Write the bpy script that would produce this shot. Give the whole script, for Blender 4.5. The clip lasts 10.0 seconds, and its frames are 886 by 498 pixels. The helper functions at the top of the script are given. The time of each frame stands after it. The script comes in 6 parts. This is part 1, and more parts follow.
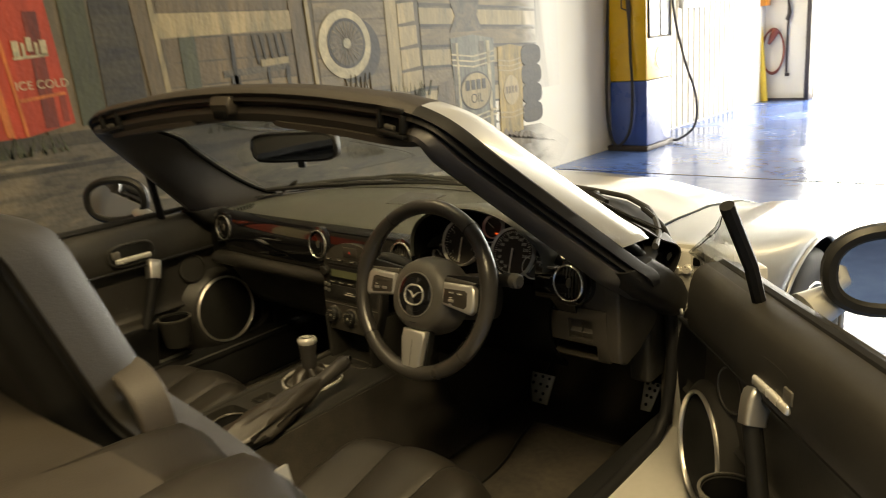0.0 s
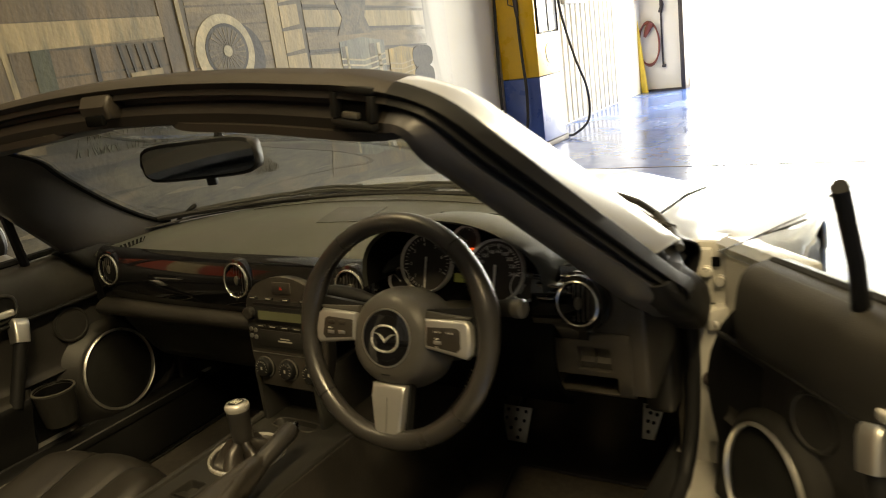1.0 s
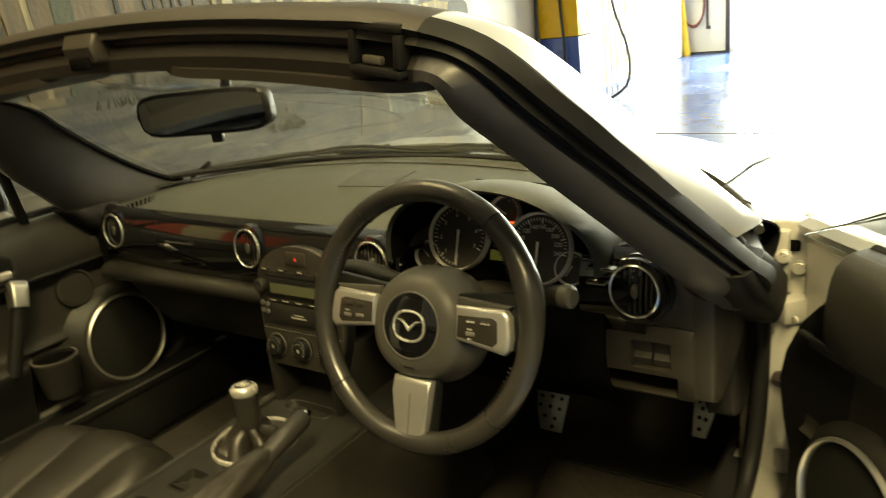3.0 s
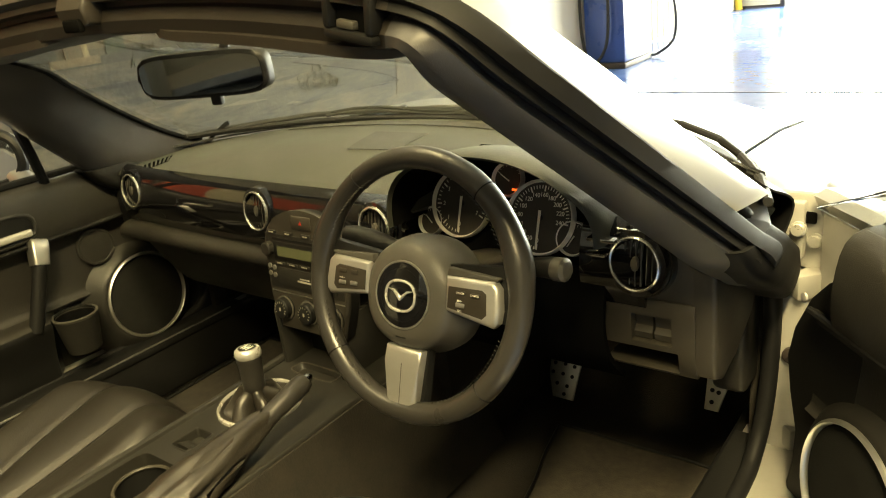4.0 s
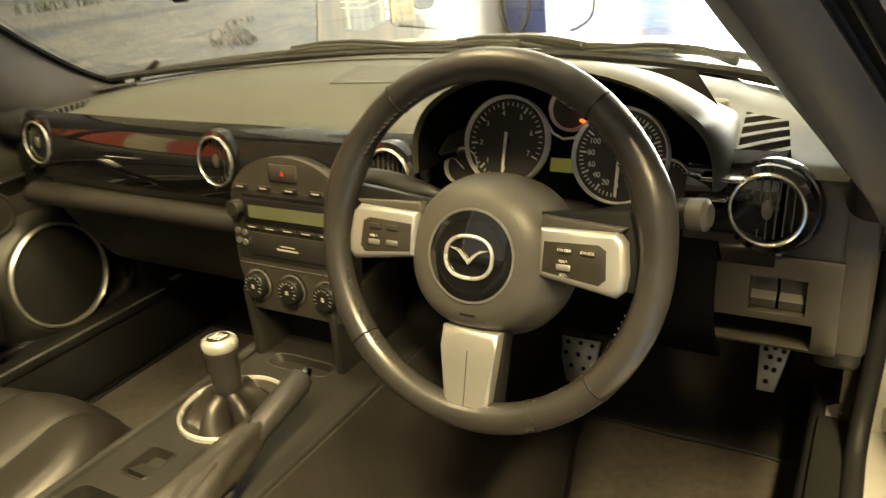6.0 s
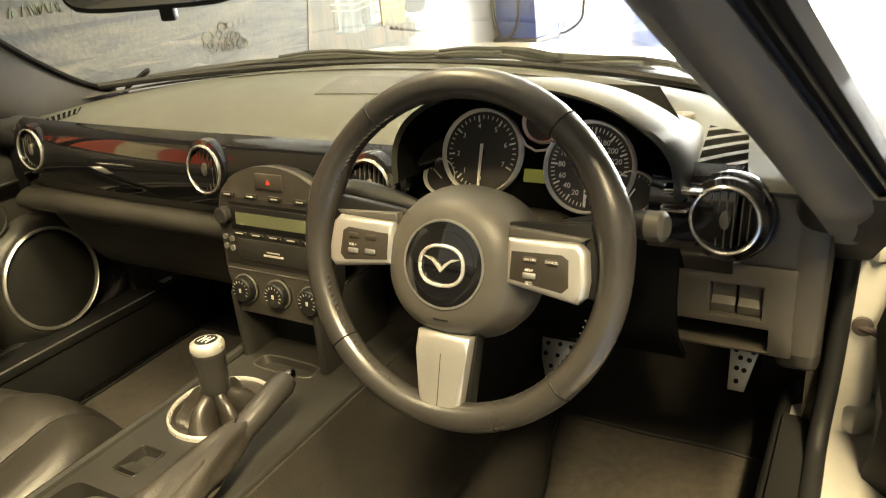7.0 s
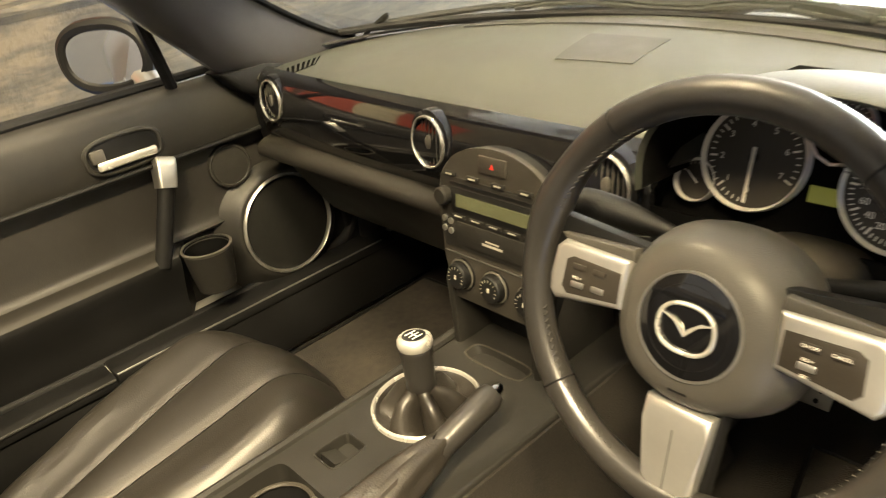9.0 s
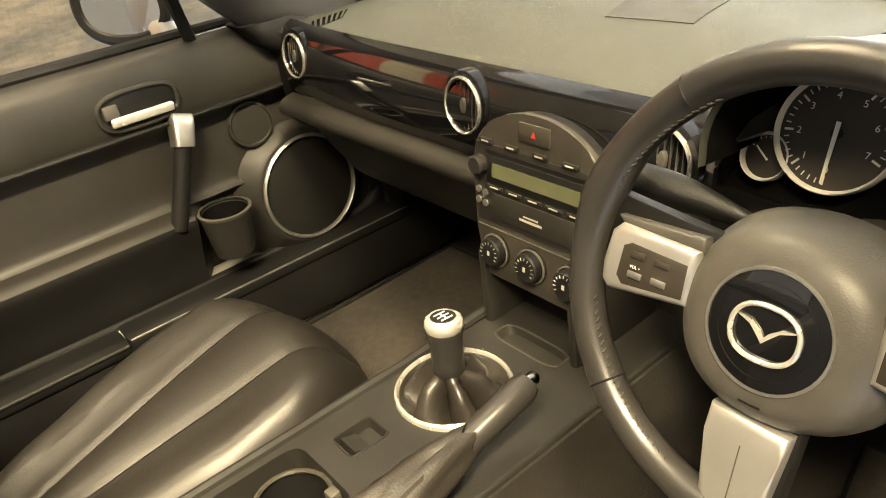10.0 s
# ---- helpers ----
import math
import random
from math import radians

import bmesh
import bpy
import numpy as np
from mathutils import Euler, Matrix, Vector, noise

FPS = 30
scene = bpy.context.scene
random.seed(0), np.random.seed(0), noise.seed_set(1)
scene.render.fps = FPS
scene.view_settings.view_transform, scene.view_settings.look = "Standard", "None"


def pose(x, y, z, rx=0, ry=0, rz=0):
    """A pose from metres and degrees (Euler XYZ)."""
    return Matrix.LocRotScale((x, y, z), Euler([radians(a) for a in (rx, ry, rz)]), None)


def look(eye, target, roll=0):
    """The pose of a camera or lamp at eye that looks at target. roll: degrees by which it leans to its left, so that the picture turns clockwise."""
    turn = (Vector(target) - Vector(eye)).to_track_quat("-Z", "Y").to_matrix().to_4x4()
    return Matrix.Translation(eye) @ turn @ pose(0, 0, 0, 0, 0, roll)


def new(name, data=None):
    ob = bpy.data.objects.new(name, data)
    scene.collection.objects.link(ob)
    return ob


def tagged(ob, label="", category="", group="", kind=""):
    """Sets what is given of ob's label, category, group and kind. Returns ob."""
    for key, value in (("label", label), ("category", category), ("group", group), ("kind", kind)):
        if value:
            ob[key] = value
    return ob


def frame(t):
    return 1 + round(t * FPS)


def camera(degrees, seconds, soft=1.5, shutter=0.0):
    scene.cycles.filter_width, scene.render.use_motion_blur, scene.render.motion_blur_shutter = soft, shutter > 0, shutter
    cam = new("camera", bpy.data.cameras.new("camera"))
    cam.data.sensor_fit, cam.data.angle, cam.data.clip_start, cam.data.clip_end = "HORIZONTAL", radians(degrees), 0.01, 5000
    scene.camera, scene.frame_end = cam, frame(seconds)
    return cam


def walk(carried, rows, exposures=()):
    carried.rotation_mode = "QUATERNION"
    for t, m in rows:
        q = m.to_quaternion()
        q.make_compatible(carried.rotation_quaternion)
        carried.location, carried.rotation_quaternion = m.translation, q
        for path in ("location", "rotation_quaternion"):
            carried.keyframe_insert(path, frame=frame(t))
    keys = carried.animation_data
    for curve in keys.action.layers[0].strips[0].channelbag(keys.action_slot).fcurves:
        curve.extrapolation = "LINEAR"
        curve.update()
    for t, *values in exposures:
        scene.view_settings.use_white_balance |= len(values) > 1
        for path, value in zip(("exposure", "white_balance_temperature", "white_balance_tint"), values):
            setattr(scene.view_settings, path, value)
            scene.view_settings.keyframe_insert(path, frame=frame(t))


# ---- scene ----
cam = camera(61.0, 10.0, soft=1.0, shutter=0.7)
PATH = [
    (0, (1.341, -1.009, 1.193), (0.06, 0.436, 0.671), -4.8),
    (0.5, (1.21, -0.916, 1.177), (0.034, 0.604, 0.622), -3.8),
    (1, (1.023, -0.829, 1.139), (-0.026, 0.79, 0.613), -7.7),
    (1.5, (0.935, -0.771, 1.136), (-0.176, 0.764, 0.499), -3.9),
    (2, (0.943, -0.74, 1.124), (-0.189, 0.732, 0.382), -3.3),
    (2.5, (0.943, -0.713, 1.116), (-0.142, 0.791, 0.367), -5.1),
    (3, (0.928, -0.698, 1.113), (-0.178, 0.851, 0.499), -6.8),
    (3.2, (0.937, -0.681, 1.121), (-0.207, 0.822, 0.462), -9.0),
    (4.3, (0.971, -0.629, 1.103), (-0.216, 0.803, 0.37), -6.7),
    (4.5, (0.973, -0.621, 1.095), (-0.162, 0.837, 0.33), -7.8),
    (5, (0.909, -0.619, 1.086), (-0.19, 0.891, 0.37), -6.9),
    (5.5, (0.767, -0.585, 1.043), (-0.299, 0.939, 0.307), -7.3),
    (6, (0.675, -0.55, 1.003), (-0.291, 1.018, 0.224), -5.4),
    (6.2, (0.666, -0.546, 0.997), (-0.261, 1.042, 0.21), -4.7),
    (7.3, (0.726, -0.575, 1.048), (-0.236, 0.993, 0.262), -5.2),
    (7.5, (0.732, -0.569, 1.064), (-0.249, 0.972, 0.25), -5.4),
    (7.8, (0.741, -0.534, 1.083), (-0.378, 0.901, 0.252), -6.6),
    (8, (0.729, -0.507, 1.091), (-0.511, 0.849, 0.301), -7.1),
    (8.3, (0.696, -0.476, 1.086), (-0.639, 0.769, 0.268), -7.4),
    (8.5, (0.68, -0.462, 1.084), (-0.68, 0.72, 0.216), -8.5),
    (9, (0.623, -0.434, 1.069), (-0.763, 0.678, 0.151), -8.7),
    (9.5, (0.563, -0.401, 1.046), (-0.831, 0.658, 0.079), -8.7),
    (10, (0.557, -0.397, 1.05), (-0.835, 0.631, 0.049), -8.2),
]
EXPOSURES = [(0.0, -0.05, 7650, 5), (1.0, -0.1, 7650, 5), (2.0, 0.3, 7800, 0), (3.0, 0.5, 8150, -9), (4.5, 1.25, 7950, -5), (6.0, 1.53, 7600, 0), (7.5, 1.87, 6800, 5), (9.0, 1.76, 6650, 8), (10.0, 1.9, 6600, 8)]
walk(cam, [(t, look(eye, target, roll)) for t, eye, target, roll in PATH], EXPOSURES)

# ---- world, sun and large lights ----
world = bpy.data.worlds.new("sky")
scene.world = world
world.use_nodes = True
wn = world.node_tree
sky = wn.nodes.new("ShaderNodeTexSky")
sky.sky_type, sky.sun_disc = "NISHITA", False
sky.sun_elevation, sky.sun_rotation = radians(48), radians(20)
wn.links.new(sky.outputs[0], wn.nodes["Background"].inputs[0])
wn.nodes["Background"].inputs[1].default_value = 0.15

sun = new("sun", bpy.data.lights.new("sun", "SUN"))
sun.data.energy, sun.data.angle, sun.data.color = 4.0, radians(0.5), (1.0, 0.95, 0.88)
sun.matrix_world = look((3.5, 10, 12), (0, 0, 0))


def area(name, size_x, size_y, watts, colour, m):
    lamp = new(name, bpy.data.lights.new(name, "AREA"))
    lamp.data.shape, lamp.data.size, lamp.data.size_y = "RECTANGLE", size_x, size_y
    lamp.data.energy, lamp.data.color = watts, colour
    lamp.matrix_world = m
    return lamp


# daylight in the open roller door
area("daylight", 7.0, 3.58, 1100, (0.98, 0.99, 1.0), pose(1.68, 11.06, 1.815, -90, 0, 0))
# tubes added out of view under the ceiling, placed to balance the light
for lx, ly, watts in ((-0.9, -0.6, 32), (1.6, -1.2, 225), (2.6, 4.6, 30)):
    area("added_tube_light", 0.25, 2.3, watts, (1.0, 0.80, 0.49), pose(lx, ly, 3.42))


# ---- materials ----
def surf(name, colour, rough=0.5, metal=0.0, var=0.12, scale=6.0, bump=0.0, bscale=300.0, coat=0.0, rvar=0.06, dirt=None, spec=0.5):
    """A surface with its colour varied at two scales, its gloss varied, and a fine relief."""
    m = bpy.data.materials.new(name)
    m.use_nodes = True
    t = m.node_tree
    b = t.nodes["Principled BSDF"]
    co = t.nodes.new("ShaderNodeTexCoord")
    n1, n2 = t.nodes.new("ShaderNodeTexNoise"), t.nodes.new("ShaderNodeTexNoise")
    n1.inputs["Scale"].default_value, n1.inputs["Detail"].default_value = scale, 5
    n2.inputs["Scale"].default_value, n2.inputs["Detail"].default_value = scale * 9, 3
    t.links.new(co.outputs["Object"], n1.inputs["Vector"])
    t.links.new(co.outputs["Object"], n2.inputs["Vector"])
    add = t.nodes.new("ShaderNodeMath")
    add.operation = "MULTIPLY_ADD"
    t.links.new(n2.outputs[0], add.inputs[0])
    add.inputs[1].default_value = 0.5
    t.links.new(n1.outputs[0], add.inputs[2])
    ramp = t.nodes.new("ShaderNodeValToRGB")
    lo = tuple(max(0, c * (1 - var)) for c in colour)
    hi = tuple(min(1, c * (1 + var)) for c in (dirt or colour))
    ramp.color_ramp.elements[0].position, ramp.color_ramp.elements[1].position = 0.5, 1.0
    ramp.color_ramp.elements[0].color, ramp.color_ramp.elements[1].color = (*lo, 1), (*hi, 1)
    t.links.new(add.outputs[0], ramp.inputs[0])
    t.links.new(ramp.outputs[0], b.inputs["Base Color"])
    mr = t.nodes.new("ShaderNodeMapRange")
    mr.inputs["From Min"].default_value, mr.inputs["From Max"].default_value = 0.3, 0.7
    mr.inputs["To Min"].default_value, mr.inputs["To Max"].default_value = max(0.01, rough - rvar), min(1, rough + rvar)
    t.links.new(n1.outputs[0], mr.inputs[0])
    t.links.new(mr.outputs[0], b.inputs["Roughness"])
    b.inputs["Metallic"].default_value = metal
    b.inputs["Coat Weight"].default_value = coat
    b.inputs["Coat Roughness"].default_value = 0.04
    b.inputs["Specular IOR Level"].default_value = spec
    if bump:
        n3, bp = t.nodes.new("ShaderNodeTexNoise"), t.nodes.new("ShaderNodeBump")
        n3.inputs["Scale"].default_value, n3.inputs["Detail"].default_value = bscale, 2
        t.links.new(co.outputs["Object"], n3.inputs["Vector"])
        bp.inputs["Strength"].default_value, bp.inputs["Distance"].default_value = bump, 0.4 / bscale
        t.links.new(n3.outputs[0], bp.inputs["Height"])
        t.links.new(bp.outputs[0], b.inputs["Normal"])
    return m


def glow(name, colour, strength):
    m = bpy.data.materials.new(name)
    m.use_nodes = True
    b = m.node_tree.nodes["Principled BSDF"]
    b.inputs["Base Color"].default_value = (*colour, 1)
    b.inputs["Emission Color"].default_value = (*colour, 1)
    b.inputs["Emission Strength"].default_value = strength
    return m


def glass(name, tint, rough=0.0):
    m = bpy.data.materials.new(name)
    m.use_nodes = True
    b = m.node_tree.nodes["Principled BSDF"]
    b.inputs["Base Color"].default_value = (*tint, 1)
    b.inputs["Transmission Weight"].default_value = 1.0
    b.inputs["Roughness"].default_value = rough
    b.inputs["IOR"].default_value = 1.45
    return m


PAINT = surf("silver_paint", (0.62, 0.62, 0.60), 0.32, 0.75, 0.03, 3, 0.04, 900, coat=0.8, rvar=0.03)
PAD = surf("dash_pad", (0.0245, 0.026, 0.021), 0.58, 0, 0.10, 8, 0.5, 520, rvar=0.05)
PLASTIC = surf("grained_plastic", (0.020, 0.019, 0.017), 0.46, 0, 0.16, 9, 0.4, 620, spec=0.3)
DARK = surf("black_plastic", (0.009, 0.009, 0.009), 0.46, 0, 0.2, 10, 0.25, 500, spec=0.25)
GREY = surf("grey_plastic", (0.062, 0.058, 0.050), 0.48, 0, 0.12, 9, 0.3, 620)
TRIMGREY = surf("pillar_trim", (0.040, 0.039, 0.042), 0.45, 0, 0.10, 9, 0.3, 700, spec=0.5)
LEDGE = surf("ledge_plastic", (0.018, 0.0165, 0.014), 0.52, 0, 0.12, 9, 0.3, 620, spec=0.3)
# shade of recesses and holes put into the colour; also the glass band
VOID = surf("unlit_black", (0.005, 0.005, 0.005), 0.95, 0, 0.2, 10, spec=0.0)
STACK = surf("console_plastic", (0.038, 0.034, 0.028), 0.46, 0, 0.12, 9, 0.3, 620, spec=0.4)
PIANO = surf("piano_black", (0.006, 0.006, 0.007), 0.05, 0, 0.2, 4, coat=1.0, rvar=0.02)
LEATHER = surf("black_leather", (0.022, 0.0205, 0.0185), 0.44, 0, 0.16, 7, 0.3, 420, rvar=0.08, spec=0.4)
HIDE = surf("steering_leather", (0.030, 0.028, 0.026), 0.31, 0, 0.14, 12, 0.15, 420, rvar=0.04, spec=0.7)
BOOT = surf("gaiter_leather", (0.026, 0.023, 0.0195), 0.36, 0, 0.2, 14, 0.35, 380, rvar=0.08, spec=0.6)
SEATHIDE = surf("seat_leather", (0.019, 0.0168, 0.0142), 0.41, 0, 0.14, 6, 0.3, 420, rvar=0.08, spec=0.55)
THREAD = surf("grey_thread", (0.050, 0.047, 0.042), 0.7)
SPOKE = surf("silver_spoke_paint", (0.58, 0.57, 0.545), 0.37, 0.75, 0.04, 30, 0.05, 900)
SATIN = surf("satin_silver", (0.58, 0.57, 0.54), 0.36, 0.92, 0.03, 30, 0.05, 900)
CHROME = surf("chrome", (0.80, 0.79, 0.76), 0.12, 1.0, 0.03, 20)
BRIGHT = surf("bright_silver", (0.74, 0.72, 0.67), 0.26, 0.6, 0.03, 20)
VENTCHROME = surf("vent_chrome", (0.78, 0.76, 0.71), 0.22, 0.85, 0.03, 20)
DIM = surf("dim_print", (0.36, 0.34, 0.29), 0.6)
ALLOY = surf("alloy", (0.55, 0.54, 0.51), 0.30, 0.85, 0.06, 14)
BRONZE = surf("button_panel", (0.034, 0.029, 0.023), 0.4, 0, 0.12, 20, 0.2, 600)
RUBBER = surf("tyre_rubber", (0.018, 0.018, 0.018), 0.68, 0, 0.25, 12, 0.3, 160)
SEAL = surf("seal_rubber", (0.0075, 0.0075, 0.008), 0.62, 0, 0.2, 20, spec=0.2)
CARPET = surf("black_carpet", (0.020, 0.0165, 0.0125), 0.95, 0, 0.4, 30, 0.9, 420)
MATTING = surf("floor_mat", (0.033, 0.0275, 0.021), 0.95, 0, 0.6, 7, 0.9, 380)
# blue-grey tint put into the glass to darken what it reflects
TINTED_MIRROR = surf("tinted_mirror", (0.36, 0.40, 0.43), 0.04, 1.0, 0.01, 4, rvar=0.01)
MIRROR = surf("mirror", (0.82, 0.83, 0.84), 0.03, 1.0, 0.01, 4, rvar=0.01)
RINGS = surf("dial_ring", (0.80, 0.78, 0.72), 0.34, 0.1, 0.04, 30)
JAMB = surf("jamb_paint", (0.46, 0.45, 0.42), 0.42, 0.35, 0.06, 6, 0.05, 500, coat=0.2)
GLASS = glass("clear_glass", (0.96, 0.985, 0.97))
DIAL = surf("dial_face", (0.036, 0.031, 0.025), 0.55, 0, 0.1, 30)
MARK = surf("dial_print", (0.85, 0.83, 0.75), 0.6, 0, 0.04, 30)
RED = surf("red_print", (0.55, 0.03, 0.02), 0.5)
LCD = surf("display_green", (0.098, 0.104, 0.060), 0.25, 0, 0.02, 3, coat=0.5)
LCDLIT = glow("lit_display", (0.16, 0.16, 0.03), 0.14)
AMBER = surf("amber_lens", (0.75, 0.25, 0.03), 0.15, 0, 0.08, 40, coat=0.6)
STEEL = surf("drilled_pedal", (0.60, 0.58, 0.52), 0.34, 0.8, 0.08, 30)
SOFTTOP = surf("soft_top", (0.040, 0.034, 0.026), 0.85, 0, 0.25, 14, 0.5, 300)
BROWNTRIM = surf("deck_plastic", (0.026, 0.0215, 0.017), 0.50, 0, 0.12, 9, 0.3, 420)
WEB = surf("belt_webbing", (0.034, 0.042, 0.044), 0.7, 0, 0.15, 60)
CANVAS = surf("header_plastic", (0.019, 0.015, 0.0115), 0.58, 0, 0.14, 9, 0.2, 400)


# ---- mesh helpers ----
def part(name, bm, material, parent=None, label="", smooth=True, m=None):
    """Links a bmesh as ONE mesh object under a thing or under a part."""
    bmesh.ops.recalc_face_normals(bm, faces=bm.faces[:])
    data = bpy.data.meshes.new(name)
    bm.to_mesh(data)
    bm.free()
    data.materials.append(material)
    if smooth:
        for p in data.polygons:
            p.use_smooth = True
        data.set_sharp_from_angle(angle=radians(38))
    ob = new(name, data)
    ob.parent = parent
    if m is not None:
        ob.matrix_basis = m
    if label:
        ob["label"] = label
    return ob


def box(x0, x1, y0, y1, z0, z1, bev=0.0, seg=2, bm=None, m=None):
    bm = bm or bmesh.new()
    mm = Matrix.Translation(((x0 + x1) / 2, (y0 + y1) / 2, (z0 + z1) / 2)) @ Matrix.Diagonal((x1 - x0, y1 - y0, z1 - z0, 1))
    made = bmesh.ops.create_cube(bm, size=1.0, matrix=mm)["verts"]
    if bev:
        edges = list({e for v in made for e in v.link_edges})
        out = bmesh.ops.bevel(bm, geom=edges, offset=bev, segments=seg, profile=0.5, affect="EDGES", clamp_overlap=True)
        made = list({v for f in out["faces"] for v in f.verts} | {v for v in made if v.is_valid})
    if m is not None:
        bmesh.ops.transform(bm, matrix=m, verts=made)
    return bm


def spline(points, n):
    """A smooth row of n points through the given ones."""
    p = [Vector(q) for q in points]
    p = [p[0] * 2 - p[1]] + p + [p[-1] * 2 - p[-2]]
    out = []
    for i in range(n):
        s = i / (n - 1) * (len(p) - 3)
        k = min(int(s), len(p) - 4)
        f = s - k
        a, b, c, d = p[k : k + 4]
        out.append(0.5 * ((2 * b) + (c - a) * f + (2 * a - 5 * b + 4 * c - d) * f * f + (3 * b - a - 3 * c + d) * f**3))
    return out


def tube(points, radius, n=10, closed=False, bm=None, flat=1.0, cap=True):
    """A round (or flattened) bar along points; radius: one number or one for each point."""
    bm = bm or bmesh.new()
    pts = [Vector(p) for p in points]
    count = len(pts)
    rad = radius if isinstance(radius, (list, tuple)) else [radius] * count
    rings, side = [], None
    for i, p in enumerate(pts):
        a = pts[(i - 1) % count] if closed or i else pts[0]
        b = pts[(i + 1) % count] if closed or i < count - 1 else pts[-1]
        t = (b - a).normalized()
        if side is None:
            side = t.orthogonal().normalized()
        side = (side - t * side.dot(t)).normalized()
        up = t.cross(side)
        rings.append([bm.verts.new(p + rad[i] * (math.cos(k * math.tau / n) * side + flat * math.sin(k * math.tau / n) * up)) for k in range(n)])
    last = count if closed else count - 1
    for i in range(last):
        r0, r1 = rings[i], rings[(i + 1) % count]
        for k in range(n):
            bm.faces.new((r0[k], r0[(k + 1) % n], r1[(k + 1) % n], r1[k]))
    if cap and not closed:
        bm.faces.new(rings[0][::-1])
        bm.faces.new(rings[-1])
    return bm


def lathe(profile, m, n=32, bm=None):
    """Turns (radius, height) round the local z of m."""
    bm = bm or bmesh.new()
    rings = []
    for r, h in profile:
        rings.append([bm.verts.new(m @ Vector((r * math.cos(k * math.tau / n), r * math.sin(k * math.tau / n), h))) for k in range(n)] if r > 1e-6 else [bm.verts.new(m @ Vector((0, 0, h)))])
    for a, b in zip(rings, rings[1:]):
        for k in range(n):
            q = [a[k % len(a)], a[(k + 1) % n % len(a)], b[(k + 1) % n % len(b)], b[k % len(b)]]
            q = list(dict.fromkeys(q))
            if len(q) > 2:
                bm.faces.new(q)
    return bm


def sheet(fn, nu, nv, thick=0.0, bm=None):
    """A surface fn(u, v) over 0..1, with a thickness."""
    bm = bm or bmesh.new()
    vs = [[bm.verts.new(fn(i / (nu - 1), j / (nv - 1))) for j in range(nv)] for i in range(nu)]
    faces = [bm.faces.new((vs[i][j], vs[i + 1][j], vs[i + 1][j + 1], vs[i][j + 1])) for i in range(nu - 1) for j in range(nv - 1)]
    if thick:
        bm.normal_update()
        bmesh.ops.solidify(bm, geom=faces, thickness=thick)
    return bm


def loft(rows, closed=False, caps=True, bm=None):
    """Skins rows of points of one length; closed: each row is a ring."""
    bm = bm or bmesh.new()
    vs = [[bm.verts.new(p) for p in r] for r in rows]
    n = len(vs[0])
    for a, b in zip(vs, vs[1:]):
        for k in range(n if closed else n - 1):
            bm.faces.new((a[k], a[(k + 1) % n], b[(k + 1) % n], b[k]))
    if closed and caps:
        bm.faces.new(vs[0][::-1])
        bm.faces.new(vs[-1])
    return bm


def prism(poly, depth, m, bev=0.0, seg=2, bm=None):
    """A flat outline in the local xy of m, raised by depth along its z."""
    bm = bm or bmesh.new()
    lo = [bm.verts.new(m @ Vector((x, y, 0))) for x, y in poly]
    hi = [bm.verts.new(m @ Vector((x, y, depth))) for x, y in poly]
    n = len(poly)
    bm.faces.new(lo[::-1])
    top = bm.faces.new(hi)
    for k in range(n):
        bm.faces.new((lo[k], lo[(k + 1) % n], hi[(k + 1) % n], hi[k]))
    if bev:
        bmesh.ops.bevel(bm, geom=list(top.edges), offset=bev, segments=seg, profile=0.5, affect="EDGES", clamp_overlap=True)
    return bm


def oval(rx, ry, n=32, power=2.0, cx=0.0, cy=0.0):
    """A (super)ellipse outline."""
    out = []
    for k in range(n):
        c, s = math.cos(k * math.tau / n), math.sin(k * math.tau / n)
        out.append((cx + rx * math.copysign(abs(c) ** (2 / power), c), cy + ry * math.copysign(abs(s) ** (2 / power), s)))
    return out


def hoop(outline, m, radius, n=8, bm=None):
    """A thin bar round an outline."""
    return tube([m @ Vector((x, y, 0)) for x, y in outline], radius, n, closed=True, bm=bm)


def letters(text, size, m, material, parent, name="print", extrude=0.0002):
    """Raised letters in the built-in font, as a mesh."""
    c = bpy.data.curves.new(name, "FONT")
    c.body, c.size, c.extrude, c.align_x, c.align_y = text, size, extrude, "CENTER", "CENTER"
    ob = bpy.data.objects.new(name, c)
    data = bpy.data.meshes.new_from_object(ob)
    bpy.data.objects.remove(ob)
    data.materials.append(material)
    made = new(name, data)
    made.parent = parent
    made.matrix_basis = m
    return made


def frame_at(origin, normal, up=(0, 0, 1)):
    """A pose whose z is the normal and whose y is as far up as it can be."""
    z = Vector(normal).normalized()
    x = Vector(up).cross(z).normalized()
    y = z.cross(x)
    return Matrix(((x.x, y.x, z.x, origin[0]), (x.y, y.y, z.y, origin[1]), (x.z, y.z, z.z, origin[2]), (0, 0, 0, 1)))


def thing(name, label, category, at=(0, 0, 0), group="", kind=""):
    ob = new(name)
    ob.matrix_basis = Matrix.Translation(at)
    return tagged(ob, label, category, group, kind)


# ---- the garage ----
def floor_paint():
    m = surf("blue_epoxy", (0.055, 0.115, 0.36), 0.20, 0, 0.16, 1.1, 0.06, 14, rvar=0.09, dirt=(0.10, 0.17, 0.40))
    return m


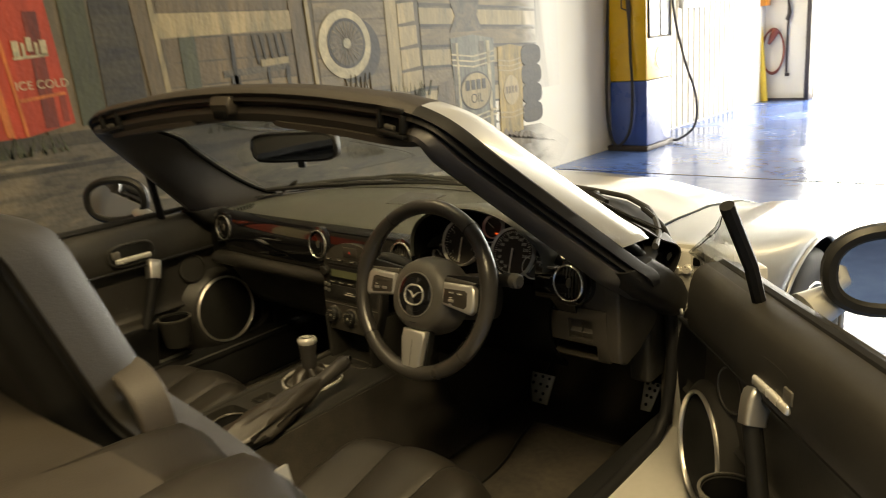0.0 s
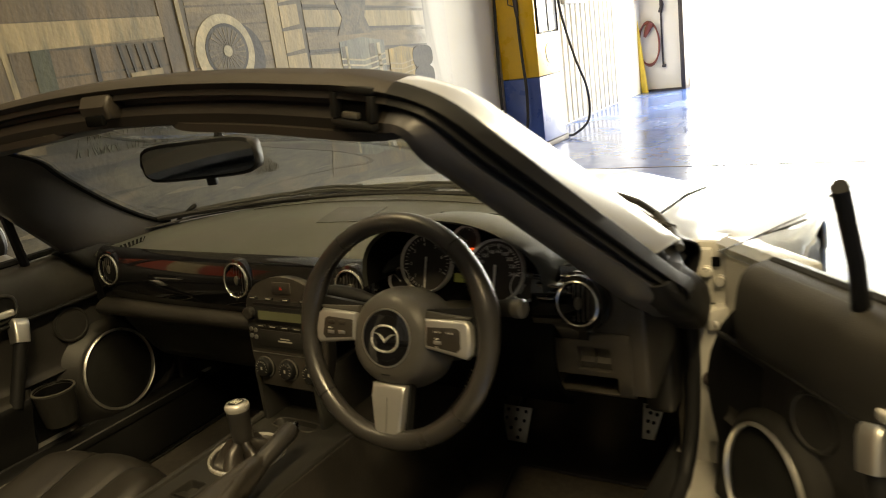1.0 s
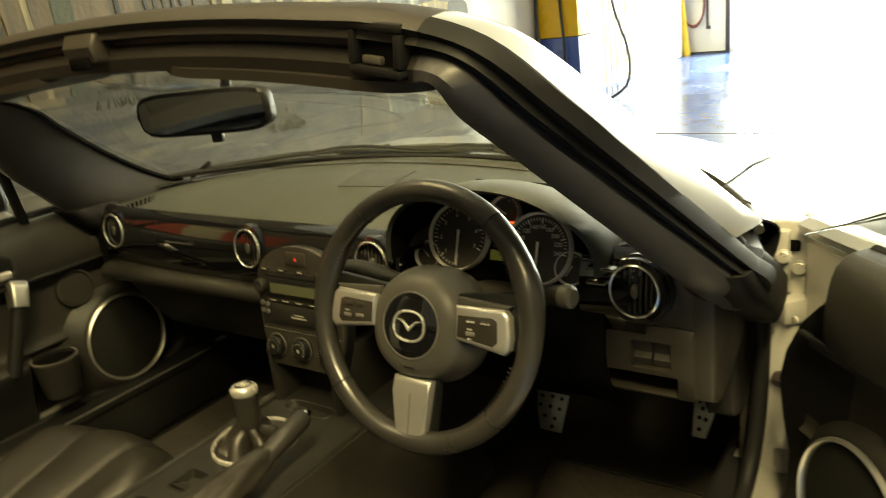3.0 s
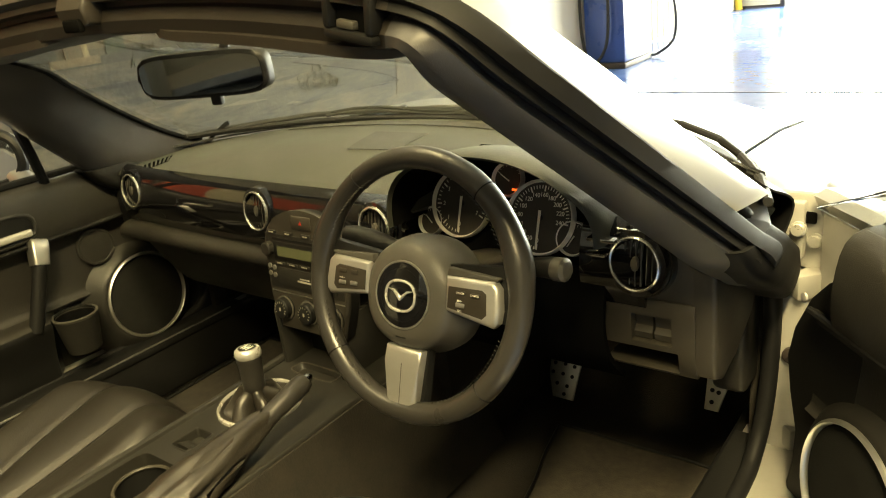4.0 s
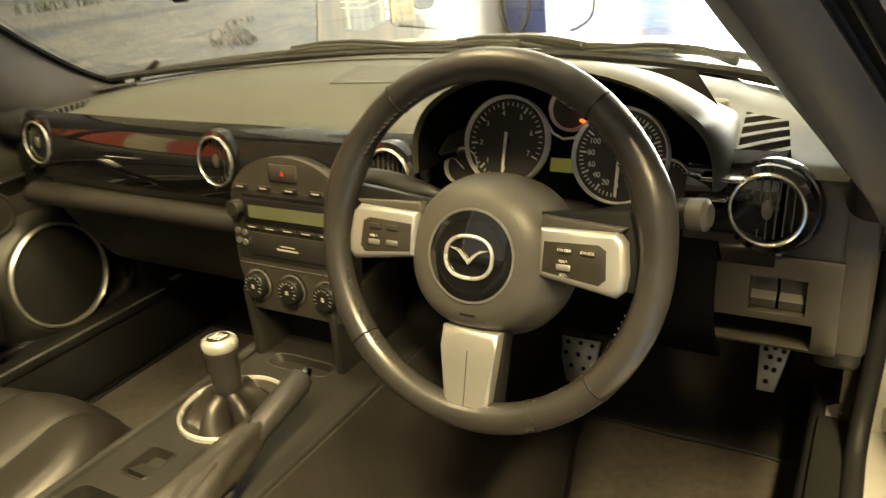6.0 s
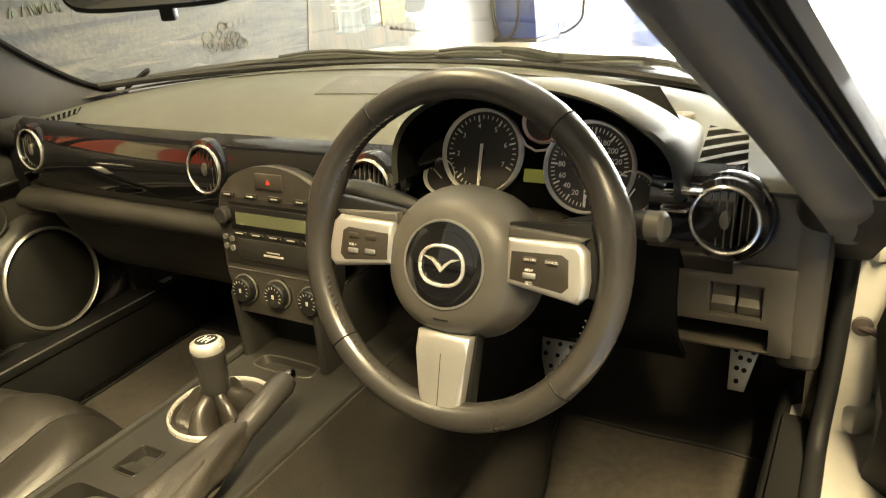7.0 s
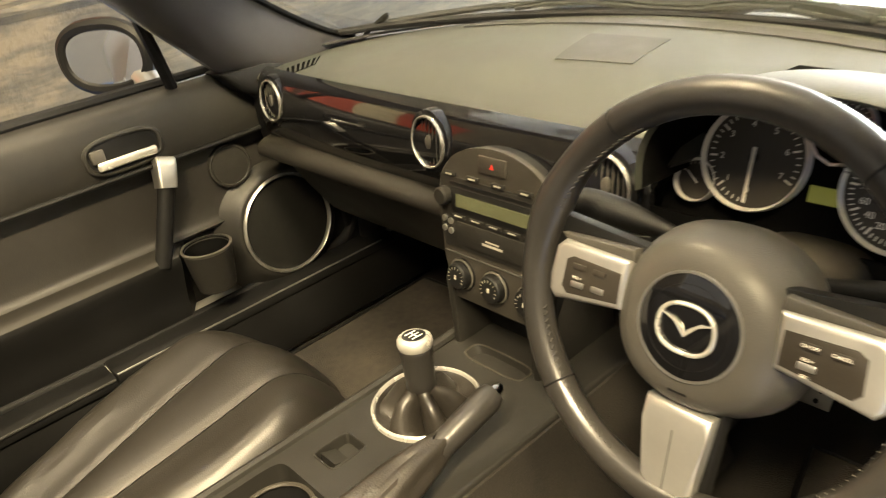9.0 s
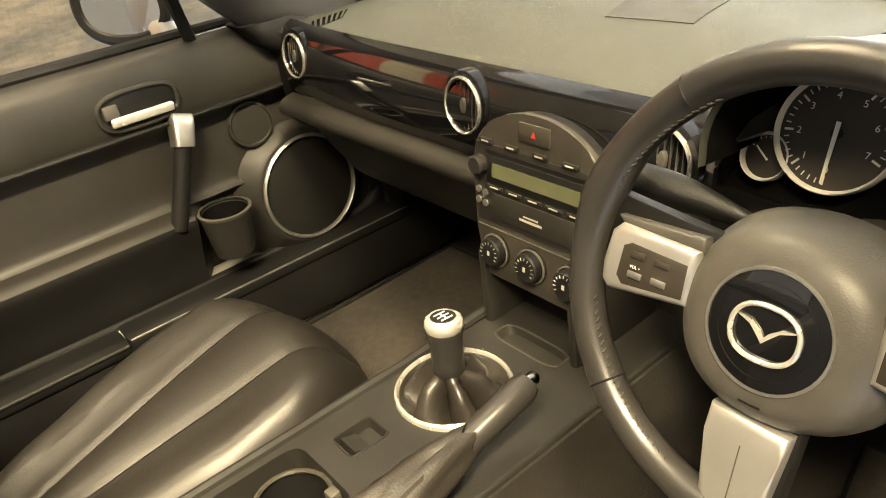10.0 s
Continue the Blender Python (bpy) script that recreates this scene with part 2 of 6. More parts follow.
EPOXY = floor_paint()
WHITEWALL = surf("white_wall", (0.78, 0.75, 0.68), 0.7, 0, 0.05, 1.5, 0.15, 60, dirt=(0.72, 0.68, 0.58))
# ceiling and far walls lie out of view, darkened to throw back less light
CEIL = surf("ceiling_paint", (0.34, 0.31, 0.26), 0.8, 0, 0.05, 1.0)
BACKWALL = surf("bounce_cut_wall", (0.14, 0.135, 0.125), 0.75, 0, 0.12, 1.2, 0.15, 60)
CONCRETE = surf("concrete", (0.52, 0.50, 0.46), 0.85, 0, 0.12, 0.6, 0.3, 30)
LINE = surf("yellow_line", (0.55, 0.42, 0.10), 0.4, 0, 0.3, 9)
DARKMETAL = surf("dark_metal", (0.05, 0.04, 0.038), 0.5, 0.3, 0.2, 8)


def structure(name, bm, material, label, category, smooth=False):
    return tagged(part(name, bm, material, None, "", smooth), label, category, kind="structure")


# glowing panel added outside in place of the over-bright daylight; it also lights the room
structure("backdrop", box(-30, 40, 13.0, 13.1, -0.3, 3.0), glow("daylight_glow", (1.0, 1.0, 0.98), 7.0), "glowing panel standing in for the over-bright daylight beyond the open garage door", "backdrop")
structure("ground", box(-400, 400, -400, 400, -0.5, -0.02), CONCRETE, "sunlit pale concrete yard outside the open garage door", "ground")
floor = structure("floor", box(-2.5, 6.5, -5, 11.22, -0.018, 0.0), EPOXY, "glossy blue epoxy garage floor with worn patches", "floor")
part("line", prism([(0.10, 1.24), (2.6, 1.44), (2.6, 1.51), (0.10, 1.31)], 0.004, pose(0, 0, 0)), LINE, floor, "faded yellow floor line", False)
part("joint", box(-2.4, 1.6, 4.905, 4.92, 0.0, 0.003), DARKMETAL, floor, "thin dark floor joint", False)
wall_left = structure("wall_west", box(-2.66, -2.5, -5, 11.07, -0.02, 4), WHITEWALL, "white painted wall with a rustic mural along the bay", "wall")
structure("wall_south", box(-2.66, 6.66, -5.15, -5, -0.02, 4), BACKWALL, "plain wall at the back of the garage, out of view and darkened to cut bounced light", "wall")
structure("wall_east", box(6.5, 6.66, -5, 11.07, -0.02, 4), BACKWALL, "plain wall on the far side of the garage, out of view and darkened to cut bounced light", "wall")
structure("ceiling", box(-2.66, 6.66, -5.15, 11.07, 4, 4.15), CEIL, "plain garage ceiling, out of view and darkened to cut bounced light", "ceiling")
wall_north = box(-2.5, -1.915, 10.87, 11.07, -0.02, 4)
box(5.2, 6.5, 10.87, 11.07, -0.02, 4, bm=wall_north)
box(-1.915, 5.2, 10.87, 11.07, 3.62, 4, bm=wall_north)
wall_north = structure("wall_north", wall_north, WHITEWALL, "white wall beside the wide open roller door", "wall")
part("jamb", box(-1.915, -1.85, 10.80, 11.07, 0.0, 3.62, 0.006), DARKMETAL, wall_north, "dark steel door jamb")
part("baseboard", box(-2.49, -1.925, 10.855, 10.869, 0.0, 0.03), DARKMETAL, wall_north)
ribs = box(-2.499, -2.488, 7.05, 9.75, 0.02, 2.6)
for k in range(16):
    y = 7.10 + k * 0.165
    prism([(0, 0), (0.05, 0), (0.04, 0.02), (0.01, 0.02)], 2.58, pose(-2.488, y, 0.02, 0, 0, 90) @ pose(0, 0, 0, 0, 0, 180) @ Matrix.Translation((0, 0, 0)), bm=ribs)
part("ribbed_panel", ribs, WHITEWALL, wall_left, "white corrugated sheet panel", False)
box_bm = box(-2.50, -2.42, 7.75, 8.5, 1.38, 2.07, 0.01)
cabinet = tagged(part("meter_cabinet", box_bm, surf("grey_cabinet", (0.35, 0.35, 0.34), 0.5)), "grey metal meter cabinet on the ribbed white wall", "cabinet")
part("door", box(-2.42, -2.412, 7.78, 8.47, 1.41, 2.04, 0.004), surf("cabinet_door", (0.38, 0.38, 0.37), 0.45), cabinet)

# ---- the painted scene on the wall ----
MURAL = {}


WASH = (0.70, 0.67, 0.60)


def tint(name, colour, var=0.3, scale=3.0, stretch=(1, 1, 1), fade=True):
    """Brushed wall paint: long strokes, blots, and a fade to white where the picture ends."""
    m = bpy.data.materials.new("mural_" + name)
    m.use_nodes = True
    t = m.node_tree
    b = t.nodes["Principled BSDF"]
    b.inputs["Roughness"].default_value = 0.6
    co, mp = t.nodes.new("ShaderNodeTexCoord"), t.nodes.new("ShaderNodeMapping")
    mp.inputs["Scale"].default_value = stretch
    t.links.new(co.outputs["Object"], mp.inputs["Vector"])
    n1, n2, n3 = (t.nodes.new("ShaderNodeTexNoise") for _ in range(3))
    for n, sc, dist in ((n1, scale, 1.2), (n2, scale * 7, 0.6), (n3, 38.0, 0.0)):
        n.inputs["Scale"].default_value, n.inputs["Detail"].default_value, n.inputs["Distortion"].default_value = sc, 6, dist
        t.links.new(mp.outputs[0] if n is not n3 else co.outputs["Object"], n.inputs["Vector"])
    mix = t.nodes.new("ShaderNodeMath")
    mix.operation = "MULTIPLY_ADD"
    t.links.new(n2.outputs[0], mix.inputs[0])
    mix.inputs[1].default_value = 0.6
    t.links.new(n1.outputs[0], mix.inputs[2])
    ramp = t.nodes.new("ShaderNodeValToRGB")
    stops = ((0.56, 1 - 1.5 * var, 0.92), (0.72, 1 - 0.4 * var, 1.0), (0.86, 1 + 0.35 * var, 1.0), (1.04, 1 + 1.4 * var, 1.06))
    el = ramp.color_ramp.elements
    el[0].position, el[1].position = 0.56, 1.0
    for p in (0.72, 0.86):
        el.new(p)
    for e, (p, f, warm) in zip(el, stops):
        e.position = min(1, p)
        e.color = tuple(min(1, max(0.004, c * f)) for c in (colour[0] * warm, colour[1], colour[2] / warm)) + (1,)
    t.links.new(mix.outputs[0], ramp.inputs[0])
    last = ramp.outputs[0]
    if fade:
        sep, blot, mr, mx = t.nodes.new("ShaderNodeSeparateXYZ"), t.nodes.new("ShaderNodeMath"), t.nodes.new("ShaderNodeMapRange"), t.nodes.new("ShaderNodeMix")
        t.links.new(co.outputs["Object"], sep.inputs[0])
        blot.operation = "MULTIPLY_ADD"
        t.links.new(n1.outputs[0], blot.inputs[0])
        blot.inputs[1].default_value = 0.5
        t.links.new(sep.outputs[1], blot.inputs[2])
        mr.interpolation_type = "SMOOTHSTEP"
        mr.inputs["From Min"].default_value, mr.inputs["From Max"].default_value = 4.72, 5.28
        t.links.new(blot.outputs[0], mr.inputs[0])
        mx.data_type = "RGBA"
        t.links.new(mr.outputs[0], mx.inputs["Factor"])
        t.links.new(last, mx.inputs[6])
        mx.inputs[7].default_value = (*WASH, 1)
        last = mx.outputs[2]
    t.links.new(last, b.inputs["Base Color"])
    bp = t.nodes.new("ShaderNodeBump")
    bp.inputs["Strength"].default_value, bp.inputs["Distance"].default_value = 0.25, 0.01
    t.links.new(n3.outputs[0], bp.inputs["Height"])
    t.links.new(bp.outputs[0], b.inputs["Normal"])
    MURAL[name] = m


LONG, TALL = (1, 0.28, 1.3), (1, 1.5, 0.22)
tint("backdrop", (0.069, 0.054, 0.028), 0.32, 2.6, TALL)
tint("soil", (0.066, 0.055, 0.034), 0.5, 5.0, LONG)
tint("sand", (0.094, 0.079, 0.050), 0.4, 6.0, LONG)
tint("rut", (0.040, 0.033, 0.020), 0.4, 6.0, LONG)
tint("coil", (0.080, 0.068, 0.044), 0.5, 14)
tint("shadow", (0.025, 0.021, 0.011), 0.5, 5, LONG)
tint("moss", (0.040, 0.044, 0.019), 0.3, 4, TALL)
tint("red", (0.261, 0.025, 0.004), 0.16, 3, TALL)
tint("darkred", (0.107, 0.013, 0.003), 0.4, 4, TALL)
tint("cream", (0.246, 0.194, 0.096), 0.28, 5, TALL)
tint("timber", (0.090, 0.065, 0.030), 0.3, 5, TALL)
tint("plank", (0.127, 0.096, 0.048), 0.26, 6, LONG)
tint("steelblue", (0.107, 0.108, 0.083), 0.45, 7, TALL, False)
tint("drumyellow", (0.246, 0.169, 0.040), 0.4, 7, TALL, False)
tint("black", (0.018, 0.015, 0.010), 0.5, 7, LONG, False)
tint("white", (0.344, 0.295, 0.179), 0.2, 7)
tint("grey", (0.066, 0.054, 0.032), 0.45, 8)
tint("orange", (0.309, 0.086, 0.015), 0.3, 5, TALL)
ON_WALL = Matrix(((0, 0, 1, -2.5), (1, 0, 0, 0), (0, 1, 0, 0), (0, 0, 0, 1)))


def paint(name, poly, layer, colour, label="", bm=None):
    """A painted shape on the wall: outline in metres along and up the wall."""
    bm = prism(poly, 0.0022 * layer, ON_WALL, bm=bm)
    return part(name, bm, MURAL[colour], wall_left, label, False)


def band(y0, y1, z0, z1, w=0.0):
    return [(y0, z0), (y1, z0 + w), (y1, z1 + w), (y0, z1)]


def strokes(name, rows, layer, colour, label=""):
    bm = bmesh.new()
    for poly in rows:
        prism(poly, 0.0022 * layer, ON_WALL, bm=bm)
    return part(name, bm, MURAL[colour], wall_left, label, False)


def wobble(y0, y1, z, amp, n, seed):
    r = random.Random(seed)
    return [(y0 + (y1 - y0) * k / n, z + r.uniform(-amp, amp)) for k in range(n + 1)]


paint("painted_barn", band(-4.9, 5.15, 0.75, 3.2), 1, "backdrop", "weathered timber barn painted in olive browns")
soil_top = wobble(-4.9, 3.3, 0.905, 0.012, 30, 1) + [(3.6, 0.62), (4.1, 0.46), (4.8, 0.44), (5.05, 0.34), (5.28, 0.22)]
paint("painted_soil", [(-4.9, 0.0), (5.02, 0.0), (5.16, 0.08)] + soil_top[::-1], 2, "soil", "painted sandy ground in browns and ochres")
r = random.Random(4)
streaks = []
for k in range(150):
    y, z = r.uniform(-3.0, 4.9), r.uniform(0.05, 0.86)
    if z > 0.9 - max(0, y - 3.2) * 0.30:
        continue
    w, h = r.uniform(0.08, 0.5), r.uniform(0.004, 0.018)
    streaks.append([(y, z), (y + w * 0.5, z - h), (y + w, z + r.uniform(-0.02, 0.02)), (y + w * 0.45, z + h)])
strokes("painted_ruts", streaks[::4], 3, "rut", "dark brush strokes of ruts in the soil")
strokes("painted_light_strokes", streaks[1::4], 3.4, "sand", "pale brush strokes on the soil")
strokes("painted_shade", [band(-3, 0.9, 0.86, 0.93), band(-3, 3.2, 0.74, 0.765, 0.02), band(0.9, 2.9, 0.88, 0.925)], 3.8, "shadow")
# boards of the barn
for k in range(14):
    z = 0.95 + k * 0.115
    paint("painted_board", band(2.27, 2.92, z, z + 0.104), 2, "plank")
for k in range(12):
    z = 0.96 + k * 0.13
    paint("painted_board", band(1.20, 2.08, z, z + 0.12), 2, "timber" if k % 3 else "plank")
for k in range(10):
    z = 0.74 + k * 0.15
    paint("painted_siding", [(3.27, z), (4.78, z - 0.05), (4.78, z + 0.075), (3.27, z + 0.13)], 2.4, "plank" if k % 2 else "cream")
strokes("painted_gaps", [[(3.27, 0.735 + k * 0.15), (4.78, 0.685 + k * 0.15), (4.78, 0.70 + k * 0.15), (3.27, 0.755 + k * 0.15)] for k in range(10)], 2.8, "shadow")
for k in range(8):
    z = 0.88 + k * 0.16
    paint("painted_siding", [(3.04, z), (3.25 - 0.012 * k, z + 0.02), (3.25 - 0.012 * k, z + 0.15), (3.04, z + 0.14)], 3.2, "cream")
# red drinks machine
paint("painted_machine", [(-0.30, 0.96), (0.40, 0.925), (0.665, 0.97), (0.635, 1.46), (0.60, 1.95), (-0.30, 1.95)], 3, "red", "red painted drinks machine with cream letters")
strokes("painted_machine_edges", [[(0.34, 0.94), (0.375, 0.935), (0.33, 1.55), (0.30, 1.55)], [(0.42, 1.09), (0.645, 1.11), (0.645, 1.125), (0.42, 1.105)], [(0.425, 0.935), (0.44, 0.93), (0.40, 1.42), (0.385, 1.42)]], 4, "orange")
strokes("painted_machine_shade", [band(0.52, 0.585, 0.96, 1.5), band(-0.30, 0.28, 0.98, 1.12), band(0.61, 0.64, 0.98, 1.12)], 3.6, "darkred")
strokes("painted_script", [band(0.445, 0.475, 1.30, 1.37), band(0.485, 0.50, 1.30, 1.36), band(0.51, 0.535, 1.32, 1.385), band(0.545, 0.56, 1.30, 1.36), band(0.57, 0.60, 1.30, 1.37), band(0.44, 0.60, 1.285, 1.297, 0.01)], 5, "white", "cream script shapes")
letters("ICE COLD", 0.055, ON_WALL @ pose(0.545, 1.165, 0.012), MURAL["white"], wall_left, "painted_words")
# red board with a pale stripe further back along the wall
paint("painted_board_sign", band(-2.1, -0.75, 1.0, 1.75), 3, "red", "red painted sign with a pale stripe")
paint("painted_sign_stripe", [(-1.7, 1.0), (-1.35, 1.0), (-1.15, 1.75), (-1.5, 1.75)], 4, "white")
# posts and beams
paint("painted_post", [(0.70, 0.95), (0.83, 0.95), (0.80, 3.2), (0.67, 3.2)], 3, "moss", "mossy green painted post")
paint("painted_doorway", band(0.84, 1.06, 0.93, 3.2), 2.6, "shadow", "dark painted doorway")
paint("painted_post", [(1.10, 0.93), (1.19, 0.93), (1.14, 1.56), (1.13, 3.2), (1.02, 3.2), (1.05, 1.56)], 3.6, "timber")
paint("painted_post_light", [(1.185, 0.93), (1.215, 0.93), (1.175, 1.60), (1.155, 3.2), (1.13, 3.2), (1.145, 1.60)], 4, "cream")
paint("painted_beam", [(1.18, 1.345), (2.10, 1.365), (2.10, 1.475), (1.17, 1.475)], 3.6, "cream", "pale painted beam")
paint("painted_post", band(1.30, 1.40, 0.93, 1.35), 3, "moss")
paint("painted_shelf", band(1.55, 2.02, 1.11, 1.15, 0.02), 3.2, "grey")
strokes("painted_slats", [[(1.80 + 0.055 * k, 1.17), (1.815 + 0.055 * k, 1.17), (1.795 + 0.055 * k, 1.34), (1.775 + 0.055 * k, 1.34)] for k in range(5)] + [band(1.62, 1.645, 0.94, 1.34), band(1.86, 1.88, 0.94, 1.15), band(1.60, 1.66, 0.94, 1.12), band(2.0, 2.03, 0.94, 1.15)], 3.6, "shadow", "painted chair slats")
paint("painted_rail", band(1.82, 2.03, 1.155, 1.195, 0.01), 4, "cream")
paint("painted_post", [(2.10, 0.93), (2.20, 0.93), (2.17, 1.7), (2.16, 3.2), (2.07, 3.2), (2.07, 1.7)], 3.8, "timber")
paint("painted_post_light", [(2.225, 0.93), (2.255, 0.93), (2.225, 1.7), (2.215, 3.2), (2.185, 3.2), (2.195, 1.7)], 4.2, "cream")
paint("painted_post", band(2.915, 3.03, 0.88, 3.2), 3.8, "cream", "pale painted post")
# whitewall tyre with wire spokes
paint("painted_tyre", oval(0.235, 0.215, 40, 2, 2.60, 1.205), 3, "black", "painted black tyre")
paint("painted_whitewall", oval(0.232, 0.222, 40, 2, 2.515, 1.25), 4, "white", "painted white tyre wall")
paint("painted_tread", oval(0.170, 0.162, 40, 2, 2.525, 1.255), 4.6, "black")
paint("painted_disc", oval(0.150, 0.143, 40, 2, 2.525, 1.255), 5.0, "grey")
spokes = []
for k in range(22):
    a = k * math.tau / 22
    c, s = math.cos(a), math.sin(a)
    spokes.append([(2.525 + 0.03 * c, 1.255 + 0.03 * s), (2.525 + 0.145 * math.cos(a + 0.16), 1.255 + 0.138 * math.sin(a + 0.16)), (2.525 + 0.145 * math.cos(a + 0.24), 1.255 + 0.138 * math.sin(a + 0.24))])
strokes("painted_spoke_pattern", spokes, 5.6, "plank", "painted wire spokes")
paint("painted_hub", oval(0.036, 0.034, 20, 2, 2.525, 1.255), 6.2, "white")
strokes("painted_grass", [[(2.50 + 0.03 * k, 0.94), (2.515 + 0.03 * k, 0.94), (2.50 + 0.03 * k + (k % 3 - 1) * 0.02, 1.03 + 0.02 * (k % 2))] for k in range(8)], 5.4, "plank")
# oil drums and a stack of tyres
paint("painted_horn", [(3.60, 1.28), (4.02, 1.28), (3.95, 1.40), (4.03, 1.62), (3.90, 1.75), (3.70, 1.75), (3.58, 1.60), (3.68, 1.40)], 3.6, "grey", "grey painted can")
DRUM = [(3.62, 0.46), (3.86, 0.42), (4.12, 0.45), (4.155, 1.215), (3.88, 1.255), (3.60, 1.235)]
paint("painted_drum", DRUM, 4, "steelblue", "blue-grey painted oil drum with a round cream label")
strokes("painted_drum_hoops", [[(3.60, z), (3.87, z - 0.03), (4.145, z), (4.145, z + 0.012), (3.87, z - 0.018), (3.60, z + 0.012)] for z in (0.60, 0.64, 1.03, 1.07, 1.11)] + [band(3.66, 3.685, 0.46, 1.2), band(4.05, 4.09, 0.46, 1.2)], 4.6, "white")
strokes("painted_drum_shade", [band(3.62, 3.65, 0.47, 1.2), band(3.94, 4.0, 0.47, 0.62), band(3.95, 4.02, 1.0, 1.2)], 4.4, "grey")
paint("painted_label", oval(0.205, 0.155, 36, 2, 3.88, 0.815), 5.2, "black")
paint("painted_label_face", oval(0.190, 0.142, 36, 2, 3.88, 0.815), 5.8, "cream", "round cream label")
strokes("painted_brand_bars", [band(3.745 + 0.07 * k, 3.795 + 0.07 * k, 0.825, 0.905) for k in range(4)], 6.4, "black")
letters("OIL", 0.105, ON_WALL @ pose(3.88, 0.755, 0.0145), MURAL["black"], wall_left, "painted_words")
paint("painted_drum", [(4.19, 0.42), (4.36, 0.40), (4.52, 0.42), (4.555, 1.125), (4.38, 1.155), (4.20, 1.14)], 4, "drumyellow", "yellow painted oil drum")
strokes("painted_drum_hoops", [[(4.195, z), (4.37, z - 0.02), (4.545, z), (4.545, z + 0.01), (4.37, z - 0.01), (4.195, z + 0.01)] for z in (0.56, 0.60, 0.95, 0.99, 1.03)], 4.6, "cream")
paint("painted_label", oval(0.11, 0.125, 28, 2, 4.365, 0.775), 5.2, "cream")
strokes("painted_brand_bars", [band(4.285 + 0.045 * k, 4.315 + 0.045 * k, 0.75, 0.81) for k in range(4)], 5.8, "timber")
for k in range(4):
    paint("painted_tyre", oval(0.155, 0.088, 28, 3, 4.685, 0.555 + 0.165 * k), 3.4 + 0.4 * k, "black", "painted stacked tyre")
strokes("painted_tufts", [[(4.2 + 0.07 * k, 0.40 - 0.012 * k), (4.34 + 0.07 * k, 0.37 - 0.012 * k), (4.25 + 0.07 * k, 0.47 - 0.02 * k)] for k in range(12)], 4.8, "timber")
# shadow of the drum and odds and ends on the soil
strokes("painted_drum_shadow", [[(3.30, 0.33), (3.62, 0.30), (3.62, 0.95), (3.42, 0.90)], [(3.62, 0.30), (4.9, 0.28), (4.6, 0.40), (3.62, 0.44)]], 3.6, "timber")
coil = bmesh.new()
r = random.Random(9)
for k in range(26):
    cy, cz, q = 2.60 + r.uniform(-0.16, 0.16), 0.58 + r.uniform(-0.06, 0.07), r.uniform(0.02, 0.045)
    tube([ON_WALL @ Vector((cy + q * math.cos(a * math.tau / 10), cz + 0.8 * q * math.sin(a * math.tau / 10), 0.008)) for a in range(10)], 0.002, 4, True, bm=coil)
part("painted_coil", coil, MURAL["coil"], wall_left, "grey painted coil of wire")
strokes("painted_bases", [band(1.02, 1.26, 0.89, 0.93), band(2.05, 2.28, 0.88, 0.92), band(2.88, 3.10, 0.845, 0.88), [(2.86, 0.79), (3.02, 0.75), (3.08, 0.88), (2.98, 0.9)]], 4.6, "plank")
grass = []
r = random.Random(12)
for k in range(90):
    y = r.choice((1.5, 1.75, 3.1, 0.4, -0.6)) + r.uniform(-0.22, 0.22)
    grass.append([(y, 0.84), (y + 0.012, 0.84), (y + r.uniform(-0.03, 0.04), 0.90 + r.uniform(0, 0.06))])
strokes("painted_weeds", grass, 4.2, "moss")

# ---- the fuel pump ----
PY = surf("pump_yellow", (0.62, 0.37, 0.01), 0.30, 0, 0.08, 5, coat=0.3)
PB = surf("pump_blue", (0.035, 0.075, 0.28), 0.30, 0, 0.12, 5, coat=0.3)
pump = thing("fuel_pump", "old yellow and blue fuel pump with black hoses against the wall", "fuel pump", (-2.245, 6.30, 0))
pump.matrix_basis @= Matrix.Scale(1.05, 4)
part("plinth", box(-0.215, 0.205, -0.30, 0.30, 0, 0.05, 0.008), DARKMETAL, pump, "dark base plate")
part("lower_panel", box(-0.19, 0.19, -0.27, 0.27, 0.05, 0.66, 0.012), PB, pump, "blue lower casing")
part("upper_panel", box(-0.19, 0.19, -0.27, 0.27, 0.662, 1.72, 0.012), PY, pump, "yellow upper casing")
part("top_cap", box(-0.20, 0.20, -0.28, 0.28, 1.722, 1.86, 0.03), PY, pump)
part("dial_window", box(0.19, 0.197, -0.22, 0.22, 1.06, 1.52, 0.01), surf("pump_window", (0.75, 0.76, 0.74), 0.2, coat=0.5), pump, "white dial window")
part("window_frame", tube([(0.197, -0.225, 1.05), (0.197, 0.225, 1.05), (0.197, 0.225, 1.53), (0.197, -0.225, 1.53)], 0.012, 6, True), DARK, pump, "black window frame")
part("window_bar", box(0.197, 0.205, 0.0, 0.03, 1.06, 1.52, 0.003), DARK, pump)
part("meter_head", box(0.19, 0.215, -0.24, 0.24, 1.44, 1.56, 0.01), DARK, pump, "black meter strip")
part("badge", prism(oval(0.10, 0.10, 28), 0.006, pose(0.19, 0.02, 0.86, 90, 0, 90)), surf("badge_grey", (0.42, 0.36, 0.22), 0.4), pump, "round badge")
part("hose", tube(spline([(0.03, -0.285, 1.22), (0.045, -0.30, 0.9), (0.07, -0.32, 0.55), (0.05, -0.34, 0.22), (-0.06, -0.35, 0.06), (-0.15, -0.34, 0.14), (-0.205, -0.31, 0.45), (-0.20, -0.29, 1.0), (-0.19, -0.26, 1.5)], 50), 0.014, 8), RUBBER, pump, "black hose looped down")
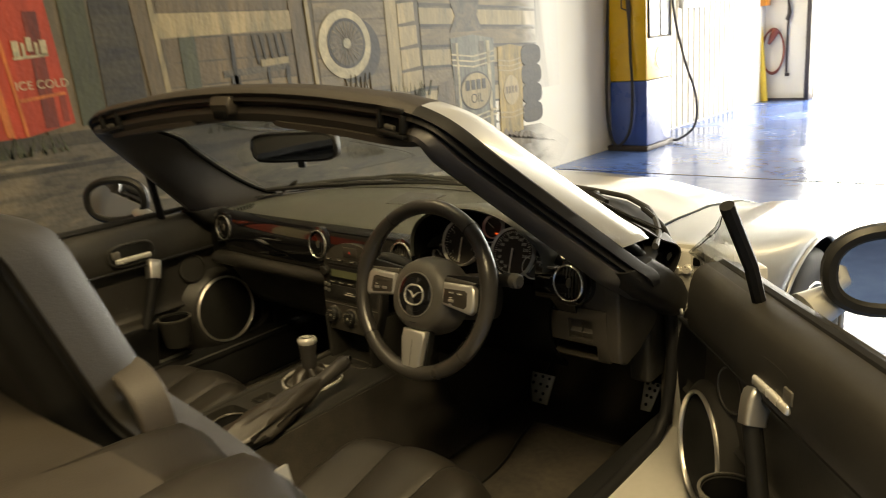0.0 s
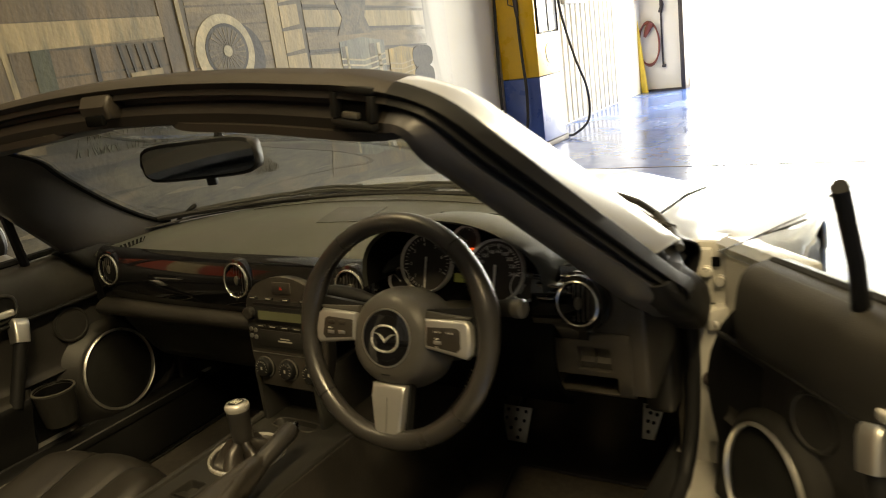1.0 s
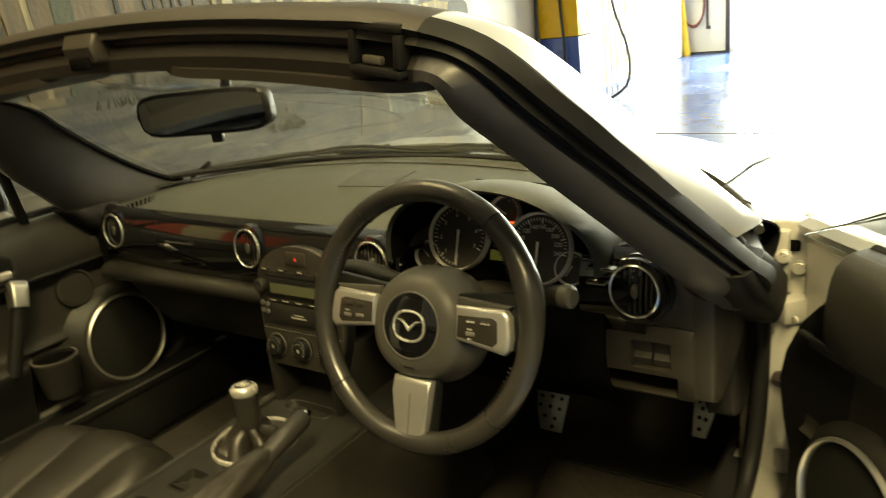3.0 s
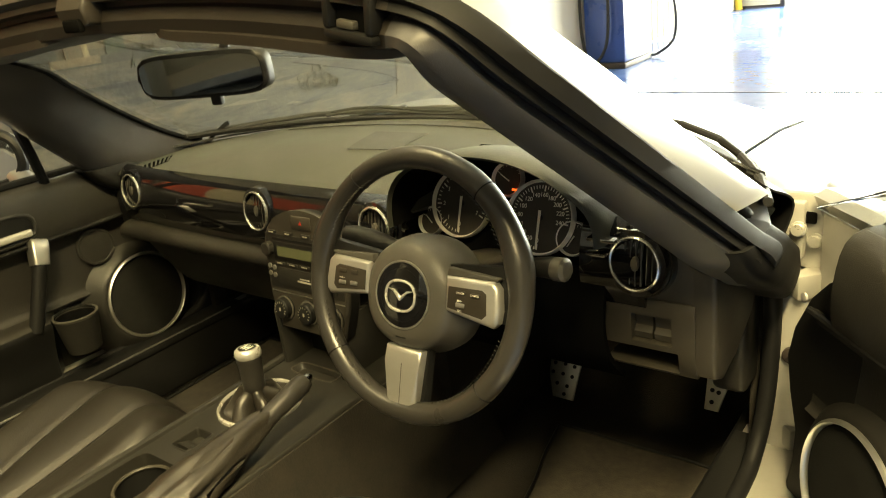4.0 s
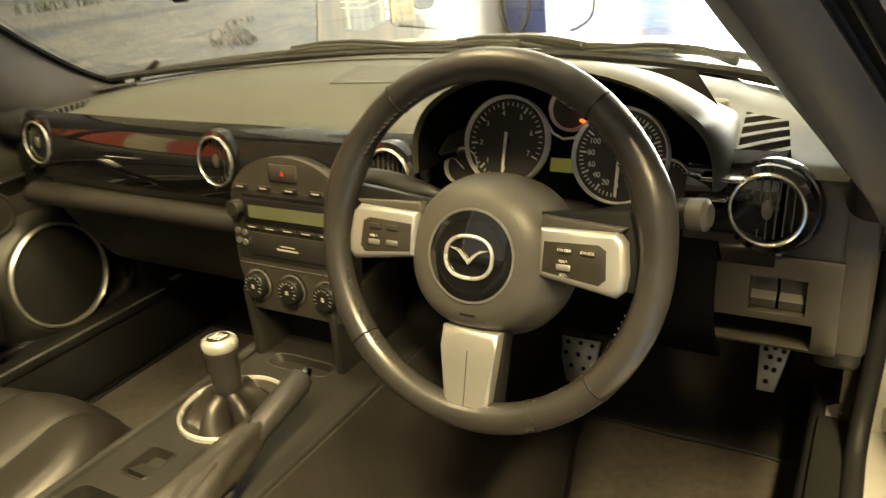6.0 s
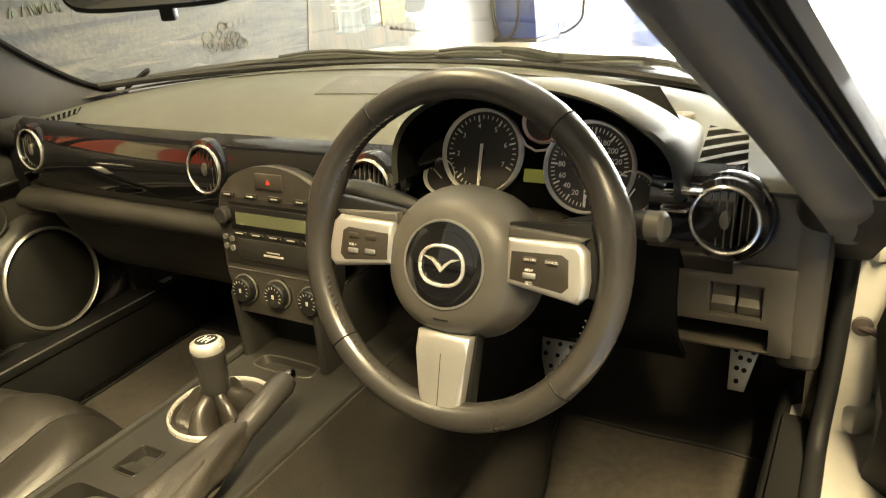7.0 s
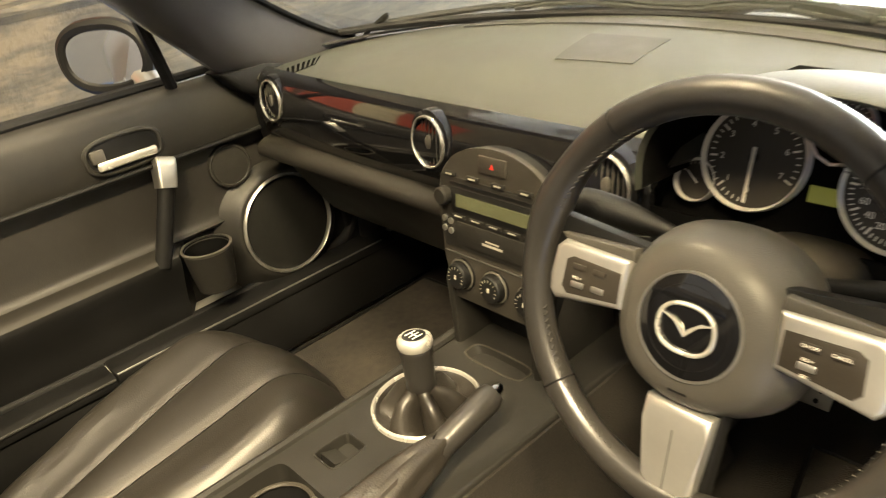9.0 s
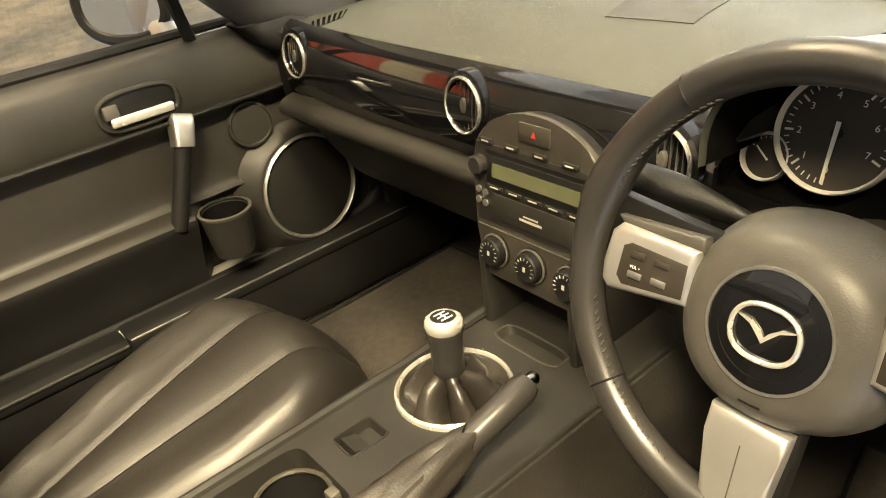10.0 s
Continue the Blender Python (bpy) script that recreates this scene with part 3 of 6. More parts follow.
noz = tube([(0.03, -0.285, 1.22), (0.03, -0.29, 1.32), (0.015, -0.285, 1.45), (-0.01, -0.28, 1.53)], [0.017, 0.024, 0.022, 0.014], 10)
tube([(0.03, -0.30, 1.30), (-0.04, -0.30, 1.33), (-0.045, -0.29, 1.42)], 0.007, 6, bm=noz)
part("nozzle", noz, DARKMETAL, pump, "grey hose nozzle")
part("hose", tube(spline([(0.20, 0.22, 1.62), (0.235, 0.26, 1.2), (0.30, 0.34, 0.8), (0.38, 0.42, 0.45), (0.37, 0.42, 0.16), (0.25, 0.34, 0.035), (0.19, 0.28, 0.03)], 44), 0.013, 8), RUBBER, pump, "black hose hanging at the side")

# ---- the far corner ----
YELLOW = surf("post_yellow", (0.72, 0.50, 0.05), 0.4, 0, 0.1, 6)
ORANGE = surf("box_orange", (0.72, 0.26, 0.02), 0.4, 0, 0.08, 6)
post = thing("stand_post", "leaning yellow steel post with an orange control box", "post", (-2.44, 10.73, 0))
post.matrix_basis @= Matrix.Scale(1.08, 4)
part("tube", tube([(0, 0, 0.0), (-0.05, 0.0, 0.5), (-0.13, 0.0, 1.3)], 0.045, 12), YELLOW, post, "yellow steel tube")
part("control_box", box(-0.30, 0.02, -0.10, 0.08, 1.26, 1.78, 0.012), ORANGE, post, "orange control box")
part("knob", lathe([(0, 0), (0.02, 0), (0.02, 0.03), (0, 0.035)], pose(0.02, -0.02, 1.45, 0, 90, 0), 12), DARK, post)
hose = thing("air_hose", "coiled red-brown air hose hung on the white wall", "hose", (-2.37, 10.83, 0.71))
hose.matrix_basis @= Matrix.Scale(1.09, 4)
BRICKRED = surf("hose_red", (0.20, 0.045, 0.028), 0.5, 0, 0.15, 12)
for k in range(3):
    part("coil", tube([(0.135 * (1 + 0.06 * k) * math.cos(a), -0.012 * k, 0.30 * (1 - 0.04 * k) * math.sin(a)) for a in [j * math.tau / 36 for j in range(36)]], 0.011, 6, True), BRICKRED, hose)
part("gun", tube([(0.05, -0.03, 0.28), (0.0, -0.03, 0.20), (-0.05, -0.03, 0.10)], [0.05, 0.045, 0.02], 8), BRICKRED, hose, "hose reel boss")
pipe = thing("wall_pipe", "thin grey pipe on the white wall", "pipe", (-2.18, 10.845, -0.11))
pipe.matrix_basis @= Matrix.Scale(1.09, 4)
part("riser", tube([(0, 0, 0.42), (0.0, 0, 1.9)], 0.012, 8), DARKMETAL, pipe)
part("tap", tube([(0, -0.03, 1.15), (0.03, -0.03, 1.25), (0.0, -0.02, 1.4)], [0.03, 0.025, 0.012], 8), DARKMETAL, pipe)
part("end_valve", box(-0.012, 0.04, -0.02, 0.012, 0.42, 0.46, 0.004), DARKMETAL, pipe)
# lamp bodies added out of view, one below each added tube light
for lx, ly in ((-0.9, -0.6), (1.6, -1.2), (2.6, 4.6)):
    lamp = thing("added_ceiling_lamp", "long batten lamp added out of view under the ceiling to light the bay", "lamp", (lx, ly, 3.5), group="batten lamps")
    part("housing", box(-0.14, 0.14, -1.2, 1.2, 0.03, 0.12, 0.01), CEIL, lamp)
    part("stem", box(-0.02, 0.02, -0.8, -0.76, 0.12, 0.5), CEIL, lamp)
    for dx in (-0.06, 0.06):
        part("tube", tube([(dx, -1.15, 0.0), (dx, 1.15, 0.0)], 0.018, 10), glow("added_tube_glow", (1.0, 0.88, 0.66), 6.0), lamp, "glowing tube of the added lamp")


# ---- the car ----
car = thing("convertible_car", "silver two-seat convertible with its roof down and the driver's door open", "car")
lerp = lambda a, b, t: a + (b - a) * t


def curve_of(xs, ys):
    return lambda v: float(np.interp(v, xs, ys))


hood_z = curve_of([0.55, 0.75, 0.95, 1.2, 1.45, 1.65, 1.80, 1.88], [0.815, 0.81, 0.793, 0.745, 0.67, 0.585, 0.48, 0.36])
ridge_z = curve_of([0.45, 0.7, 0.95, 1.05, 1.2, 1.45, 1.65, 1.8, 1.88], [0.735, 0.72, 0.708, 0.706, 0.69, 0.635, 0.555, 0.45, 0.36])
side_x = curve_of([0.45, 0.7, 0.955, 1.3, 1.55, 1.75, 1.88], [0.835, 0.85, 0.862, 0.848, 0.80, 0.70, 0.56])
AXLE, WHEEL_Z = 0.955, 0.308


rear_line = curve_of([0.0, 0.2, 0.35, 0.48, 0.58, 0.64, 0.69, 0.72, 0.74], [0.738, 0.732, 0.705, 0.66, 0.57, 0.48, 0.39, 0.31, 0.25])
rear_side = curve_of([0.25, 0.31, 0.39, 0.48, 0.57], [0.745, 0.728, 0.697, 0.647, 0.580])


def bonnet_rear(x):
    return rear_line(abs(x))


def bonnet(u, v):
    f = side_x(lerp(0.685, 1.86, v)) / 0.862
    x = (2 * u - 1) * 0.572 * f
    y = lerp(bonnet_rear(x) + 0.014, 1.86, v)
    q = abs(2 * u - 1)
    return (x, y, hood_z(y) - 0.088 * q**2.4 * (1 - 0.6 * v) + 0.012 * math.exp(-((q - 0.62) / 0.16) ** 2) * (1 - v))


part("bonnet", sheet(bonnet, 41, 37, 0.006), PAINT, car, "silver bonnet")


def fender_rows(s):
    rows = []
    for i in range(57):
        y = lerp(0.455, 1.875, i / 56)
        f, xs, zr = side_x(y) / 0.862, side_x(y), ridge_z(y)
        zv = min(hood_z(max(y, 0.685)) - 0.088 * (1 - 0.6 * max(0, (y - 0.685) / 1.175)), zr + 0.02)
        d = 0.345**2 - (y - AXLE) ** 2
        low = max(0.19, WHEEL_Z + math.sqrt(d) if d > 0 else 0.19)
        low = min(low, zr - 0.04)
        if y < 0.505:
            low = zr - 0.03
        xi = max(0.577 * f, rear_side(y) + 0.012 if y < 0.57 else 0)
        xw = lambda k: lerp(xi, 0.755 * f, k) if xi < 0.72 else xi + 0.03 * k
        pts = [(xi, zv - 0.002), (xw(0.25), zv - 0.006), (xw(0.5), lerp(zv, zr, 0.6) - 0.002), (xw(0.75), zr), (xw(0.96), zr - 0.006)]
        for k in (0.12, 0.25, 0.4, 0.55, 0.7, 0.85, 1.0):
            pts.append((lerp(0.76 * f, xs - 0.012 * k, math.sin(min(1, k * 1.5) * math.pi / 2) ** 0.8), lerp(zr - 0.012, low, k)))
        rows.append([(s * x, y, z) for x, z in pts])
    return rows


def wheel(at, s):
    m = Matrix.Translation(at) @ pose(0, 0, 0, 0, 90 * s, 0)
    tyre = lathe([(0.205, -0.09), (0.222, -0.098), (0.255, -0.103), (0.29, -0.098), (0.306, -0.082), (0.311, -0.05), (0.311, 0.05), (0.306, 0.082), (0.29, 0.098), (0.255, 0.103), (0.222, 0.098), (0.214, 0.088), (0.205, 0.07)], m, 56)
    w = part("front_wheel" if at[1] > 0 else "rear_wheel", tyre, RUBBER, car, "black road tyre on a ten-spoke alloy rim")
    rim = lathe([(0.205, -0.09), (0.207, 0.07), (0.218, 0.088), (0.221, 0.094), (0.214, 0.097), (0.203, 0.084), (0.196, 0.05), (0.19, -0.03), (0.19, -0.08)], m, 56)
    part("rim", rim, ALLOY, w)
    sp = bmesh.new()
    for k in range(10):
        a = pose(0, 0, 0, 0, 0, 36 * k)
        row = []
        for r_, h, hw in ((0.03, 0.062, 0.020), (0.08, 0.078, 0.017), (0.14, 0.084, 0.015), (0.205, 0.080, 0.021)):
            row.append([m @ a @ Vector(p) for p in ((r_, -hw, h - 0.02), (r_, -hw * 0.7, h), (r_, 0, h + 0.006), (r_, hw * 0.7, h), (r_, hw, h - 0.02))])
        loft(row, closed=True, bm=sp)
    part("spoke_star", sp, ALLOY, w)
    part("hub_cap", lathe([(0.036, 0.05), (0.036, 0.074), (0.028, 0.084), (0, 0.086)], m, 24), CHROME, w)
    for k in range(5):
        part("nut", lathe([(0.010, 0.05), (0.010, 0.075), (0, 0.078)], m @ pose(0.054 * math.cos(k * 1.2566), 0.054 * math.sin(k * 1.2566), 0), 6), CHROME, w)
    part("brake_disc", lathe([(0.04, 0.0), (0.14, 0.0), (0.14, 0.02), (0.04, 0.02)], m, 32), STEEL, w)
    return w


for s in (1, -1):
    side = "right" if s > 0 else "left"
    f = loft(fender_rows(s))
    bmesh.ops.solidify(f, geom=f.faces[:], thickness=0.005)
    wing = part("front_wing", f, PAINT, car, "silver front wing")
    arc = [(s * (side_x(AXLE + 0.345 * math.cos(a)) - 0.012), AXLE + 0.345 * math.cos(a), WHEEL_Z + 0.345 * math.sin(a)) for a in np.linspace(-0.30, math.pi + 0.30, 40)]
    part("arch_lip", tube(arc, 0.007, 8), PAINT, wing)
    liner = sheet(lambda u, v: (s * lerp(0.60, 0.842, v), AXLE + 0.352 * math.cos(lerp(-0.3, math.pi + 0.3, u)), WHEEL_Z + 0.352 * math.sin(lerp(-0.3, math.pi + 0.3, u))), 32, 4, 0.004)
    part("arch_liner", liner, DARK, wing, "black wheel arch liner")
    part("side_marker", prism(oval(0.017, 0.034, 24, 2.6), 0.012, frame_at((s * 0.846, 0.585, 0.545), (s, 0, 0.05)), 0.005), AMBER, wing, "amber side marker lamp")
    wheel((s * 0.742, AXLE, 0.311), s)
    wheel((s * 0.745, AXLE - 2.33, 0.311), s)
    # sill, door frame and quarter panel
    sill = box(s * 0.74 - 0.095, s * 0.74 + 0.095, -0.66, 0.50, 0.17, 0.335, 0.025, 3)
    part("sill", sill, JAMB, car, "silver door sill")
    part("sill_strip", tube([(s * 0.845, -0.66, 0.20), (s * 0.845, 0.52, 0.205)], 0.012, 8), PAINT, car)
    if s > 0:
        part("scuff_plate", box(0.650, 0.694, -0.55, 0.44, 0.333, 0.341, 0.003), DARK, car, "black sill scuff plate")
    else:
        scuff = part("scuff_plate", box(-0.694, -0.624, -0.205, 0.44, 0.322, 0.342, 0.004), DARK, car, "black sill scuff plate with a bright edge")
        part("bright_edge", box(-0.6275, -0.6245, -0.203, 0.40, 0.3405, 0.3440, 0.001), SATIN, scuff, "thin bright edging")
        part("sill_cover", box(-0.725, -0.622, -0.62, -0.206, 0.318, 0.338, 0.004), DARK, car, "black sill top")
        part("sill_edge", tube([(-0.622, -0.58, 0.336), (-0.622, -0.21, 0.336)], 0.0028, 8), PLASTIC, car, "dark edge of the sill carpet")
    post = box(s * 0.775 - 0.040, s * 0.775 + 0.040, 0.475, 0.520, 0.19, 0.745, 0.012, 3)
    box(s * 0.725 - 0.031, s * 0.725 + 0.031, 0.430, 0.500, 0.19, 0.640, 0.016, 3, bm=post)
    frame_post = part("door_pillar", post, JAMB, car, "silver hinge pillar of the door opening")
    plate = box(s * 0.735 - 0.045, s * 0.735 + 0.045, 0.455, 0.474, 0.60, 0.752, 0.005)
    box(s * 0.716 - 0.022, s * 0.716 + 0.022, 0.440, 0.458, 0.655, 0.742, 0.004, bm=plate)
    part("hinge_plate", plate, JAMB, frame_post, "silver bracket behind the pillar foot")
    for bx, bz in ((0.697, 0.725), (0.708, 0.698), (0.731, 0.703), (0.751, 0.682), (0.757, 0.628)):
        bolt = lathe([(0.0115, 0.0), (0.0115, 0.004), (0.0085, 0.005), (0.0085, 0.012), (0, 0.0125)], frame_at((s * bx, 0.441 if bx < 0.735 else 0.4555, bz), (0, -1, 0.1)), 10)
        part("bolt", bolt, BRIGHT, frame_post, "bright bolt head")
    part("bracket_hole", box(s * 0.742 - 0.010, s * 0.742 + 0.010, 0.448, 0.4555, 0.708, 0.726, 0.004), VOID, frame_post, "dark hole")
    if s < 0:
        part("kick_panel", box(-0.692, -0.668, 0.385, 0.43, 0.24, 0.70, 0.01), CARPET, car, "carpeted kick panel")
        part("kick_filler", box(-0.80, -0.694, 0.362, 0.44, 0.33, 0.70, 0.008), DARK, car, "black filler ahead of the door")
    part("kick_cover", box(s * 0.664 - 0.026, s * 0.664 + 0.026, 0.350, 0.42, 0.465, 0.70, 0.012, 3), PLASTIC, car, "dark trim beside the dash end")
    qp = sheet(lambda u, v: (s * lerp(0.765, 0.862, math.sin(v * math.pi / 2)) - s * 0.10 * max(0, u - 0.5), lerp(-0.62, -2.15, u), lerp(0.802 - 0.11 * u * u, 0.20 + 0.45 * max(0, 1 - ((lerp(-0.62, -2.15, u) + 1.375) / 0.36) ** 2) ** 0.5, v)), 41, 14, 0.006)
    part("rear_wing", qp, PAINT, car, "silver rear wing")
    seal = spline([(s * 0.655, 0.06, 0.925), (s * 0.69, 0.22, 0.82), (s * 0.708, 0.36, 0.70), (s * 0.708, 0.41, 0.60), (s * 0.705, 0.41, 0.45), (s * 0.70, 0.37, 0.36), (s * 0.70, 0.25, 0.338), (s * 0.70, -0.3, 0.336), (s * 0.70, -0.58, 0.37), (s * 0.70, -0.64, 0.55), (s * 0.69, -0.66, 0.78)], 60)
    seal = seal if s > 0 else seal[14:]
    part("door_seal", tube(seal, 0.013, 10), SEAL, car, "black rubber door seal")

part("nose", sheet(lambda u, v: ((2 * u - 1) * 0.56, lerp(1.87, 1.93, math.sin(v * math.pi)) - 0.25 * abs(2 * u - 1) ** 3 * 0.3, lerp(0.37, 0.16, v)), 25, 9, 0.006), PAINT, car, "silver front bumper")
part("tail", sheet(lambda u, v: ((2 * u - 1) * 0.78, lerp(-2.12, -2.20, math.sin(v * math.pi)), lerp(0.70, 0.20, v)), 17, 9, 0.006), PAINT, car, "silver rear bumper")
part("boot_lid", sheet(lambda u, v: ((2 * u - 1) * 0.76, lerp(-1.10, -2.14, v), 0.815 + 0.03 * (1 - (2 * u - 1) ** 2) - 0.13 * v * v), 21, 13, 0.006), PAINT, car, "silver boot lid")
part("underbody", box(-0.66, 0.66, -2.05, 1.75, 0.14, 0.17), DARK, car)

# ---- scuttle, windscreen, pillars, header ----
cowl = sheet(lambda u, v: ((2 * u - 1) * 0.735, lerp(bonnet_rear((2 * u - 1) * 0.735) - 0.15 + 0.10 * (2 * u - 1) ** 2, bonnet_rear((2 * u - 1) * 0.735) + 0.012, v), lerp(0.796, 0.790, v) - 0.022 * (2 * u - 1) ** 2), 41, 7, 0.004)
cowl = part("scuttle", cowl, DARK, car, "black plastic scuttle panel below the windscreen")
part("scuttle_lip", tube([(x, bonnet_rear(x) + 0.004, 0.800 - 0.012 * (x / 0.72) ** 2) for x in np.linspace(-0.725, 0.725, 49)], 0.0065, 8), RUBBER, cowl, "black rubber lip along the bonnet's rear edge")
grille = bmesh.new()
for x0 in (0.06, 0.20):
    for k in range(12):
        tube([(x0 + 0.009 * k, 0.655, 0.803), (x0 + 0.006 + 0.009 * k, 0.675, 0.803)], 0.0022, 5, bm=grille)
part("grille", grille, SATIN, cowl, "small pale air slots")


def screen_base(x):
    return Vector((x, 0.615 - 0.42 * x * x, 0.806 - 0.04 * x * x))


def header_at(x):
    """The top of the header rail at x."""
    return Vector((x, -0.055 - 0.07 * x * x, 1.149 - 0.135 * x * x))


def on_line(p, q, z, s):
    """The point of a pillar edge at height z, on the side s."""
    t = (z - p[2]) / (q[2] - p[2])
    return Vector((s * lerp(p[0], q[0], t), lerp(p[1], q[1], t), z))


INNER_EDGE = ((0.655, 0.104, 0.80), (0.549, -0.144, 1.03))  # inboard edge of the trim
TRIM_EDGE = ((0.712, 0.133, 0.80), (0.594, -0.122, 1.03))  # where the trim meets the rubber
SEAL_EDGE = ((0.734, 0.190, 0.80), (0.634, -0.080, 1.03))  # where the rubber meets the paint
SKIN_EDGE = ((0.750, 0.266, 0.80), (0.600, 0.026, 1.03))  # front edge of the paint


def glass_side(z, s):
    """The edge of the trim along the glass."""
    k = (z - 0.80) / 0.25
    bow = 0.030 * math.sin(math.pi * min(1, max(0, k)))
    p = Vector((lerp(0.664, 0.415, k) + bow, lerp(0.372, -0.035, k) - 0.010 * bow, z))
    flare = max(0, (0.850 - z) / 0.09) ** 2
    p += Vector((-0.034, 0.020, 0.004)) * flare
    return Vector((s * p.x, p.y, p.z))


def pillar_section(z, s):
    a = glass_side(z, s)
    b, t, c, d = (on_line(*e, z, s) for e in (INNER_EDGE, TRIM_EDGE, SEAL_EDGE, SKIN_EDGE))
    if s < 0:
        b, t = b + Vector((-0.018, 0.030, 0)), t + Vector((0, 0.022, 0))
    inward = Vector((-s, -0.30, -0.15)).normalized() * min(1, max(0.1, (1.03 - z) / 0.10))
    back, out = Vector((0.5 * s, -0.75, -0.4)), Vector((s, 0.2, 0.5)).normalized()
    return [a, a.lerp(b, 0.45) + inward * 0.019, a.lerp(b, 0.78) + inward * 0.017, b, b.lerp(t, 0.4) + back * 0.008, b.lerp(t, 0.92) + back * 0.004,
            t - back * 0.007, t.lerp(c, 0.12) - back * 0.004, t.lerp(c, 0.26) + back * 0.009, t.lerp(c, 0.42) + back * 0.002, t.lerp(c, 0.66) + back * 0.013, c + back * 0.004, c,
            c.lerp(d, 0.35) + out * 0.011, c.lerp(d, 0.7) + out * 0.011, d, d.lerp(a, 0.5) + out * 0.004, d.lerp(a, 0.86)]


HEADER = [(0.035, -0.068), (0.010, -0.074), (-0.025, -0.075), (-0.050, -0.070), (-0.055, -0.055), (-0.050, -0.042),
          (-0.043, -0.039), (-0.043, -0.033), (-0.062, -0.030), (-0.060, -0.022), (-0.068, -0.014), (-0.058, -0.004), (-0.045, -0.002),
          (-0.025, 0.0), (0.0, -0.002), (0.025, -0.010), (0.045, -0.030), (0.046, -0.055)]


def header_section(x):
    return [header_at(x) + Vector((0, a, b)) for a, b in HEADER]


def tucked(s):
    """The end of the pillar, drawn in to the rubber foot."""
    c = Vector((s * 0.704, 0.330, 0.640))
    return [c + 0.5 * (p - c) for p in pillar_section(0.742, s)]


def corner_section(s):
    """The rounded corner between a pillar and the header."""
    return [0.5 * (a + b) for a, b in zip(pillar_section(1.062, s), header_section(s * 0.555))]


frame_keys = [tucked(-1)] + [pillar_section(z, -1) for z in (0.750, 0.785, 0.82, 0.87, 0.92, 0.97, 1.015)] + [corner_section(-1)]
frame_keys += [header_section(x) for x in (-0.485, -0.40, -0.28, -0.14, 0.0, 0.14, 0.28, 0.40, 0.485)]
frame_keys += [corner_section(1)] + [pillar_section(z, 1) for z in (1.015, 0.97, 0.92, 0.87, 0.82, 0.785, 0.750)] + [tucked(1)]
lanes = [spline([row[k] for row in frame_keys], 141) for k in range(18)]
frame_rows = [list(row) for row in zip(*lanes)]


def ribbon(r0, r1, lane0, lane1, thick=0.003):
    bm = loft([[frame_rows[r][k % 18] for k in range(lane0, lane1 + 1)] for r in range(r0, r1)])
    bmesh.ops.recalc_face_normals(bm, faces=bm.faces[:])
    bmesh.ops.solidify(bm, geom=bm.faces[:], thickness=thick)
    return bm


def screen(u, v):
    q = 2 * u - 1
    side = 1 if q >= 0 else -1
    z = lerp(0.790, 1.046, v)
    e = glass_side(z, 1) + Vector((0.030, 0.006, -0.004))
    c = Vector((0, 0.615, 0.806)).lerp(Vector((0, -0.010, 1.072)), v) + Vector((0, 0.02, 0.030)) * math.sin(v * math.pi)
    k = abs(q) ** 2.2
    return Vector((side * abs(q) * e.x, lerp(c.y, e.y, k), lerp(c.z, e.z, k)))


pane = part("windscreen", sheet(screen, 31, 17, 0.004), GLASS, car, "clear curved windscreen")
pane.visible_shadow = False
part("glass_edge", tube([screen(i / 40, 0.005) for i in range(41)], 0.008, 8), SEAL, pane, "black screen edge")
LEFT_END, RIGHT_END = 46, 94
for r0, r1 in ((0, LEFT_END + 1), (RIGHT_END, 141)):
    pil = part("screen_pillar", ribbon(r0, r1, 0, 6), TRIMGREY, car, "dark grey trimmed windscreen pillar")
    part("weather_strip", ribbon(r0, r1, 6, 12), SEAL, pil, "ribbed black weather strip")
    part("outer_skin", ribbon(r0 + (16 if r0 == 0 else 0), r1 - (16 if r0 else 0), 12, 16), PAINT, pil, "silver pillar skin")
    part("glass_frit", ribbon(r0, r1, 16, 18), SEAL, pil, "black band under the glass edge")
    part("glass_band", tube([frame_rows[r][0] + Vector((0, 0.004, 0.003)) for r in range(r0 + 8 * (r0 == 0), r1 - 8 * (r0 > 0))], 0.0065, 6), VOID, pil, "black edge along the glass")
for s in (1, -1):
    # black tube stands in for the dark gap between bonnet, wing and pillar
    gap = spline([(s * 0.598, 0.500, 0.812), (s * 0.625, 0.494, 0.797), (s * 0.654, 0.486, 0.778), (s * 0.676, 0.474, 0.752), (s * 0.688, 0.458, 0.738), (s * 0.694, 0.452, 0.722)], 24)
    part("corner_gap_tube", tube(gap, [0.0025] + [0.006 - 0.0001 * k for k in range(23)], 8), SEAL, cowl, "black tube standing in for the dark shut gap round the scuttle corner")
    foot = [[(s * lerp(x0, x1, 0.5 + 0.5 * a), lerp(y0, y1, 0.5 + 0.5 * b), z) for a, b in oval(1.0, 1.0, 28, 4.5)]
            for z, x0, x1, y0, y1 in ((0.616, 0.674, 0.728, 0.385, 0.445), (0.619, 0.668, 0.734, 0.378, 0.452), (0.628, 0.666, 0.737, 0.368, 0.450), (0.656, 0.662, 0.743, 0.322, 0.436), (0.700, 0.657, 0.752, 0.236, 0.390), (0.740, 0.654, 0.750, 0.176, 0.330), (0.775, 0.660, 0.742, 0.150, 0.270))]
    part("pillar_foot", loft(foot, closed=True), SEAL, car, "black rubber corner block at the pillar foot")
head = part("screen_header", ribbon(LEFT_END, RIGHT_END + 1, 0, 6), CANVAS, car, "dark brown-black windscreen header rail")
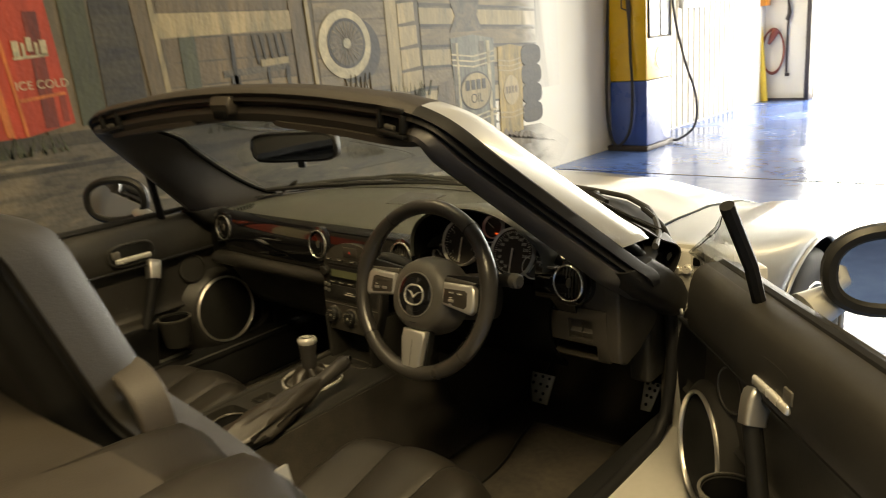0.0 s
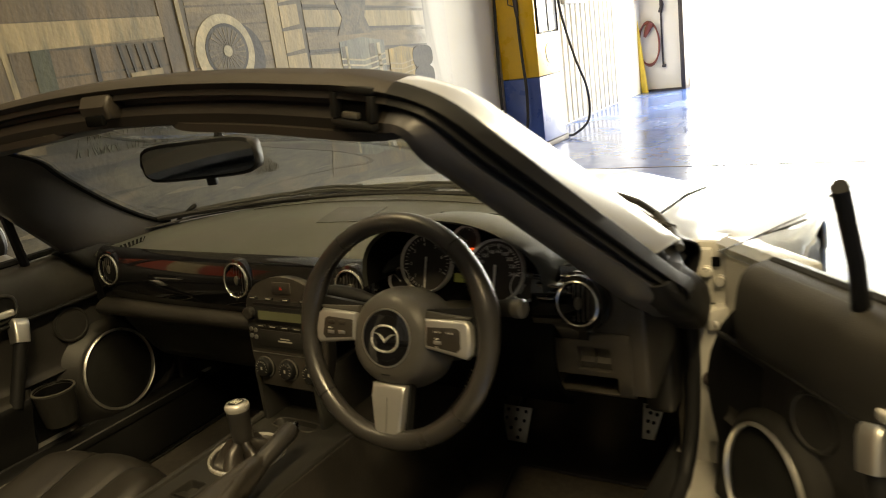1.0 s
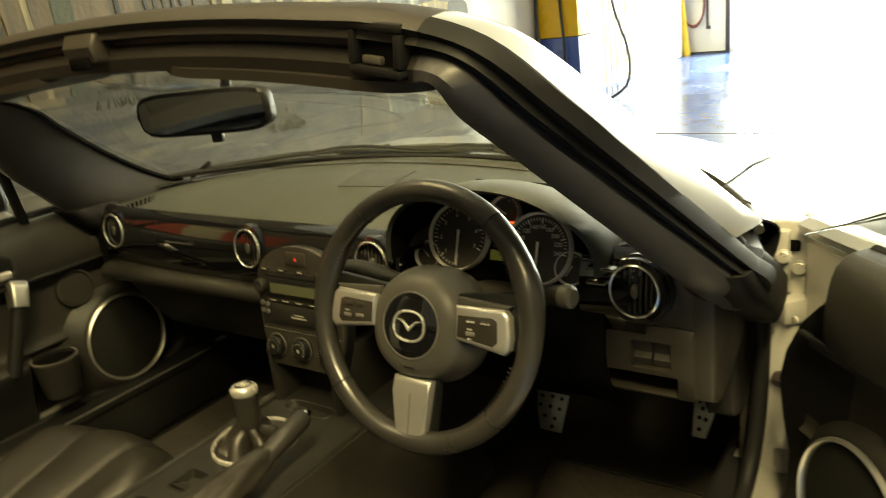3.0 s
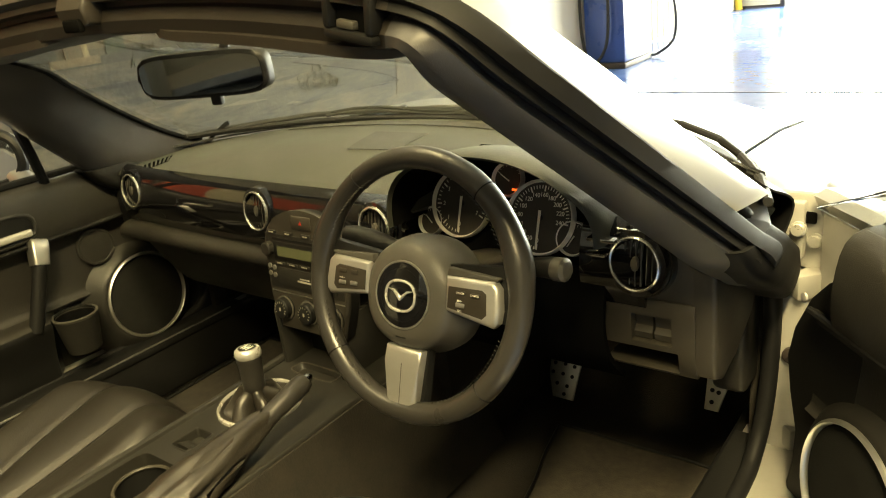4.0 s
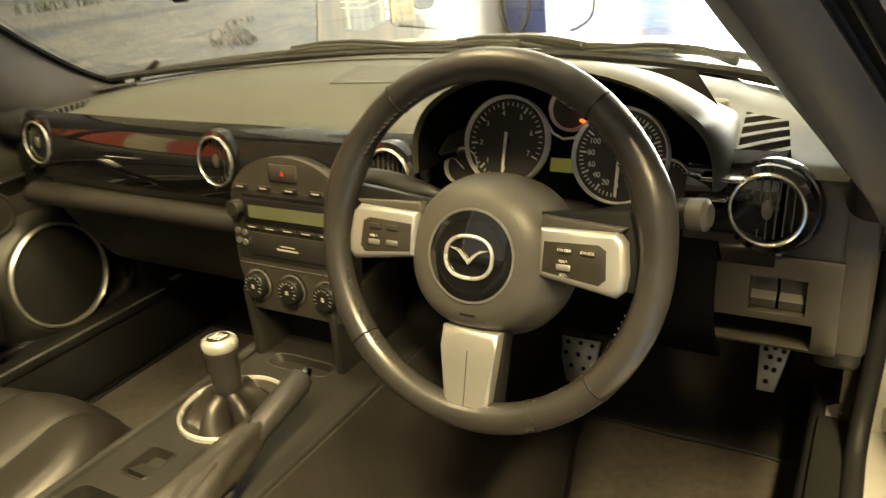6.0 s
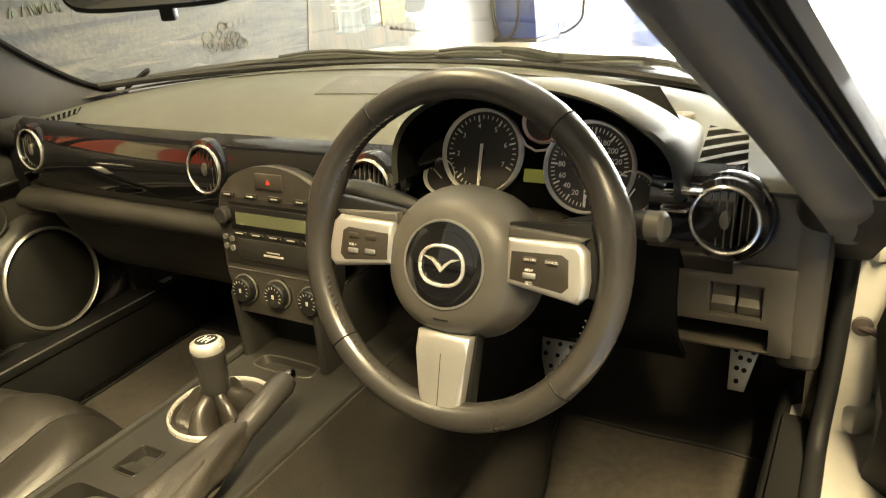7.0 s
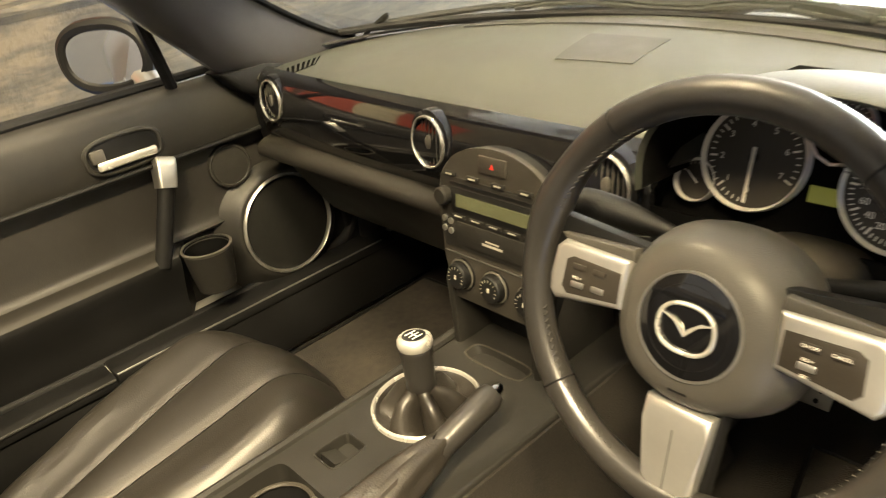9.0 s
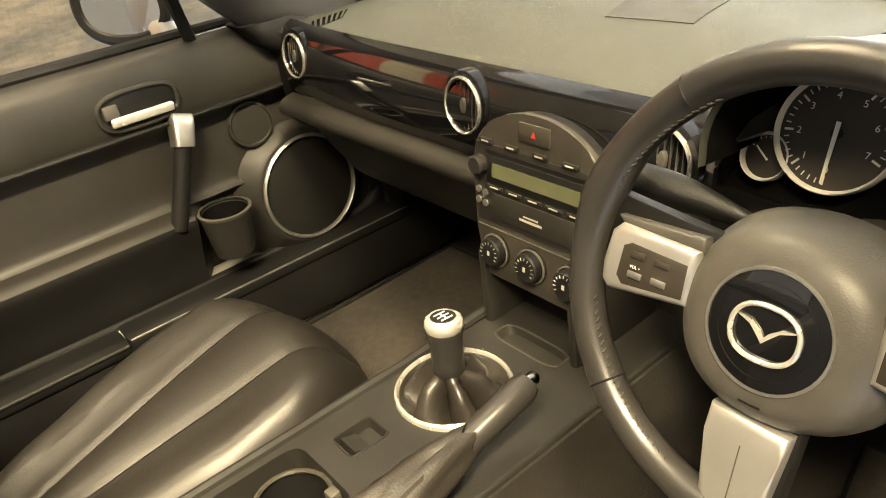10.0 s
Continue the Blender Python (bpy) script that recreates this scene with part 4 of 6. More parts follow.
part("header_seal", ribbon(LEFT_END, RIGHT_END + 1, 6, 15), CANVAS, head, "ribbed brown-black roof seal")
part("outer_skin", ribbon(LEFT_END, RIGHT_END + 1, 15, 17), PAINT, head, "silver header skin")
part("glass_frit", ribbon(LEFT_END, RIGHT_END + 1, 17, 18), SEAL, head, "black band under the glass edge")
HX = Matrix(((0, 0, 1, 0), (1, 0, 0, 0), (0, 1, 0, 0), (0, 0, 0, 1)))
p = header_at(-0.008)
block = prism([(p.y - 0.072, p.z - 0.056), (p.y - 0.078, p.z - 0.036), (p.y - 0.070, p.z - 0.020), (p.y - 0.040, p.z - 0.018), (p.y - 0.040, p.z - 0.060)], 0.062, Matrix.Translation((-0.039, 0, 0)) @ HX, 0.006, 3)
part("latch_socket", block, BROWNTRIM, head, "brown-grey roof latch block")
part("latch_mouth", box(-0.030, 0.010, p.y - 0.0795, p.y - 0.070, p.z - 0.064, p.z - 0.048, 0.003), VOID, head, "dark latch mouth")
for x in (0.478, -0.478):
    p = header_at(x)
    m = Matrix.Translation((x, p.y - 0.054, p.z - 0.036)) @ pose(0, 0, 0, 0, 8 * math.copysign(1, x), -10 * math.copysign(1, x))
    sock = bmesh.new()
    for x0, x1, z0, z1 in ((-0.036, 0.036, 0.015, 0.024), (-0.036, 0.036, -0.026, -0.017), (-0.036, -0.026, -0.017, 0.015), (0.026, 0.036, -0.017, 0.015)):
        box(x0, x1, -0.014, 0.012, z0, z1, 0.003, bm=sock, m=m)
    part("latch_frame", sock, DARK, head, "black roof catch frame")
    part("latch_recess", box(-0.027, 0.027, -0.004, 0.012, -0.018, 0.016, m=m), VOID, head)
    part("latch_tongue", box(-0.020, 0.006, -0.010, 0.0, -0.016, -0.008, 0.002, m=m), GREY, head)
for x0, x1 in ((0.115, 0.520), (-0.520, -0.135)):
    vis = sheet(lambda u, v: header_at(lerp(x0, x1, u)) + Vector((0, lerp(-0.060, 0.045, v) + 0.02 * (4 * (u - 0.5) ** 2) ** 3, -0.067 - 0.004 * v - 0.010 * max(0, 0.2 - v) + 0.006 * (2 * u - 1) ** 8)), 25, 7, 0.011)
    part("sun_visor", vis, CANVAS, head, "dark folded sun visor")

# ---- rear-view mirror ----
MV = frame_at((0.004, 0.028, 1.002), (0.37, -0.93, -0.06))
rvm = part("rear_view_mirror", prism(oval(0.108, 0.033, 40, 4.6), 0.020, MV @ pose(0, 0, -0.022), 0.006), DARK, car, "black rear-view mirror")
part("mirror_glass", prism(oval(0.101, 0.0275, 40, 4.6), 0.002, MV @ pose(0, 0, -0.0015)), TINTED_MIRROR, rvm, "mirror glass tinted blue-grey to darken its reflection")
part("stalk", tube([(0.02, 0.065, 1.012), (0.03, 0.065, 1.05), (0.035, 0.035, 1.088)], [0.010, 0.008, 0.014], 8), DARK, rvm)
part("dip_tab", box(-0.009, 0.009, -0.047, -0.028, -0.018, -0.006, 0.003, m=MV @ pose(0.012, 0, 0)), DARK, rvm, "small black dipping tab")

# ---- wipers ----
for x0, x1 in ((0.26, -0.32), (0.50, 0.02)):
    pts = [screen_base(lerp(x0, x1, k / 10)) + Vector((0, 0.012 + 0.03 * math.sin(k / 10 * math.pi), 0.016 + 0.008 * math.sin(k / 10 * 9))) for k in range(11)]
    wip = part("wiper", tube(pts, [0.008, 0.007] + [0.0045] * 9, 6), DARK, car, "black wiper arm")
    part("blade", tube([p + Vector((0, -0.016, -0.004)) for p in pts[2:]], 0.004, 5), RUBBER, wip)
for x in (-0.18, 0.18, 0.42):
    p = screen_base(x) + Vector((0, 0.075, 0.006))
    part("washer_jet", box(p.x - 0.007, p.x + 0.007, p.y - 0.01, p.y + 0.01, p.z, p.z + 0.010, 0.003), DARK, cowl)

# ---- dashboard ----
def dash_rear(x):
    return 0.605 - 0.33 * x * x


def dash_top(u, v):
    x = (2 * u - 1) * 0.685
    q = x / 0.685
    y0 = 0.204 + 0.012 * q * q
    if 0.222 < x < 0.520:
        y0 = 0.300
    y = lerp(y0, dash_rear(x), v)
    z = lerp(0.764 - 0.004 * q * q, 0.806 - 0.045 * q * q, 1 - (1 - min(1, v * (1.8 - 0.9 * q * q))) ** 2)
    if v < 0.04:
        z -= 0.008
    return (x, y, z)


dash = part("dashboard", sheet(dash_top, 57, 23, 0.012), PAD, car, "dark grey soft-touch dashboard with a grained top")


def strip_along(x0, x1, section, n=25, thick=0.008, bend=0.0):
    sec = spline([(0, a, b) for a, b in section], 17)
    return sheet(lambda u, v: (lerp(x0, x1, u), sec[round(v * 16)].y + bend * max(0, (-0.30 - lerp(x0, x1, u)) / 0.3) ** 2, sec[round(v * 16)].z), n, 17, thick)


BAND = [(0.224, 0.765), (0.210, 0.757), (0.198, 0.728), (0.195, 0.694), (0.202, 0.660), (0.214, 0.641)]
BAND_R = [(y + 0.014, z) for y, z in BAND]
part("gloss_trim", strip_along(-0.645, 0.205, BAND, 41, bend=0.012), PIANO, dash, "piano-black trim panel")
part("gloss_trim", strip_along(0.509, 0.600, BAND_R[:5]), PIANO, dash, "piano-black trim panel")
part("lower_pad", strip_along(-0.635, -0.085, [(0.207, 0.644), (0.190, 0.641), (0.180, 0.635), (0.180, 0.626), (0.196, 0.619)]), LEDGE, dash, "dark padded ledge")
part("glovebox", strip_along(-0.575, -0.10, [(0.200, 0.626), (0.214, 0.595), (0.246, 0.54), (0.290, 0.48), (0.37, 0.44)]), PLASTIC, dash, "dark glovebox lid")
part("glovebox_latch", box(-0.45, -0.40, 0.203, 0.218, 0.595, 0.607, 0.003), DARK, dash)
# near-black, to put the shade behind the wheel into the panel's colour
part("knee_panel", strip_along(0.19, 0.545, [(0.215, 0.70), (0.205, 0.66), (0.20, 0.62), (0.215, 0.57), (0.26, 0.52)]), VOID, dash, "knee panel, near-black for the shade behind the wheel")
# one moulded panel with an opening for the switches and a tray below it
swp = bmesh.new()
PX, PZ = (0.532, 0.577, 0.632, 0.640, 0.664), (0.556, 0.562, 0.594, 0.604, 0.645, 0.655, 0.669)
PY = (0.226, 0.220, 0.214, 0.213, 0.211, 0.209, 0.214)
grid = [[swp.verts.new((x, y, z)) for x in PX] for y, z in zip(PY, PZ)]
for k in range(6):
    for i in range(4):
        if not (k == 3 and i == 1) and not (k == 1 and i < 3):
            swp.faces.new((grid[k][i], grid[k][i + 1], grid[k + 1][i + 1], grid[k + 1][i]))
pushed = bmesh.ops.extrude_face_region(swp, geom=swp.faces[:])["geom"]
bmesh.ops.translate(swp, verts=[v for v in pushed if isinstance(v, bmesh.types.BMVert)], vec=(0, 0.054, 0))
bmesh.ops.recalc_face_normals(swp, faces=swp.faces[:])
bmesh.ops.bevel(swp, geom=[e for e in swp.edges if len(e.link_faces) == 2 and e.calc_face_angle() > 0.9], offset=0.002, segments=2, affect="EDGES", profile=0.6)
part("switch_panel", swp, STACK, dash, "dark grey switch panel with a tray below it")
# near-black backing carries the shade of the opening and the tray
part("switch_recess", box(0.530, 0.655, 0.276, 0.290, 0.548, 0.655), VOID, dash, "recess back, near-black for the shade inside")
for x in (0.5905, 0.6185):
    part("blank_switch", prism([(0.222, 0.605), (0.219, 0.616), (0.226, 0.623), (0.222, 0.642), (0.262, 0.642), (0.262, 0.605)], 0.025, Matrix(((0, 0, 1, x - 0.0125), (1, 0, 0, 0), (0, 1, 0, 0), (0, 0, 0, 1))), 0.0015), STACK, dash, "blank switch")
part("dash_end", box(0.604, 0.664, 0.217, 0.300, 0.6645, 0.748, 0.003), STACK, dash, "dark grey dash end round the vent")
for s in (1, -1):
    low = 0.552 if s > 0 else 0.60
    side = [(0.215, 0.742), (0.215, low + 0.04), (0.222, low + 0.012), (0.245, low), (0.30, low + 0.012), (0.37, low + 0.045), (0.41, low + 0.10), (0.41, 0.742)]
    part("dash_end", prism(side, 0.030, Matrix(((0, 0, 1, s * 0.676 - 0.0148), (1, 0, 0, 0), (0, 1, 0, 0), (0, 0, 0, 1))), 0.007, 3), STACK if s > 0 else DARK, dash)

    def corner(u, v):
        y = lerp(0.216, 0.445, u)
        a, b = glass_side(0.757, s), on_line(*INNER_EDGE, 0.757, s)
        edge = dash_top(1.0 if s > 0 else 0.0, min(1, max(0, (y - 0.216) / (dash_rear(0.685) - 0.216))))
        out = b.lerp(a, u)
        return Vector(edge).lerp(Vector((out.x, lerp(0.19, 0.45, u), 0.764)), v) + Vector((0, 0, 0.012 * v * v * u - 0.002))

    part("dash_corner", sheet(corner, 13, 7, 0.006), PAD, dash, "moulded dash corner at the pillar foot")

# demister slots and the centre speaker lid



def on_dash(x, y, lift=0.0):
    """A point on the dashboard's top."""
    q = x / 0.685
    y0 = 0.300 if 0.222 < x < 0.520 else 0.204 + 0.012 * q * q
    v = (y - y0) / (dash_rear(x) - y0)
    return Vector(dash_top((q + 1) / 2, v)) + Vector((0, 0, lift))


def patch(corners, lift, n=13):
    """A thin patch that follows the dashboard's top."""
    c = [Vector((*p, 0)) for p in corners]

    def point(u, v):
        p = c[0].lerp(c[1], u).lerp(c[3].lerp(c[2], u), v)
        return on_dash(p.x, p.y, lift)

    return sheet(point, n, n, 0.0012)


LID = surf("lid_mesh", (0.015, 0.015, 0.0125), 0.75, 0, 0.2, 40, 0.9, 900)
LID_CORNERS = [(-0.060, 0.360), (0.060, 0.370), (0.044, 0.482), (-0.092, 0.482)]
part("speaker_lid", patch(LID_CORNERS, 0.0012), LID, dash, "dark speaker lid")
part("screen_slot", sheet(lambda u, v: on_dash(lerp(-0.40, 0.44, u), dash_rear(lerp(-0.40, 0.44, u)) - lerp(0.062, 0.028, v) * (1 - 0.35 * (2 * u - 1) ** 2), 0.0024), 41, 3, 0.0012), LID, dash, "long dark demister slot")


def grille_on_dash(corners, bars, lift, slope):
    """A black patch standing in for the deep, shaded opening, with slanting slats in the colour of the pad."""
    g = part("demister_grille", patch(corners, lift, 9), VOID, dash, "side demister grille, a black patch for its deep shaded openings", False)
    c = [Vector(q) for q in corners]

    def at(u, v):
        q = c[0].lerp(c[1], u).lerp(c[3].lerp(c[2], u), v)
        return on_dash(q.x, q.y, 0.0026)

    for k in range(bars):
        v0 = lerp(-slope, 1.0, (k + 0.7) / (bars + 0.4))
        u0, u1 = max(0.0, -v0 / slope), min(1.0, (1 - v0) / slope)
        if u1 - u0 > 0.15:
            wide = 0.42 / (bars + 0.4)
            bm = sheet(lambda u, v: at(lerp(u0, u1, u), min(1, v0 + slope * lerp(u0, u1, u) + wide * v)), 9, 3, 0.0015)
            part("slat", bm, PAD, g)


grille_on_dash([(0.551, 0.245), (0.603, 0.241), (0.586, 0.358), (0.539, 0.370)], 5, 0.0020, 0.42)
grille_on_dash([(-0.612, 0.258), (-0.566, 0.228), (-0.558, 0.286), (-0.606, 0.330)], 6, 0.0020, 0.05)
part("sun_sensor", lathe([(0.014, 0), (0.013, 0.004), (0, 0.006)], Matrix.Translation(on_dash(0.500, 0.400, 0.001)), 20), GREY, dash, "small round sun sensor")


def vent(x, y, turn=0.0):
    m = frame_at((x, y, 0.724 if x < 0.5 else 0.722), (math.sin(radians(turn)), -1, 0.12)) @ Matrix.Scale(0.94, 4)
    v = part("air_vent", lathe([(0.030, -0.03), (0.034, 0.0), (0.0345, 0.006), (0.047, 0.004), (0.049, -0.004), (0.049, -0.03)], m, 40), PIANO, dash, "round air vent with a chrome ring")
    part("chrome_ring", lathe([(0.0358, 0.004), (0.0360, 0.0078), (0.0376, 0.0096), (0.0394, 0.0084), (0.0402, 0.004)], m, 40), VENTCHROME, v, "chrome ring")
    part("back", lathe([(0.034, -0.004), (0.032, -0.026), (0, -0.028)], m, 32), VOID, v)
    sl = bmesh.new()
    for k in range(-3, 4):
        h = math.sqrt(max(0, 0.0325**2 - (k * 0.0085) ** 2))
        box(k * 0.0085 - 0.0006, k * 0.0085 + 0.0006, -h, h, -0.008, 0.003, bm=sl, m=m)
    tagged(part("vane", sl, GREY, v, "thin grey vanes", False), kind="stuff")
    part("thumb_tab", prism(oval(0.0052, 0.0105, 20, 2.4), 0.006, m @ pose(0, 0, 0.001), 0.002), GREY, v)
    return v


for x, y, turn in ((-0.590, 0.204, -2), (-0.149, 0.193, -5), (0.150, 0.191, -6), (0.590, 0.205, -8)):
    vent(x, y, turn)
part("vent_collar", lathe([(0.049, -0.03), (0.0525, -0.010), (0.051, -0.003), (0.046, -0.002)], frame_at((0.590, 0.209, 0.722), (-0.14, -1, 0.12)) @ Matrix.Scale(0.95, 4), 40), PIANO, dash, "piano-black collar")
part("chrome_tick", box(0.526, 0.566, 0.192, 0.222, 0.7500, 0.7545, 0.001), CHROME, dash)
part("chrome_tick", box(0.524, 0.552, 0.192, 0.222, 0.7290, 0.7330, 0.001), CHROME, dash)

# instrument hood and dials
LIP = [(0.383 - (0.179 if a < math.pi / 2 else 0.160) * math.cos(a), 0.742 + 0.126 * math.sin(a) ** 0.72) for a in np.linspace(0, math.pi, 33)]


def hood_row(y, wide, drop, x_shift=0.0, right=1.0):
    return [(0.383 + (x - 0.383) * wide * (right if x > 0.383 else 1.0) + x_shift, y - 0.012 * (1 - ((x - 0.383) / 0.179) ** 2) + 0.055 * max(0, (x - 0.383) / 0.179 - 0.72) ** 1.5 / 0.148, z - drop * (z - 0.742) / 0.126) for x, z in LIP]


hood = loft([hood_row(0.168, 0.97, 0.006), hood_row(0.160, 0.985, 0.0), hood_row(0.166, 1.0, -0.002, 0, 1.02), hood_row(0.20, 1.01, -0.001, 0, 1.05), hood_row(0.26, 0.95, 0.010, -0.010, 1.14), hood_row(0.32, 0.87, 0.035, -0.018, 1.28), hood_row(0.38, 0.78, 0.062, -0.022, 1.42), hood_row(0.44, 0.70, 0.088, -0.024, 1.52), hood_row(0.50, 0.62, 0.122, -0.024, 1.6)])
cluster = part("instrument_hood", hood, PAD, car, "grey arched hood over the instruments")
# lining and panel are near-black, to put the hood's inner shade into colour
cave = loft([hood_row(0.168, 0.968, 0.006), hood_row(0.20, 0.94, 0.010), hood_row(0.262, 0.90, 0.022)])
part("hood_lining", cave, VOID, cluster, "hood lining, near-black for the shade inside")
FACE = frame_at((0.367, 0.253, 0.769), (0, -0.93, 0.36))
part("panel", prism([(-0.175, -0.10), (0.165, -0.10), (0.175, 0.02), (0.13, 0.080), (-0.06, 0.085), (-0.165, 0.03)], 0.004, FACE @ pose(0, 0, -0.008)), VOID, cluster, "instrument panel, near-black for the shade under the hood")


def dial(cx, cy, r_, ring, marks, name, digits=(), a0=-140, a1=140, needle=None):
    m = FACE @ pose(cx, cy, 0.006 if r_ > 0.03 else 0.001)
    d = part(name, lathe([(r_, -0.006), (r_, 0.0), (0, 0.0005)], m, 40), DIAL, cluster, "black dial with pale figures")
    part("ring", lathe([(r_ - 0.001, 0.0), (r_, 0.005), (r_ + ring * 0.6, 0.007), (r_ + ring, 0.004), (r_ + ring, -0.006)], m, 48), RINGS, d, "silver dial ring")
    tick = bmesh.new()
    for k in range(marks):
        a = radians(lerp(a0, a1, k / (marks - 1)))
        long_ = 0.16 if k % 5 == 0 else 0.09
        mm = m @ pose(0, 0, 0.0008, 0, 0, -math.degrees(a))
        w = r_ * (0.011 if k % 5 else 0.020)
        prism([(-w, r_ * (0.90 - long_)), (w, r_ * (0.90 - long_)), (w, r_ * 0.90), (-w, r_ * 0.90)], 0.0003, mm, bm=tick)
    tagged(part("tick_scale", tick, MARK, d, "pale tick marks", False), kind="stuff")
    for text, a in digits:
        q = radians(a)
        letters(text, r_ * 0.17, m @ pose(r_ * 0.64 * math.sin(q), r_ * 0.64 * math.cos(q), 0.001), MARK, d, "figure")
    if needle is not None:
        mm = m @ pose(0, 0, 0.003, 0, 0, -needle)
        reach = 0.88 if r_ > 0.03 else 0.62
        part("needle", prism([(-r_ * 0.040, -r_ * 0.20), (r_ * 0.040, -r_ * 0.20), (r_ * 0.026, r_ * reach), (-r_ * 0.026, r_ * reach)], 0.001, mm), MARK, d, "pale needle", False)
        part("needle_cap", lathe([(r_ * 0.11, -0.002), (r_ * 0.10, 0.002), (0, 0.003)], m, 18), DARK, d)
    return d


dial(-0.078, -0.008, 0.0515, 0.0032, 36, "rev_counter", [(str(k), -180 + k * 42) for k in range(1, 8)] + [("0", -180)], -180, 115, 180)
dial(0.062, -0.017, 0.0520, 0.0032, 46, "speedometer", [(str(20 * k), -180 + 23.2 * k) for k in range(13)], -180, 98, 180)
dial(-0.002, 0.034, 0.0240, 0.0026, 9, "fuel_gauge", (), -60, 60, -60)
dial(-0.1365, -0.042, 0.0215, 0.0022, 9, "oil_gauge", (), -60, 60, -50)
dial(0.116, -0.041, 0.0230, 0.0022, 9, "temperature_gauge", (), -60, 60, -150)
part("ring_bridge", tube([FACE @ Vector(p) for p in ((-0.028, 0.016, 0.008), (-0.019, 0.004, 0.008), (-0.006, -0.002, 0.008), (0.008, 0.0, 0.008), (0.016, 0.008, 0.008))], 0.0016, 6), RINGS, cluster, "silver bridge between the dials")
part("trip_display", box(-0.020, 0.012, -0.040, -0.024, 0.0, 0.003, m=FACE), LCDLIT, cluster, "yellow-green trip display")
part("warning_lamp", box(0.013, 0.018, 0.018, 0.021, 0.0, 0.012, m=FACE), glow("red_lamp", (0.9, 0.10, 0.02), 1.2), cluster, "lit red warning lamp")

# ---- steering wheel ----
SW = frame_at((0.3665, 0.017, 0.732), (0, -math.cos(radians(18)), math.sin(radians(18))))
HUB = SW @ pose(0, -0.010, -0.012)
pts, rad = [], []
for k in range(72):
    a = k * math.tau / 72
    grip = sum(math.exp(-(((a - c + math.pi) % math.tau - math.pi) / 0.20) ** 2) for c in (radians(18), radians(162)))
    pts.append(SW @ Vector((0.1646 * math.cos(a), 0.1646 * math.sin(a), 0.0)))
    rad.append(0.0150 + 0.0030 * grip)
wheel_rim = part("steering_wheel", tube(pts, rad, 16, True), HIDE, car, "black leather steering wheel with silver spokes")
st = bmesh.new()
for a0, a1 in ((196, 250), (290, 344), (20, 60), (120, 160)):
    for a in np.arange(a0, a1, 2.4):
        q = radians(a)
        p = SW @ Vector((0.1500 * math.cos(q), 0.1500 * math.sin(q), 0.006))
        p2 = SW @ Vector((0.1500 * math.cos(q + 0.018), 0.1500 * math.sin(q + 0.018), 0.011))
        tube([p, p2], 0.0007, 4, bm=st)
tagged(part("stitching", st, THREAD, wheel_rim, "grey stitching"), kind="stuff")
seams = bmesh.new()
for a in (52, 128, 222, 318):
    q = radians(a)
    c = Vector((0.1646 * math.cos(q), 0.1646 * math.sin(q), 0))
    tube([SW @ (c + 0.0152 * (math.cos(b) * Vector((math.cos(q), math.sin(q), 0)) + math.sin(b) * Vector((0, 0, 1)))) for b in np.linspace(0, math.tau, 20)[:-1]], 0.0009, 4, True, bm=seams)
tagged(part("leather_join", seams, SEAL, wheel_rim), kind="stuff")
boss = bmesh.new()
rows = []
for s_, h in ((1.08, -0.042), (1.11, -0.024), (1.07, -0.008), (1.01, 0.003), (0.975, 0.012), (0.90, 0.021), (0.74, 0.0275), (0.55, 0.030)):
    rows.append([HUB @ Vector((x * s_, y * s_ - 0.002, h)) for x, y in oval(0.0735, 0.071, 44, 2.25)])
loft(rows, closed=True, bm=boss)
part("airbag_cover", boss, surf("airbag_grey", (0.080, 0.075, 0.066), 0.40, 0, 0.12, 9, 0.35, 620), wheel_rim, "round dark grey airbag cover")
em = HUB @ pose(0, 0, 0.0275)
part("emblem_ring", lathe([(0.0415, 0.0), (0.042, 0.0035), (0.0440, 0.0035), (0.0445, 0.0)], em, 44), SATIN, wheel_rim)
part("emblem_disc", lathe([(0.0418, 0.0), (0.0415, 0.003), (0.032, 0.0042), (0, 0.005)], em, 44), PIANO, wheel_rim, "gloss black disc")
part("emblem_groove", lathe([(0.0335, 0.003), (0.034, 0.0045), (0.0345, 0.003)], em, 44), DARK, wheel_rim)
em = em @ Matrix.Diagonal((0.86, 0.86, 1, 1))
badge = hoop(oval(0.0275, 0.0225, 36, 2.4), em @ pose(0, -0.001, 0.006), 0.0019, 8)
prism([(-0.0235, 0.0085), (-0.013, 0.0075), (-0.004, 0.001), (0, -0.0045), (0.004, 0.001), (0.013, 0.0075), (0.0235, 0.0085), (0.012, 0.0040), (0.004, -0.004), (0, -0.0085), (-0.004, -0.004), (-0.012, 0.0040)], 0.003, em @ pose(0, 0, 0.0045), bm=badge)
part("badge", badge, BRIGHT, wheel_rim, "chrome winged badge shape")
part("airbag_mark", box(-0.008, 0.008, -0.056, -0.052, 0.0265, 0.0275, m=HUB), DARK, wheel_rim)
